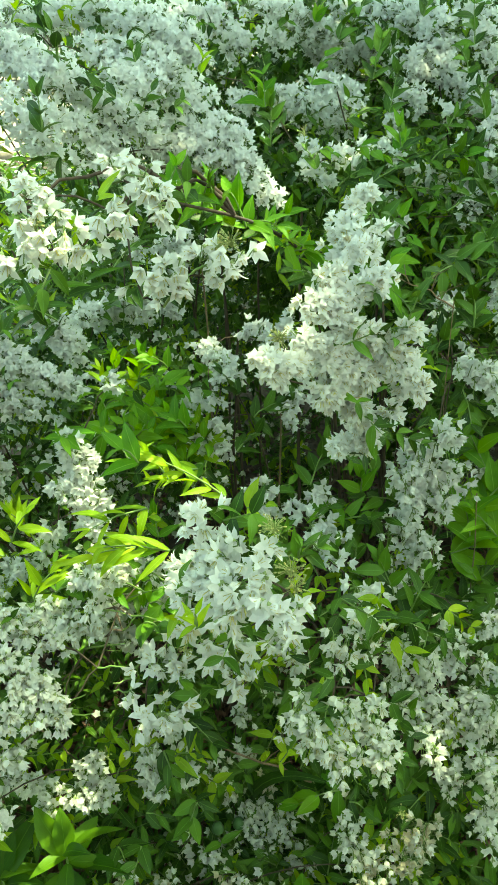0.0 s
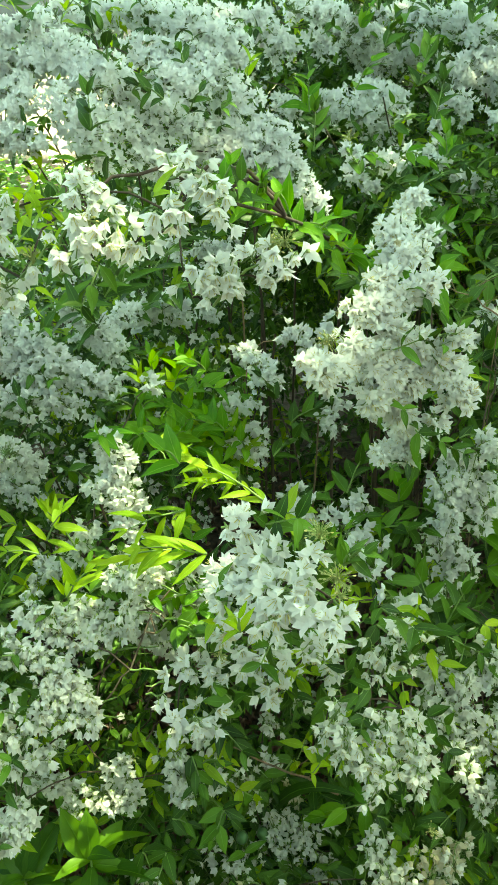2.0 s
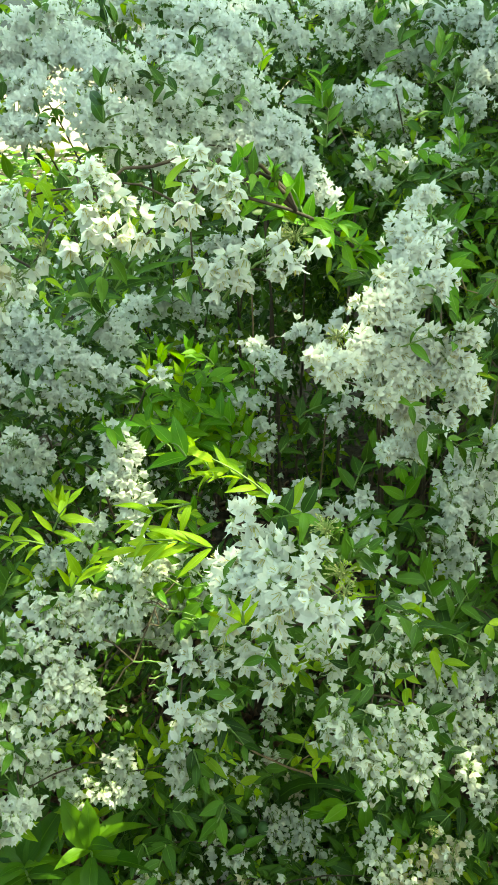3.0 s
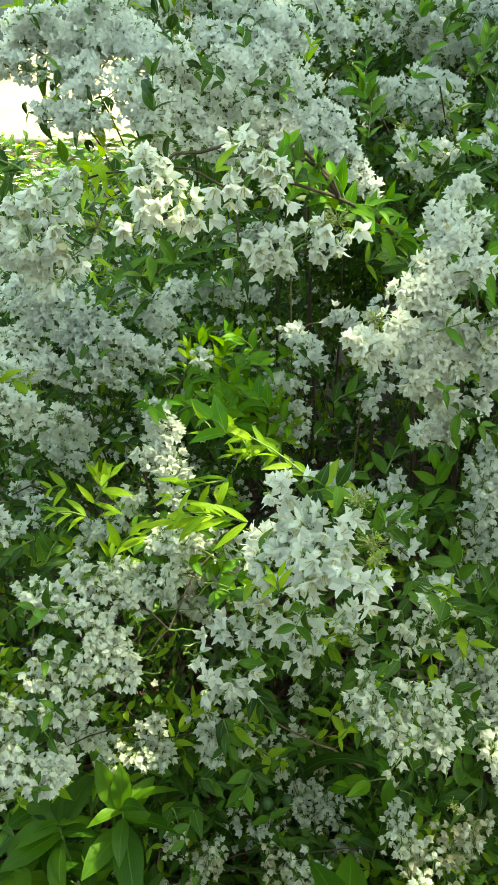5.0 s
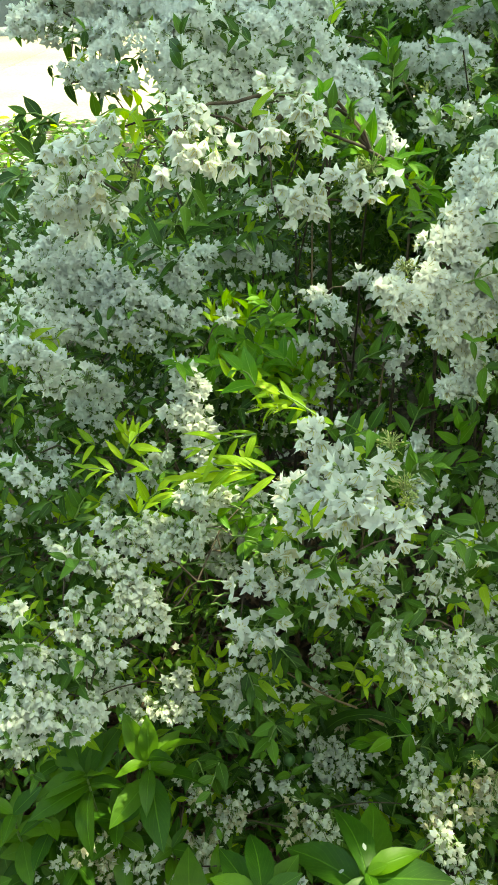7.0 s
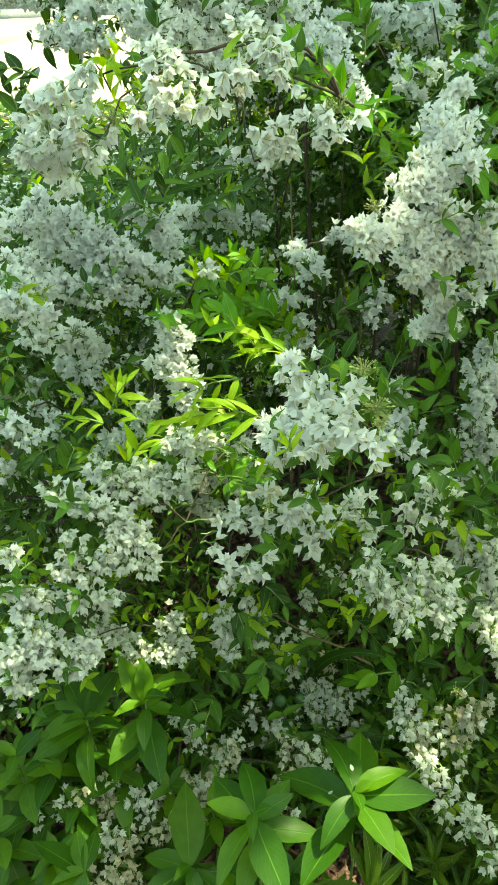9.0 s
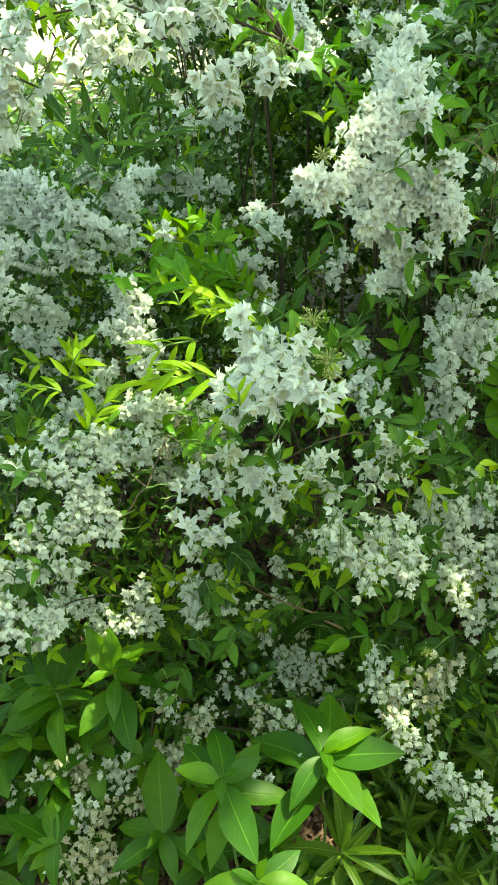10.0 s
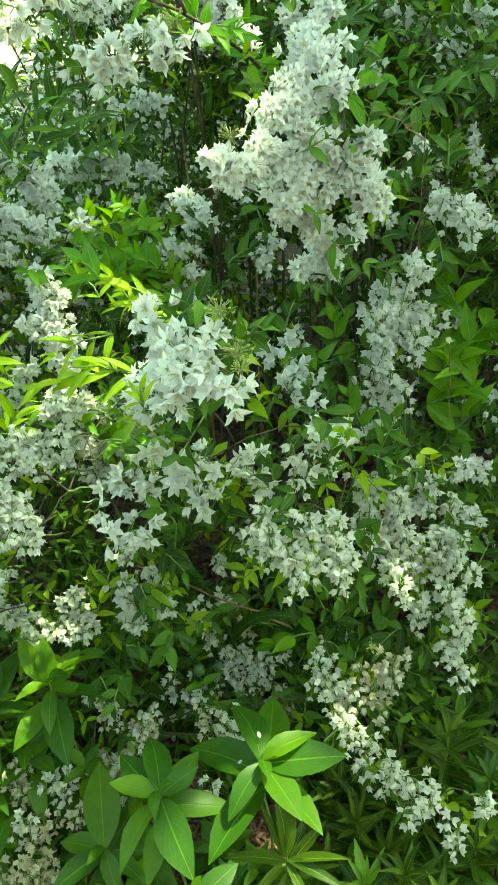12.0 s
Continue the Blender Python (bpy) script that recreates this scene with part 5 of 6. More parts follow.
shoot("mid_left", (-0.105, 0.682, 0.740), (-0.93, -0.36, -0.01), 0.06, 2, YOUNG_LIT, SLIM)
shoot("mid_left", (-0.076, 0.660, 0.736), (-0.77, -0.56, -0.31), 0.055, 1, YOUNG_LIT, SLIM)
shoot("mid_left", (-0.127, 0.784, 0.783), (-0.49, 0.20, 0.85), 0.05, 1, YOUNG_LIT)
shoot("mid_left", (-0.062, 0.727, 0.797), (0.87, 0.03, 0.50), 0.05, 0, YOUNG_LIT)
shoot("mid_left", (-0.312, 0.978, 0.892), (-0.32, 0.24, 0.92), 0.075, 2, LEAF, SLIM)
shoot("mid_left", (-0.278, 0.989, 0.898), (0.62, 0.31, 0.72), 0.07, 2, LEAF, SLIM)
shoot("mid_left", (-0.255, 1.022, 0.896), (0.55, 0.29, 0.78), 0.075, 2, LEAF, SLIM)
shoot("mid_left", (-0.244, 1.075, 0.895), (0.19, 0.30, 0.93), 0.07, 2, LEAF, SLIM)
shoot("mid_left", (-0.308, 1.011, 0.922), (-0.58, 0.04, 0.82), 0.07, 2, LEAF, SLIM)
shoot("mid_left", (-0.209, 1.114, 0.900), (0.71, 0.19, 0.68), 0.07, 2, LEAF, SLIM)
shoot("mid_left", (-0.234, 1.095, 0.843), (0.88, 0.12, 0.45), 0.051, 2)
shoot("mid_left", (-0.251, 0.977, 0.879), (-0.82, -0.24, 0.52), 0.06, 2, LEAF, SLIM)
shoot("mid_left", (-0.176, 1.118, 0.874), (0.92, -0.36, -0.12), 0.051, 2)
shoot("mid_left", (-0.299, 1.044, 0.944), (0.47, 0.24, 0.85), 0.07, 1, LEAF, SLIM)
shoot("mid_left", (-0.192, 1.124, 0.941), (-0.46, 0.08, 0.88), 0.051, 2)
shoot("centre", (-0.066, 0.919, 0.702), (-0.13, 0.30, 0.95), 0.055, 2, YOUNG_LIT)
shoot("centre", (-0.070, 0.924, 0.708), (0.83, 0.18, 0.53), 0.055, 1, YOUNG_LIT)
shoot("centre", (-0.015, 0.922, 0.710), (0.70, 0.20, 0.69), 0.0425, 2)
shoot("centre", (0.008, 0.948, 0.749), (0.79, -0.01, 0.61), 0.0425, 2)
shoot("centre", (-0.112, 0.939, 0.717), (0.90, -0.43, -0.04), 0.0467, 2)
shoot("centre", (0.024, 0.893, 0.655), (0.86, 0.03, 0.52), 0.0425, 2)
shoot("centre", (-0.144, 0.933, 0.701), (0.47, 0.22, 0.85), 0.051, 2)
shoot("centre", (-0.179, 0.956, 0.724), (-0.83, -0.47, 0.29), 0.0467, 2)
shoot("centre", (-0.015, 0.955, 0.780), (-0.48, 0.03, 0.88), 0.0425, 2)
shoot("centre", (0.046, 0.990, 0.814), (0.30, -0.81, -0.51), 0.0425, 2)
shoot("near_left", (-0.169, 0.653, 1.119), (-0.64, -0.20, 0.74), 0.034, 0, YOUNG_LIT)
shoot("near_left", (-0.176, 0.651, 1.117), (0.94, -0.23, 0.26), 0.03, 1, YOUNG_LIT)
shoot("near_left", (-0.075, 0.623, 1.136), (0.92, -0.13, 0.37), 0.05, 0, YOUNG_LIT)
shoot("near_left", (-0.155, 0.644, 1.107), (-0.84, -0.49, 0.25), 0.02, 1, YOUNG_LIT)
shoot("near_left", (-0.322, 0.734, 1.071), (-0.25, 0.15, 0.96), 0.0425, 1)
shoot("near_left", (-0.294, 0.738, 1.104), (-0.85, -0.36, 0.38), 0.034, 2)
shoot("near_left", (-0.341, 0.739, 1.052), (-0.43, -0.87, -0.25), 0.0425, 2)
shoot("near_left", (-0.358, 0.740, 1.002), (-0.63, -0.37, 0.69), 0.0425, 2)
shoot("near_left", (-0.359, 0.740, 1.027), (0.66, 0.04, 0.75), 0.0425, 2)
shoot("near_left", (-0.314, 0.737, 1.093), (0.67, -0.02, 0.74), 0.034, 1)
shoot("back_right", (0.005, 1.418, 1.068), (-0.07, 0.36, 0.93), 0.065, 2, YOUNG_LIT)
shoot("back_right", (-0.005, 1.432, 1.075), (-0.53, 0.20, 0.82), 0.055, 1, YOUNG_LIT)
shoot("back_right", (0.080, 1.409, 1.102), (0.48, 0.21, 0.85), 0.06, 2, YOUNG_LIT)
shoot("back_right", (-0.115, 1.458, 1.118), (0.07, 0.09, 0.99), 0.055, 1, YOUNG_LIT)
shoot("back_right", (0.125, 1.470, 1.160), (0.34, 0.08, 0.94), 0.051, 2)
shoot("back_right", (0.016, 1.357, 1.018), (0.01, 0.33, 0.94), 0.051, 3)
shoot("back_right", (0.180, 1.420, 1.105), (0.19, 0.28, 0.94), 0.051, 3)
shoot("back_right", (0.143, 1.375, 1.055), (0.93, -0.21, 0.31), 0.0425, 2)
shoot("back_right", (0.207, 1.390, 1.059), (0.18, 0.29, 0.94), 0.051, 3)
shoot("back_right", (0.345, 1.475, 1.144), (-0.08, 0.19, 0.98), 0.051, 3)
shoot("back_right", (0.216, 1.251, 1.020), (-0.12, 0.30, 0.95), 0.055, 2, YOUNG_LIT)
shoot("back_right", (0.198, 1.241, 1.022), (0.85, 0.16, 0.51), 0.0467, 2)
shoot("back_right", (0.098, 1.272, 1.030), (0.87, -0.43, -0.24), 0.045, 1, YOUNG_LIT)
shoot("back_right", (0.156, 1.238, 1.040), (0.87, -0.40, -0.28), 0.045, 2, YOUNG_LIT)
shoot("back_right", (0.292, 1.268, 1.022), (0.82, -0.54, -0.19), 0.05, 2, YOUNG_LIT)
shoot("back_right", (0.208, 1.198, 0.934), (0.14, 0.32, 0.94), 0.055, 1, YOUNG_LIT)
shoot("back_right", (0.242, 1.214, 0.946), (0.96, -0.29, 0.07), 0.05, 1, YOUNG_LIT)
shoot("back_right", (0.267, 1.253, 1.002), (0.81, 0.09, 0.59), 0.0467, 3)
shoot("back_right", (0.326, 1.257, 1.000), (-0.27, 0.23, 0.94), 0.051, 2)
shoot("back_right", (0.173, 1.218, 1.004), (-0.80, -0.59, -0.09), 0.0425, 3)
shoot("back_right", (0.225, 1.235, 0.982), (0.94, -0.32, -0.13), 0.0467, 3)
shoot("back_right", (0.343, 1.202, 0.914), (-0.87, -0.14, 0.47), 0.0467, 3)
shoot("back_right", (0.335, 1.173, 0.872), (0.62, -0.06, 0.78), 0.0425, 3)
shoot("back_right", (0.157, 1.631, 1.134), (0.25, 0.25, 0.94), 0.0382, 2)
shoot("back_right", (0.334, 1.436, 1.107), (-0.33, 0.16, 0.93), 0.0425, 2)
shoot("back_right", (0.261, 1.250, 1.015), (0.82, -0.06, 0.57), 0.0382, 2)
shoot("back_right", (0.292, 1.317, 1.049), (0.53, 0.08, 0.84), 0.0382, 2)
shoot("back_right", (0.090, 1.227, 1.012), (-0.47, 0.12, 0.88), 0.0382, 2)
shoot("back_right", (0.123, 1.190, 0.996), (0.83, -0.06, 0.55), 0.0382, 3)
shoot("back_right", (0.354, 1.358, 1.052), (-0.33, 0.15, 0.93), 0.0425, 3)
shoot("back_right", (0.211, 1.501, 1.128), (0.46, 0.22, 0.86), 0.0382, 2)
shoot("back_right", (0.319, 1.237, 0.963), (-0.88, -0.31, 0.37), 0.0382, 3)
shoot("back_right", (0.276, 1.195, 0.917), (0.51, 0.10, 0.85), 0.0382, 3)
shoot("back_right", (0.264, 1.507, 1.185), (0.29, 0.07, 0.95), 0.0382, 2)
shoot("back_right", (0.087, 1.638, 1.173), (0.35, 0.13, 0.93), 0.045, 2, YOUNG_LIT)
shoot("main_right", (0.169, 0.860, 0.983), (0.94, -0.00, 0.35), 0.075, 0, YOUNG_LIT)
shoot("main_right", (0.175, 0.902, 0.987), (0.94, -0.05, 0.34), 0.07, 0, YOUNG_LIT)
shoot("main_right", (0.190, 0.954, 0.911), (0.96, -0.25, 0.10), 0.0425, 2)
shoot("main_right", (0.092, 0.818, 0.994), (-0.81, -0.24, 0.53), 0.0382, 2)
shoot("main_right", (0.240, 0.962, 0.828), (0.47, 0.08, 0.88), 0.0425, 3)
shoot("main_right", (0.184, 0.862, 0.777), (-0.94, -0.26, 0.24), 0.0425, 1)
shoot("main_right", (0.258, 1.005, 0.848), (0.56, 0.18, 0.81), 0.0467, 3)
shoot("main_right", (0.282, 0.937, 0.800), (0.16, -0.80, -0.58), 0.0425, 3)
shoot("main_right", (0.298, 0.992, 0.862), (-0.09, 0.15, 0.98), 0.0467, 3)
shoot("main_right", (0.267, 1.024, 0.935), (-0.73, -0.65, -0.22), 0.0467, 3)
shoot("main_right", (0.221, 0.881, 0.774), (0.96, -0.08, 0.25), 0.0382, 2)
shoot("right_hang", (0.315, 0.912, 0.565), (-0.21, 0.30, 0.93), 0.065, 3, YOUNG_LIT)
shoot("right_hang", (0.328, 0.944, 0.602), (0.62, 0.15, 0.77), 0.06, 3, YOUNG_LIT)
shoot("right_hang", (0.309, 0.973, 0.600), (0.92, -0.09, 0.39), 0.06, 2, YOUNG_LIT)
shoot("right_hang", (0.343, 0.920, 0.517), (0.10, 0.34, 0.94), 0.065, 3, YOUNG_LIT)
shoot("right_hang", (0.291, 0.918, 0.538), (0.91, -0.07, 0.41), 0.06, 2, YOUNG_LIT)
shoot("right_hang", (0.310, 0.892, 0.475), (0.60, 0.17, 0.78), 0.051, 3)
shoot("right_hang", (0.351, 0.884, 0.461), (-0.46, 0.18, 0.87), 0.051, 3)
shoot("right_hang", (0.277, 0.878, 0.465), (0.89, -0.45, 0.04), 0.0467, 3)
shoot("right_hang", (0.343, 1.001, 0.632), (-0.47, 0.16, 0.87), 0.06, 3, YOUNG_LIT)
shoot("right_hang", (0.350, 0.914, 0.575), (-0.65, -0.08, 0.76), 0.06, 2, YOUNG_LIT)
shoot("right_hang", (0.260, 0.893, 0.494), (-0.44, 0.18, 0.88), 0.051, 3)
shoot("right_hang", (0.334, 1.027, 0.675), (0.45, 0.14, 0.88), 0.051, 3)
shoot("right_hang", (0.155, 0.895, 0.665), (-0.04, 0.02, 1.00), 0.045, 1, YOUNG_LIT)
shoot("right_hang", (0.202, 0.899, 0.644), (-0.93, -0.18, 0.31), 0.0467, 2)
shoot("right_hang", (0.117, 0.877, 0.659), (-0.61, -0.77, -0.19), 0.045, 1, YOUNG_LIT)
shoot("right_hang", (0.124, 0.807, 0.620), (-0.13, 0.19, 0.97), 0.0382, 1)
shoot("right_hang", (0.146, 0.820, 0.610), (0.08, 0.21, 0.97), 0.0382, 1)
shoot("right_hang", (0.086, 0.895, 0.674), (0.35, 0.28, 0.90), 0.0467, 3)
shoot("right_hang", (0.171, 0.884, 0.635), (-0.76, -0.63, -0.14), 0.0425, 3)
shoot("right_hang", (0.197, 0.786, 0.573), (-0.36, 0.22, 0.91), 0.0467, 3)
shoot("right_hang", (0.211, 0.766, 0.553), (0.35, 0.22, 0.91), 0.0467, 3)
shoot("right_hang", (0.170, 0.911, 0.682), (-0.44, 0.14, 0.89), 0.0425, 2)
shoot("right_hang", (0.132, 0.864, 0.641), (0.80, -0.46, 0.38), 0.0467, 3)
shoot("centre_front", (0.002, 0.461, 0.850), (-0.02, 0.03, 1.00), 0.032, 1, YOUNG_LIT)
shoot("centre_front", (0.000, 0.461, 0.852), (-0.77, -0.26, 0.59), 0.04, 0, YOUNG_LIT)
shoot("centre_front", (0.080, 0.517, 0.873), (0.20, 0.04, 0.98), 0.0298, 1)
shoot("centre_front", (0.085, 0.521, 0.879), (0.73, -0.31, 0.60), 0.0298, 1)
shoot("centre_front", (0.071, 0.515, 0.869), (-0.40, -0.11, 0.91), 0.0255, 0)
shoot("centre_front", (0.066, 0.525, 0.884), (0.03, -0.27, 0.96), 0.0255, 1)
shoot("centre_front", (0.089, 0.613, 0.645), (-0.17, 0.21, 0.96), 0.034, 1)
shoot("centre_front", (0.130, 0.596, 0.659), (0.62, 0.17, 0.77), 0.034, 1)
shoot("centre_front", (0.113, 0.590, 0.647), (-0.74, -0.67, 0.02), 0.034, 1)
shoot("centre_front", (-0.009, 0.595, 0.607), (-0.13, 0.22, 0.97), 0.0382, 1)
shoot("centre_front", (0.107, 0.563, 0.635), (-0.16, -0.96, -0.24), 0.0298, 1)
shoot("centre_front", (0.082, 0.651, 0.699), (-0.52, -0.14, 0.84), 0.034, 1)
shoot("centre_front", (-0.021, 0.587, 0.599), (-0.46, -0.09, 0.89), 0.0382, 2)
shoot("centre_front", (0.148, 0.603, 0.668), (0.20, 0.06, 0.98), 0.034, 2)
shoot("centre_front", (0.119, 0.637, 0.690), (0.63, -0.77, -0.09), 0.0382, 2)
shoot("left_mass", (-0.141, 0.642, 0.435), (0.22, 0.29, 0.93), 0.05, 1, YOUNG_LIT)
shoot("left_mass", (-0.165, 0.637, 0.382), (0.37, 0.30, 0.88), 0.045, 1, YOUNG_LIT)
shoot("left_mass", (-0.122, 0.610, 0.352), (0.96, -0.26, 0.12), 0.0425, 1)
shoot("left_mass", (-0.159, 0.584, 0.315), (0.60, -0.74, -0.30), 0.0467, 1)
shoot("left_mass", (-0.212, 0.692, 0.659), (0.87, -0.13, 0.48), 0.0425, 2)
shoot("left_mass", (-0.159, 0.618, 0.610), (0.76, 0.01, 0.65), 0.0382, 2)
shoot("left_mass", (-0.081, 0.634, 0.438), (0.89, -0.04, 0.45), 0.05, 1, YOUNG_LIT)
shoot("left_mass", (-0.173, 0.645, 0.417), (-0.65, -0.71, 0.29), 0.04, 2, YOUNG_LIT)
shoot("left_mass", (-0.095, 0.637, 0.445), (0.43, -0.83, -0.35), 0.0382, 2)
shoot("left_mass", (-0.056, 0.642, 0.496), (0.74, -0.66, -0.09), 0.0425, 2)
shoot("left_mass", (-0.237, 0.683, 0.658), (0.57, 0.11, 0.81), 0.05, 2, YOUNG_LIT)
shoot("left_mass", (-0.264, 0.717, 0.714), (0.51, 0.18, 0.84), 0.05, 2, YOUNG_LIT)
shoot("left_mass", (-0.066, 0.633, 0.442), (0.28, -0.77, -0.57), 0.034, 1)
shoot("left_mass", (-0.053, 0.610, 0.383), (-0.25, -0.92, -0.31), 0.0425, 2)
shoot("left_mass", (-0.128, 0.584, 0.319), (-0.16, -0.87, -0.47), 0.0425, 2)
shoot("right_low", (0.129, 0.702, 0.280), (-0.93, -0.38, -0.01), 0.06, 2, YOUNG_LIT)
shoot("right_low", (0.098, 0.725, 0.243), (-0.38, 0.21, 0.90), 0.0467, 1)
shoot("right_low", (0.144, 0.682, 0.285), (0.91, -0.39, -0.09), 0.0467, 1)
shoot("right_low", (0.191, 0.670, 0.281), (0.14, 0.31, 0.94), 0.0467, 1)
shoot("right_low", (0.199, 0.659, 0.260), (-0.70, 0.07, 0.71), 0.0467, 1)
shoot("right_low", (0.282, 0.670, 0.289), (-0.62, -0.74, -0.26), 0.051, 0)
shoot("right_low", (0.289, 0.670, 0.291), (0.44, -0.75, -0.49), 0.051, 0)
shoot("right_low", (0.072, 0.742, 0.243), (-0.75, -0.39, 0.53), 0.051, 2)
shoot("right_low", (0.105, 0.737, 0.279), (0.37, 0.27, 0.89), 0.0467, 2)
shoot("right_low", (0.160, 0.700, 0.311), (0.69, 0.09, 0.72), 0.0467, 2)
shoot("right_low", (0.303, 0.693, 0.394), (-0.39, -0.02, 0.92), 0.05, 0, YOUNG_LIT)
shoot("right_low", (0.288, 0.698, 0.409), (0.81, -0.58, -0.11), 0.045, 0, YOUNG_LIT)
shoot("right_low", (0.221, 0.688, 0.309), (0.41, 0.19, 0.89), 0.0467, 2)
shoot("right_low", (0.250, 0.683, 0.319), (-0.71, -0.71, -0.04), 0.0467, 2)
shoot("right_low", (0.063, 0.772, 0.308), (0.73, -0.66, -0.19), 0.0425, 3)
shoot("right_low", (0.021, 0.765, 0.275), (-0.54, -0.77, -0.34), 0.0425, 3)
shoot("right_low", (0.115, 0.648, 0.157), (0.13, 0.36, 0.92), 0.0467, 3)
shoot("right_low", (0.048, 0.666, 0.131), (-0.63, -0.13, 0.77), 0.0467, 2)
shoot("right_low", (0.200, 0.627, 0.189), (-0.39, 0.21, 0.90), 0.0425, 2)
shoot("far_right", (0.207, 1.118, 0.971), (0.06, 0.36, 0.93), 0.06, 0, YOUNG_LIT)
shoot("far_right", (0.215, 1.093, 0.948), (0.96, 0.01, 0.27), 0.065, 0, YOUNG_LIT)
shoot("far_right", (0.201, 1.080, 0.916), (0.96, 0.02, 0.27), 0.065, 0, YOUNG_LIT)
shoot("far_right", (0.233, 1.079, 0.878), (0.72, 0.12, 0.68), 0.0467, 3)
shoot("far_right", (0.264, 1.036, 0.837), (0.82, -0.03, 0.57), 0.0467, 3)
shoot("far_right", (0.325, 1.134, 0.876), (-0.07, 0.31, 0.95), 0.051, 3)
shoot("far_right", (0.341, 1.167, 0.971), (-0.54, 0.12, 0.83), 0.051, 3)
shoot("far_right", (0.302, 1.014, 0.739), (0.91, -0.41, -0.09), 0.0467, 3)
shoot("far_right", (0.251, 1.018, 0.788), (0.45, -0.77, -0.46), 0.0467, 3)
shoot("far_right", (0.344, 1.012, 0.714), (0.22, 0.16, 0.96), 0.051, 3)
shoot("far_right", (0.220, 0.997, 0.764), (0.96, -0.28, 0.10), 0.0425, 3)
shoot("far_right", (0.369, 1.123, 0.772), (-0.71, -0.13, 0.69), 0.0467, 3)
shoot("far_right", (0.257, 1.051, 0.935), (0.88, -0.47, 0.08), 0.051, 3)
shoot("far_right", (0.307, 1.101, 0.936), (0.90, -0.28, 0.34), 0.051, 3)
shoot("far_right", (0.238, 0.959, 0.697), (-0.28, -0.86, -0.42), 0.05, 2, YOUNG_LIT)
shoot("far_right", (0.168, 1.154, 1.008), (0.86, -0.08, 0.50), 0.0467, 3)
shoot("back_left", (-0.227, 1.075, 1.180), (-0.12, 0.06, 0.99), 0.0425, 2)
shoot("back_left", (-0.314, 1.313, 1.200), (-0.19, -0.02, 0.98), 0.0425, 2)
shoot("back_left", (-0.226, 0.966, 1.122), (0.03, 0.05, 1.00), 0.0425, 2)
shoot("back_left", (-0.218, 0.990, 1.089), (-0.85, -0.53, -0.05), 0.0425, 2)
shoot("back_left", (-0.165, 1.087, 1.138), (-0.84, -0.24, 0.49), 0.0382, 2)
shoot("back_left", (-0.137, 1.100, 1.118), (0.56, -0.00, 0.83), 0.034, 2)
shoot("back_left", (-0.075, 1.235, 1.145), (0.25, 0.00, 0.97), 0.045, 1, YOUNG_LIT)
shoot("back_left", (-0.154, 1.181, 1.169), (-0.26, -0.19, 0.95), 0.0298, 1)
shoot("back_left", (-0.343, 1.257, 1.216), (0.52, 0.01, 0.86), 0.04, 1, YOUNG_LIT)
shoot("back_left", (-0.206, 1.098, 1.147), (0.93, -0.27, 0.26), 0.0298, 1)
shoot("back_left", (-0.103, 1.164, 1.113), (0.76, -0.15, 0.63), 0.0298, 1)
# fresh growth in the light behind the narrow-leaved shoots
for i in range(34):
    u = rng.random()
    p = Vector((-0.19, 0.92, 0.79)).lerp(Vector((-0.04, 0.95, 0.73)), u) + Vector((rng.gauss(0, 0.02), rng.gauss(0, 0.06), rng.gauss(0, 0.02)))
    shoot("mid_left", p, (rng.gauss(0, 0.7), rng.gauss(-0.5, 0.4), rng.gauss(0.5, 0.4)), rng.uniform(0.034, 0.046), rng.choice((1, 2)), FRESH, LEAVES)
for i in range(14):
    p = Vector((rng.uniform(-0.16, -0.06), rng.uniform(0.62, 0.72), rng.uniform(0.60, 0.68)))
    shoot("left_mass", p, (rng.gauss(0, 0.7), rng.gauss(-0.6, 0.4), rng.gauss(0.4, 0.4)), rng.uniform(0.032, 0.042), rng.choice((1, 2)), FRESH if i % 2 else LEAF, LEAVES)
for i in range(12):
    p = Vector((rng.uniform(-0.19, -0.08), rng.uniform(0.76, 0.82), rng.uniform(0.56, 0.66)))
    shoot("left_mass", p, (rng.gauss(0, 0.7), rng.gauss(-0.6, 0.4), rng.gauss(0.4, 0.4)), rng.uniform(0.032, 0.042), 2, FRESH if i % 2 else LEAF, LEAVES)
shoot("mid_left", (-0.085, 0.670, 0.862), (-0.45, -0.35, 0.82), 0.05, 1, FRESH, LEAVES)
shoot("mid_left", (-0.070, 0.665, 0.845), (0.05, -0.5, 0.85), 0.046, 1, FRESH, LEAVES)
# the long branch of the near spray, with small-leaved shoots all along it
bough = bend((0.15, 1.26, -0.02), (0.118, 1.01, 0.905), 0.0, 5, 0.006, rng) + bend((0.112, 1.0, 0.919), (0.008, 0.75, 1.087), 0.017, 6, 0.001, rng) + [Vector((-0.03, 0.70, 1.112))]
part("branch", one(stalk_shape([p - FRONT.root for p in bough], 0.0036, 0.0014), "branch", [BARK]), FRONT.ob)
for i in range(26):
    t = i / 25
    p = Vector((0.125, 1.02, 0.90)).lerp(Vector((-0.03, 0.70, 1.112)), t) + Vector((rng.uniform(-0.006, 0.006), 0, 0.068 * t * (1 - t) + rng.uniform(-0.004, 0.006)))
    d = Vector((rng.gauss(0.55 - 0.7 * t, 0.55), rng.uniform(-0.7, 0.1), rng.uniform(-0.15, 0.9)))
    shoot("near_left", p, d, rng.uniform(0.034, 0.042) - 0.006 * t, rng.choice((1, 2, 2)), YOUNG_LIT if i in (9, 12) else FRESH if i % 3 else LEAF)
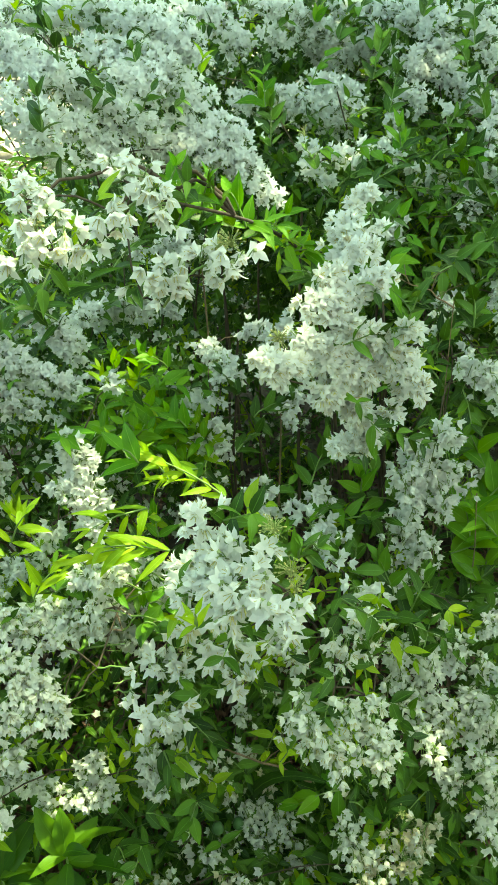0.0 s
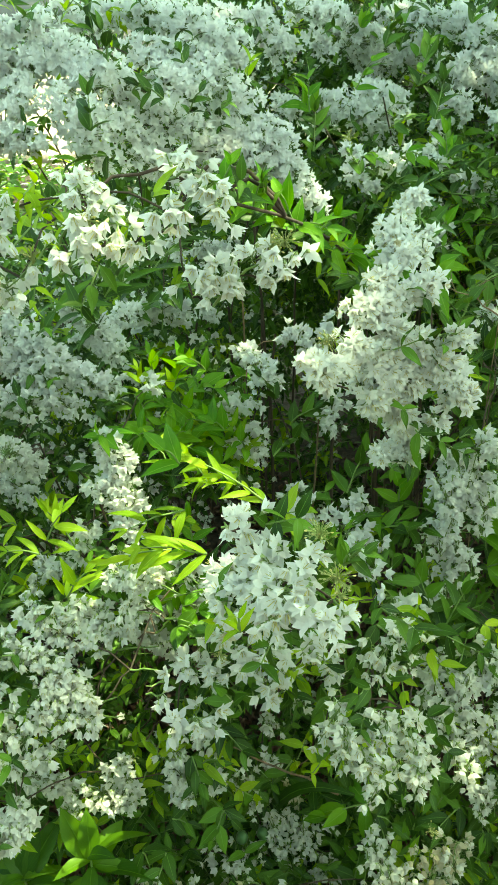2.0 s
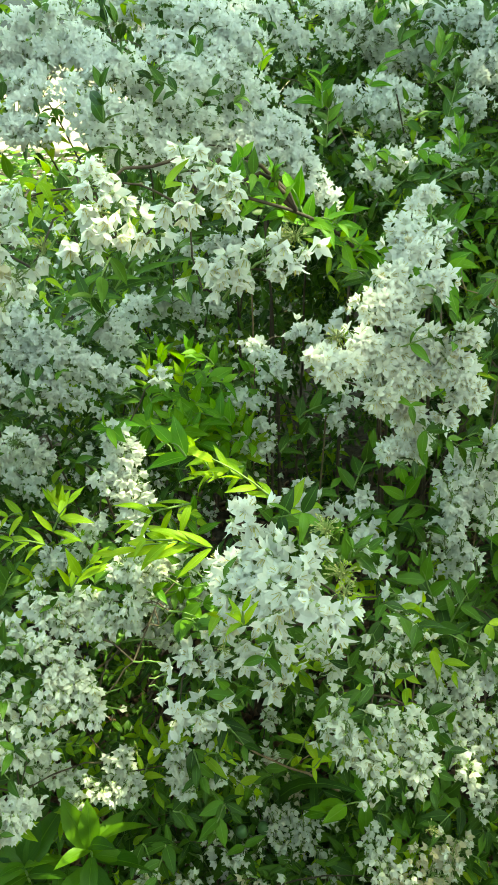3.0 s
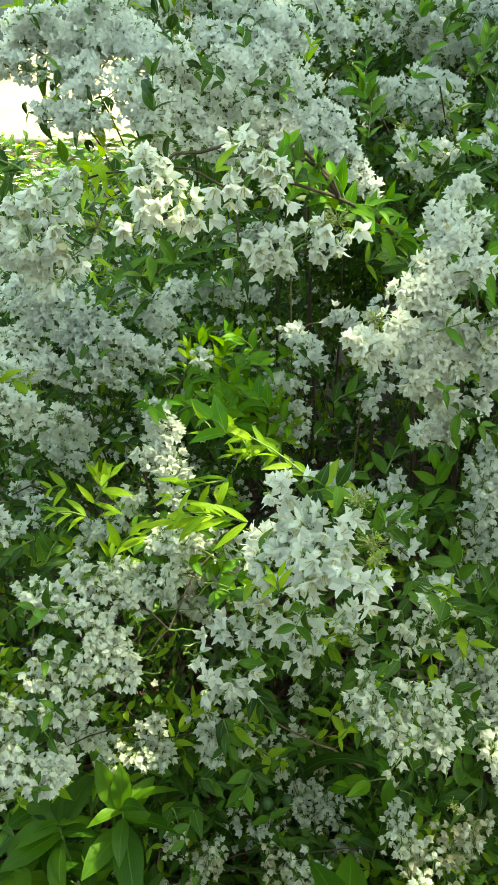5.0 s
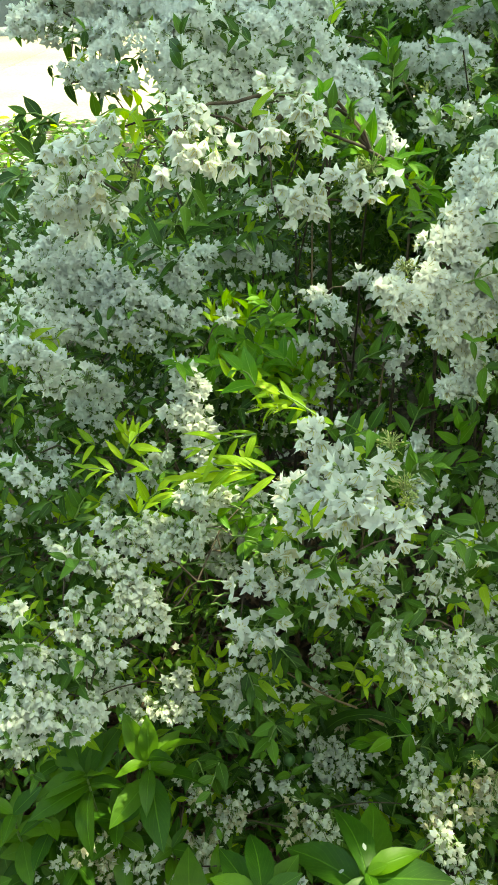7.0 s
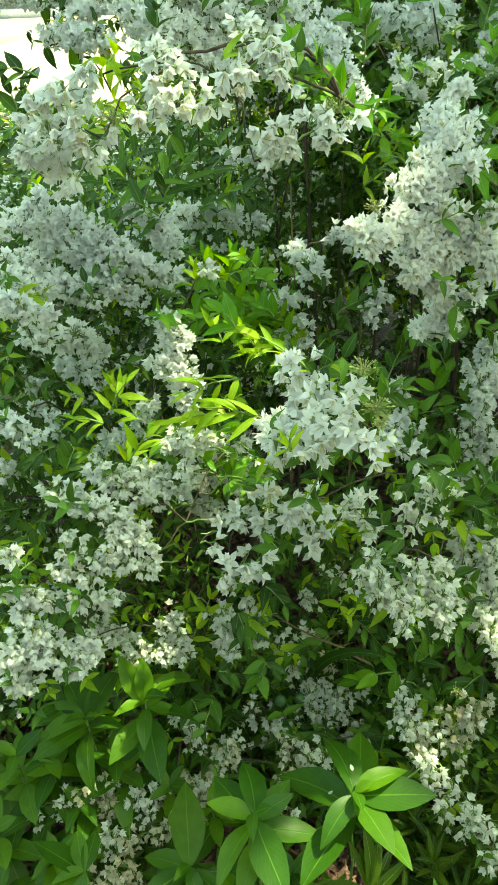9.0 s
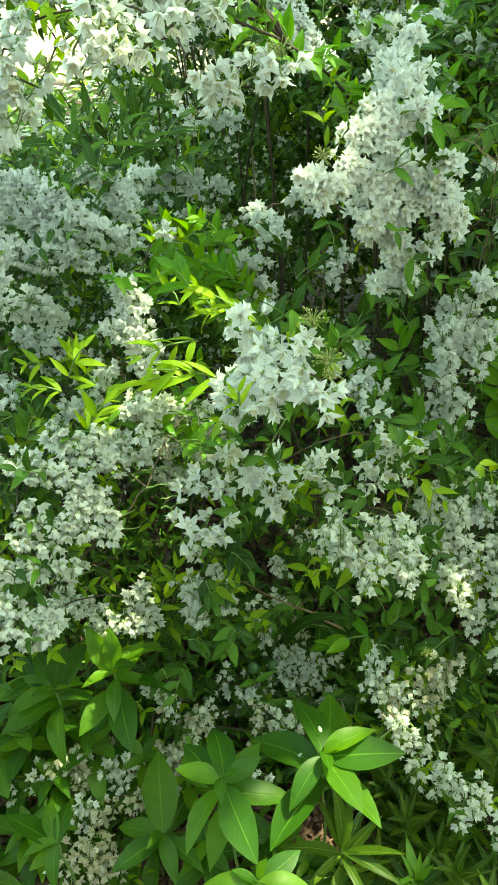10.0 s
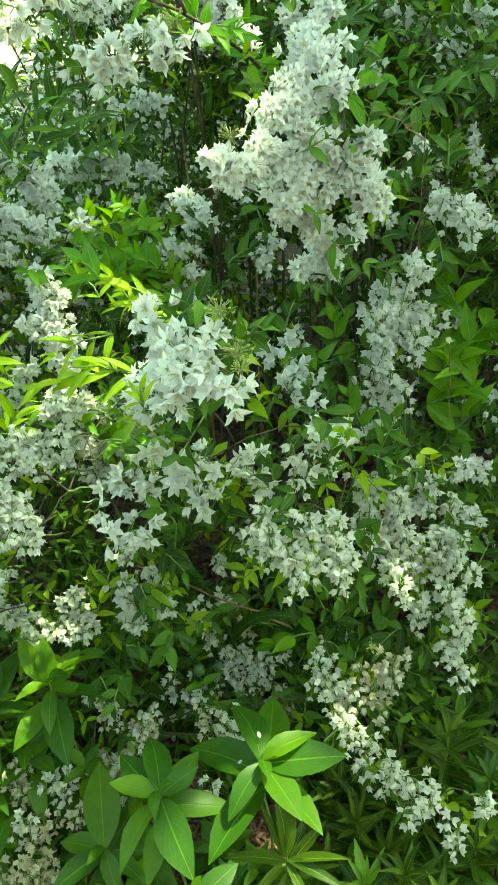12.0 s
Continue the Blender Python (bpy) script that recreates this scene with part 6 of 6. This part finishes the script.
shoot("near_left", (0.026, 1.24, 0.885), (0.1, -0.2, 0.95), 0.05, 1, YOUNG_LIT)
shoot("near_left", (0.030, 1.23, 0.850), (0.7, -0.3, 0.6), 0.045, 1, YOUNG_LIT)
tuft("centre_front", (0.060, 0.524, 0.900), 0.016, 26)
tuft("centre_front", (0.074, 0.505, 0.872), 0.018, 26)
tuft("centre_front", (0.078, 0.495, 0.863), 0.014, 16)
tuft("main_right", (0.059, 0.676, 0.996), 0.014, 22)
tuft("near_left", (0.011, 0.657, 1.088), 0.016, 22)
tuft("near_left", (0.022, 0.661, 1.091), 0.014, 18)
tuft("near_left", (-0.177, 0.620, 1.089), 0.014, 18)
tuft("near_left", (-0.127, 0.619, 1.119), 0.012, 16)
tuft("left_mass", (-0.179, 0.651, 0.414), 0.014, 16)
tuft("centre_front", (-0.044, 0.609, 0.661), 0.014, 14)
tuft("left_mass", (-0.085, 0.710, 0.350), 0.012, 12)
tuft("back_right", (0.072, 1.289, 1.052), 0.014, 12)
tuft("low_front", (0.208, 0.642, 0.329), 0.013, 12)
# stems that rise from the root in the dark middle
for i in range(15):
    foot = (rng.uniform(-0.18, 0.34), rng.uniform(1.25, 1.6), -0.02)
    FRONT.branch((foot[0] + rng.gauss(0, 0.06), foot[1] + rng.gauss(-0.05, 0.06), rng.uniform(0.7, 1.0)), 0.0, rng.uniform(0.003, 0.0055), 0.002, foot=foot)
for i in range(8):
    LEFT.branch((rng.uniform(-0.7, -0.1), rng.uniform(0.7, 1.1), rng.uniform(0.3, 0.7)), 0.12, 0.0032, 0.0012)
    REAR.branch((rng.uniform(0.1, 0.8), rng.uniform(1.3, 1.8), rng.uniform(0.8, 1.15)), 0.1, 0.0035, 0.0012)
    BACK.branch((rng.uniform(-0.6, 0.0), rng.uniform(1.2, 1.6), rng.uniform(0.9, 1.15)), 0.1, 0.0035, 0.0012)
clear = lambda p: p.x > -0.27 * p.y or p.z < 0.85 - 0.05 * p.y
deep("back_right", (-0.75, 1.5, 0.05), (1.35, 2.6, 1.30), 3300, clear, 0.15, 0.040)
deep("mid_left", (-0.8, 1.12, 0.40), (-0.08, 1.5, 0.92), 420, clear, 0.25)
deep("mid_left", (-1.2, 0.8, 0.1), (-0.3, 1.5, 0.84), 330, None, 0.25)
deep("left_mass", (-1.1, 0.75, 0.02), (-0.45, 1.0, 0.45), 160, None, 0.2)
deep("back_right", (-0.75, 1.75, 0.85), (1.35, 2.6, 1.30), 1300, clear, 0.2, 0.038)
deep("back_right", (-0.3, 1.7, 0.55), (1.3, 2.5, 1.22), 900, clear, 0.1, 0.04)
deep("back_left", (-0.75, 1.35, 0.1), (-0.1, 1.9, 1.12), 350, clear, 0.3)
deep("mid_left", (-1.0, 0.95, 0.05), (-0.2, 1.5, 0.72), 420, clear, 0.12)
deep("main_right", (-0.25, 1.5, 0.02), (0.4, 1.75, 0.75), 260, None, 0.0, 0.03)
deep("main_right", (0.24, 1.0, 0.02), (1.1, 1.9, 0.92), 460, None, 0.08)
deep("low_front", (-0.85, 0.60, 0.02), (0.15, 1.05, 0.22), 420, None, 0.06)
deep("right_low", (-0.1, 0.66, 0.02), (0.85, 1.3, 0.45), 440, None, 0.06)
deep("right_low", (-0.12, 0.60, 0.02), (0.45, 0.85, 0.16), 200, None, 0.0, 0.038)
deep("back_right", (-0.5, 2.1, 0.25), (1.7, 2.9, 1.42), 2600, clear, 0.1, 0.05)
deep("far_right", (-0.05, 1.12, 0.80), (0.9, 1.75, 1.0), 700, None, 0.05, 0.036)
# side foliage mostly out of view, added to block light and darken the shrubs
deep("far_right", (0.50, 0.55, 0.03), (1.35, 1.9, 1.18), 900, None, 0.08, 0.045)
deep("left_mass", (-1.3, 0.35, 0.02), (-0.48, 1.0, 0.80), 420, None, 0.15, 0.04)
for shrub in (FRONT, LEFT, BACK, REAR):
    shrub.finish()


# ---- low plants in front of the shrubs ----
def herb(name, foot, top, rosettes, mat, kind, label, category, group="", r=0.0025):
    """An upright plant: a stalk with leaves, each (height along the stalk, compass degrees, rise, length)."""
    ob = tagged(new(name), label, category, group)
    ob.location = foot
    pts = bend((0, 0, 0), Vector(top) - Vector(foot), 0.0, 5, 0.003, rng)
    stem = part("stem", one(stalk_shape(pts, r, r * 0.6), "stem", [GREEN_STALK]), ob)
    for t, turn, rise, length in rosettes:
        q = (Vector(top) - Vector(foot)) * t
        w = Vector((math.cos(radians(turn)) * math.cos(radians(rise)), math.sin(radians(turn)) * math.cos(radians(rise)), math.sin(radians(rise))))
        part("leaf", leaf_mesh(kind, rng.randrange(len(kind)), mat), ob, m=spin(towards(w, (rng.gauss(0, 0.2), rng.gauss(0, 0.2), 1)), q, length * (0.90 if kind is WIDE else 1.0)))
    return ob


def whorls(levels, length, per, rise, start=0.0):
    """Leaves in tiers, larger below, smaller and steeper towards the tip."""
    out = []
    for i in range(levels):
        k = i / max(1, levels - 1)
        for j in range(per):
            out.append((1.0 - 0.13 * (levels - 1 - i), start + 360 * j / per + 47 * i + rng.uniform(-12, 12), rise + 38 * k + rng.uniform(-8, 8), length * (1.0 - 0.45 * k) * rng.uniform(0.88, 1.1)))
    return out


rng.seed(21)
WEED = "tall broad-leaved green weed with whorled leaves on mulch"
# the weeds that stand out: top of the stalk, and their leaves as (height along the stalk, compass degrees, rise, length)
for top, leaves in (
    ((0.078, 0.436, 0.375), [(1.0, 108, 14, 0.108), (0.93, 84, 9, 0.135), (0.85, 120, 14, 0.1), (1.02, 30, 30, 0.075), (1.0, 4, 10, 0.108), (1.0, -54, 7, 0.092), (0.93, -40, 8, 0.107), (1.0, -122, 6, 0.076),
                             (0.92, 154, 10, 0.125), (0.88, -122, 8, 0.125), (1.03, 5, 50, 0.034), (1.03, -71, 30, 0.040), (0.84, -22, 10, 0.049)]),
    ((-0.035, 0.398, 0.365), [(1.0, 103, 13, 0.096), (1.0, 168, 10, 0.074), (0.93, 136, 7, 0.1), (1.0, 32, 21, 0.059), (0.92, 64, 10, 0.083), (0.93, 4, 7, 0.094), (0.98, -62, 6, 0.112), (0.97, -122, 8, 0.095),
                              (1.03, -17, 59, 0.038), (1.03, -93, 40, 0.044), (0.86, -98, 4, 0.083)]),
    ((0.018, 0.294, 0.36), [(1.0, -164, 10, 0.077), (1.0, 173, 29, 0.036), (1.0, 1, 10, 0.074), (0.98, 43, 7, 0.065), (1.0, -52, 1, 0.066), (0.98, -120, 8, 0.07), (1.03, 47, 59, 0.03), (0.93, -15, 7, 0.087)]),
    ((-0.217, 0.556, 0.335), [(1.0, 148, 53, 0.086), (1.0, 101, 66, 0.074), (1.0, 26, 43, 0.096), (1.0, -143, 31, 0.052), (0.93, 5, 13, 0.093), (0.96, -81, 4, 0.068), (0.9, -67, 2, 0.115), (0.9, -116, 0, 0.095),
                              (1.03, -26, 59, 0.055), (0.97, 10, -7, 0.06), (0.97, 60, 20, 0.07)]),
    ((-0.304, 0.541, 0.30), [(1.0, 86, 50, 0.092), (1.0, 55, 46, 0.099), (1.0, 134, 44, 0.084), (1.0, -154, 10, 0.085), (0.95, -134, 6, 0.10), (0.9, -84, -3, 0.091), (1.02, 19, 31, 0.046), (1.03, -130, 49, 0.039),
                             (0.95, 3, 31, 0.06), (0.97, 172, 20, 0.095)]),
    ((-0.133, 0.415, 0.19), [(1.0, 105, 15, 0.125), (1.0, -61, 1, 0.067), (0.97, -137, 7, 0.089), (0.95, 168, 10, 0.083), (0.95, -24, 2, 0.077), (1.03, -105, 54, 0.042)]),
    ((-0.261, 0.375, 0.22), [(1.0, 91, 10, 0.068), (1.0, 123, 10, 0.072), (1.0, -163, 10, 0.05), (1.0, -85, -1, 0.06), (0.95, -131, -3, 0.05), (0.95, 162, 11, 0.099)]),
):
    herb("broadleaf_weed", (top[0] + 0.004, top[1] + 0.012, 0), top, leaves, BROAD, WIDE, WEED, "weed", "broad-leaved weeds")
herb("broadleaf_weed", (-0.40, 0.50, 0), (-0.395, 0.49, 0.27), whorls(4, 0.10, 3, -5, 20), BROAD, WIDE, WEED, "weed", "broad-leaved weeds")
herb("broadleaf_weed", (-0.28, 0.44, 0), (-0.287, 0.44, 0.14), whorls(3, 0.075, 3, 0, 100), BROAD, WIDE, WEED, "weed", "broad-leaved weeds")
herb("broadleaf_weed", (-0.16, 0.44, 0), (-0.165, 0.45, 0.10), whorls(3, 0.08, 3, -5, 150), BROAD, WIDE, WEED, "weed", "broad-leaved weeds")
herb("broadleaf_weed", (-0.12, 0.52, 0), (-0.125, 0.515, 0.16), whorls(3, 0.085, 3, 0, 10), BROAD, WIDE, WEED, "weed", "broad-leaved weeds")
herb("broadleaf_weed", (-0.26, 0.53, 0), (-0.262, 0.525, 0.235), whorls(4, 0.10, 4, -8, 60), BROAD, WIDE, WEED, "weed", "broad-leaved weeds")
herb("broadleaf_weed", (-0.35, 0.57, 0), (-0.35, 0.565, 0.29), whorls(4, 0.10, 4, -5, 0), BROAD, WIDE, WEED, "weed", "broad-leaved weeds")
for x, y, z, length in ((-0.31, 0.48, 0.18, 0.09), (-0.36, 0.51, 0.24, 0.10), (-0.19, 0.53, 0.18, 0.085), (0.03, 0.40, 0.15, 0.075), (0.06, 0.43, 0.13, 0.07), (-0.02, 0.35, 0.15, 0.075), (0.06, 0.34, 0.17, 0.07), (-0.08, 0.43, 0.16, 0.08), (0.10, 0.40, 0.14, 0.07), (0.0, 0.46, 0.12, 0.075), (-0.33, 0.42, 0.15, 0.085), (-0.42, 0.43, 0.18, 0.09), (-0.46, 0.52, 0.22, 0.095), (-0.40, 0.37, 0.13, 0.085), (-0.22, 0.40, 0.10, 0.08), (-0.09, 0.36, 0.09, 0.075)):
    herb("broadleaf_weed", (x + 0.005, y + 0.005, 0), (x, y, z), whorls(4, length, 4, -6, rng.uniform(0, 360)), BROAD, WIDE, WEED, "weed", "broad-leaved weeds")

SLIM_PLANT = "low plant with narrow lance-shaped green leaves in tufts"
herb("narrow_leaf_plant", (0.105, 0.385, 0), (0.104, 0.388, 0.262), [(1.0, 90, 72, 0.085), (1.0, 60, 66, 0.078), (0.98, 130, 55, 0.065), (0.95, 185, 28, 0.075), (0.95, -5, 30, 0.085), (0.97, -25, 22, 0.08), (0.95, -60, 15, 0.065), (0.95, -130, 15, 0.065), (0.9, 40, 35, 0.075),
      (0.85, 160, 22, 0.075), (0.85, -100, 5, 0.07), (1.0, 110, 70, 0.06), (0.9, 60, 45, 0.075), (0.85, -40, 12, 0.075), (0.75, 20, 10, 0.07), (0.75, 200, 10, 0.07), (0.7, -80, 5, 0.07)], NARROW, STRAP, "low plant with narrow yellow-green leaves and pale ribs", "plant", "narrow-leaved plants")
NEAR_TUFTS = [(0.189, 0.474, 0.18, 4), (0.246, 0.402, 0.2, 4), (0.31, 0.562, 0.25, 4), (0.195, 0.384, 0.21, 4), (0.285, 0.379, 0.19, 4), (0.337, 0.449, 0.18, 4), (0.15, 0.42, 0.17, 3), (0.27, 0.5, 0.17, 4), (0.36, 0.52, 0.22, 4), (0.23, 0.45, 0.15, 3), (0.16, 0.34, 0.16, 3), (0.24, 0.33, 0.15, 3), (0.33, 0.36, 0.15, 3)]
FAR_TUFTS = [(0.3, 0.44, 0.14, 3), (0.38, 0.41, 0.16, 3), (0.34, 0.62, 0.2, 4), (0.25, 0.58, 0.15, 3), (0.4, 0.58, 0.22, 4), (0.12, 0.31, 0.14, 3), (0.2, 0.52, 0.14, 3), (0.42, 0.48, 0.17, 3), (0.29, 0.3, 0.13, 3), (0.19, 0.29, 0.13, 3), (0.38, 0.32, 0.14, 3), (0.43, 0.68, 0.22, 4), (0.05, 0.33, 0.12, 3)]
for x, y, z, n in NEAR_TUFTS + FAR_TUFTS:
    herb("narrow_leaf_plant", (x + 0.01, y + 0.01, 0), (x, y, z), whorls(n, rng.uniform(0.065, 0.085), 5, 24, rng.uniform(0, 360)), rng.choice((NARROW, NARROW, LEAF)), STRAP, SLIM_PLANT, "plant", "narrow-leaved plants", 0.0018)

for i in range(60):
    x, y = rng.uniform(0.10, 0.52), rng.uniform(0.22, 0.56)
    z = rng.uniform(0.08, 0.15)
    herb("narrow_leaf_plant", (x, y + 0.01, 0), (x, y, z), whorls(3, rng.uniform(0.045, 0.065), 5, 26, rng.uniform(0, 360)), rng.choice((NARROW, NARROW, LEAF, NARROW)), STRAP, SLIM_PLANT, "plant", "narrow-leaved plants", 0.0016)


def capsule(x, y, z):
    """A round unripe seed capsule on a bare stalk."""
    ob = tagged(new("seed_capsule"), "round dark green seed capsule on a thin stalk", "seed capsule", "seed capsules")
    ob.location = (x, y, 0)
    part("stalk", one(stalk_shape(bend((0.02, 0.03, 0), (0, 0, z), 0.0, 5, 0.004, rng), 0.0015, 0.001), "stalk", [GREEN_STALK]), ob)
    bm = bmesh.new()
    bmesh.ops.create_icosphere(bm, subdivisions=2, radius=0.0095)
    for v in bm.verts:
        v.co.z *= 1.0 + 0.15 * (v.co.z > 0)
        v.co *= 1 + 0.03 * math.cos(5 * math.atan2(v.co.y, v.co.x))
    me = bpy.data.meshes.new("capsule")
    bm.to_mesh(me)
    bm.free()
    me.materials.append(FRUIT)
    me.polygons.foreach_set("use_smooth", [True] * len(me.polygons))
    part("capsule", me, ob, m=Matrix.Translation((0, 0, z + 0.008)))


capsule(-0.045, 0.676, 0.205)
capsule(-0.016, 0.690, 0.197)


def strap(points, width, label):
    """A long hanging strap-shaped leaf, folded along its rib."""
    v, f = [], []
    pts = [Vector(p) for p in points]
    fine = []
    for i in range(13):
        t = i / 12
        fine.append(pts[0] * (1 - t) ** 2 + pts[1] * 2 * t * (1 - t) + pts[2] * t * t)
    for i, p in enumerate(fine):
        d = (fine[min(i + 1, 12)] - fine[max(i - 1, 0)]).normalized()
        side = d.cross(Vector((0, -0.5, 0.85))).normalized()
        w = width * math.sin(math.pi * (0.12 + 0.86 * i / 12)) ** 0.6 / 2
        v += [p - side * w + Vector((0, 0, 0.3 * w)), p, p + side * w + Vector((0, 0, 0.3 * w))]
        if i:
            b = 3 * i
            f += [(b - 3, b - 2, b + 1, b), (b - 2, b - 1, b + 2, b + 1)]
    uv = np.array([(s, i / 12) for i in range(13) for s in (-1, 0, 1)], dtype=float)
    tagged(new("strap_leaf", one((np.array([tuple(p) for p in v]), f, [0] * len(f), uv), "strap_leaf", [LEAF])), label, "leaf", "strap leaves")


strap(((0.10, 0.70, 0.0), (0.04, 0.66, 0.22), (-0.065, 0.640, 0.135)), 0.016, "long dark green strap leaf arching over the mulch")
strap(((-0.04, 0.74, 0.0), (-0.02, 0.73, 0.32), (0.11, 0.66, 0.36)), 0.018, "long dark green strap leaf arching over the mulch")


def dead_twig(base, tip, forks, label, r=0.0022):
    """A dry twig with short side spurs, leaning in the shrub."""
    ob = tagged(new("dry_twig"), label, "twig", "dry twigs")
    ob.location = base
    pts = bend((0, 0, 0), Vector(tip) - Vector(base), 0.0, 7, 0.003, rng)
    part("stem", one(stalk_shape(pts, r, r * 0.4), "stem", [DRY_TWIG]), ob)
    for i in range(forks):
        p = pts[2 + i % 5]
        q = p + Vector((rng.uniform(-0.03, 0.03), rng.uniform(-0.02, 0.02), rng.uniform(0.005, 0.03)))
        part("spur", one(stalk_shape([p, p.lerp(q, 0.5) + Vector((0, 0, 0.003)), q], r * 0.5, r * 0.25, 4), "spur", [DRY_TWIG]), ob)


dead_twig((0.30, 1.05, 0.0), (0.262, 0.955, 0.915), 5, "dry brown forked twig among shaded leaves", 0.0014)
dead_twig((0.263, 0.955, 0.905), (0.187, 0.95, 0.956), 7, "dry brown forked twig among shaded leaves", 0.0012)
dead_twig((0.09, 0.72, 0.27), (-0.075, 0.72, 0.365), 3, "thin bare brown twig hanging in the shrub")
dead_twig((-0.11, 1.32, 0.0), (-0.10, 1.28, 0.84), 2, "sunlit reddish-brown bare stem inside the shrub", 0.0036)
dead_twig((0.02, 1.02, 0.0), (0.045, 0.98, 0.80), 2, "thin upright brown stem inside the shrub", 0.0028)
dead_twig((0.36, 0.92, 0.0), (0.31, 0.90, 0.66), 3, "thin grey-brown stem beside bright leaves", 0.0018)


def fallen_petal(place, normal, turn, size):
    """A single spent white petal that lies on a leaf."""
    n = Vector(normal).normalized()
    d = n.cross(Vector((math.cos(turn), math.sin(turn), 0.1))).normalized()
    ob = new("fallen_petal", one(leaf_shape(0.5, -0.3, 0.15, 0.45), "fallen_petal", [PETAL]))
    tagged(ob, "small white petal fallen on a green weed leaf", "petal", "fallen petals")
    ob.matrix_world = spin(towards(d, n), Vector(place) + n * 0.0008 - d * size * 0.5, size)


for place, normal, turn, size in (((0.0722, 0.4637, 0.3886), (0.01, -0.18, 0.98), 0.4, 0.009), ((0.0484, 0.4523, 0.3477), (-0.33, -0.14, 0.93), 2.1, 0.008)):
    fallen_petal(place, normal, turn, size)


# ---- the tree overhead that shades the shrubs ----
def shade_tree():
    tree = tagged(new("shade_tree"), "unseen tall leafy tree that shades the shrubs, path and road", "tree", "shade trees")
    tree.location = (4.0, 4.4, 0)
    pts = bend((0, 0, -0.1), (-0.7, -0.3, 4.2), 0.0, 8, 0.03, rng)
    part("trunk", one(stalk_shape(pts, 0.14, 0.07, 12), "trunk", [BARK]), tree)
    s, r2 = Soup(), random.Random(11)
    floor_z = 0.7
    while s.n < 24 * CROWN:
        x, y, z = r2.uniform(-2.7, 2.4), r2.uniform(-0.8, 5.6), r2.uniform(3.9, 5.6)
        u, v, n = (x + 0.15) / 2.3, (y - 2.35) / 2.9, (z - 4.7) / 0.75
        if u * u + v * v + 0.35 * n * n + 0.45 * noise.noise((x * 1.3, y * 1.3, z)) > 1.0:
            continue
        p = Vector((x, y, floor_z)) + TO_SUN * (z - floor_z) / TO_SUN.z
        w = Vector((r2.gauss(0, 1), r2.gauss(0, 1), r2.gauss(-0.3, 0.4))).normalized()
        size = r2.uniform(0.12, 0.22)
        mid = p + w * size * 0.5
        if any((Vector(q) + TO_SUN * (mid - Vector(q)).dot(TO_SUN) - mid).length < rad + 0.03 for q, rad in GAPS):
            continue
        s.add(r2.choice(WIDE), towards(w, (r2.gauss(0, 0.35), r2.gauss(0, 0.35), 1)) * size, p - tree.location)
    # extra unseen leaves, added closer in to keep the sun off the largest spray
    for i in range(46):
        q = Vector((r2.gauss(0.13, 0.035), r2.gauss(0.78, 0.05), r2.gauss(0.95, 0.06)))
        p = q + TO_SUN * r2.uniform(3.6, 5.2)
        if not any((p - Vector(g) - TO_SUN * (p - Vector(g)).dot(TO_SUN)).length < rad + 0.10 for g, rad in GAPS if rad > 0.03):
            s.add(r2.choice(WIDE), towards((r2.gauss(0, 1), r2.gauss(0, 1), r2.gauss(-0.2, 0.2)), (0, 0, 1)) * r2.uniform(0.10, 0.16), p - tree.location)
    part("crown", s.mesh("crown", [TREE_LEAF]), tree, "many layered green leaves", "stuff")
    for i in range(6):
        end = Vector((r2.uniform(0.2, 3.0), r2.uniform(1.8, 4.2), r2.uniform(4.4, 5.0))) - tree.location
        part("limb", one(stalk_shape(bend(pts[-2], end, 0.2, 7, 0.04, r2), 0.04, 0.01, 8), "limb", [BARK]), tree)
    return tree


tree = shade_tree()
# larger copies beyond the path, added out of view to throw shade on the road
copy_thing(tree, Matrix.Translation((-0.9, 19.4, 0)) @ Matrix.Scale(1.8, 4))
copy_thing(tree, Matrix.Translation((2.0, 31.0, 0)) @ Matrix.Scale(2.6, 4))
copy_thing(tree, Matrix.Translation((-6.0, 41.0, 0)) @ Matrix.Scale(3.0, 4))
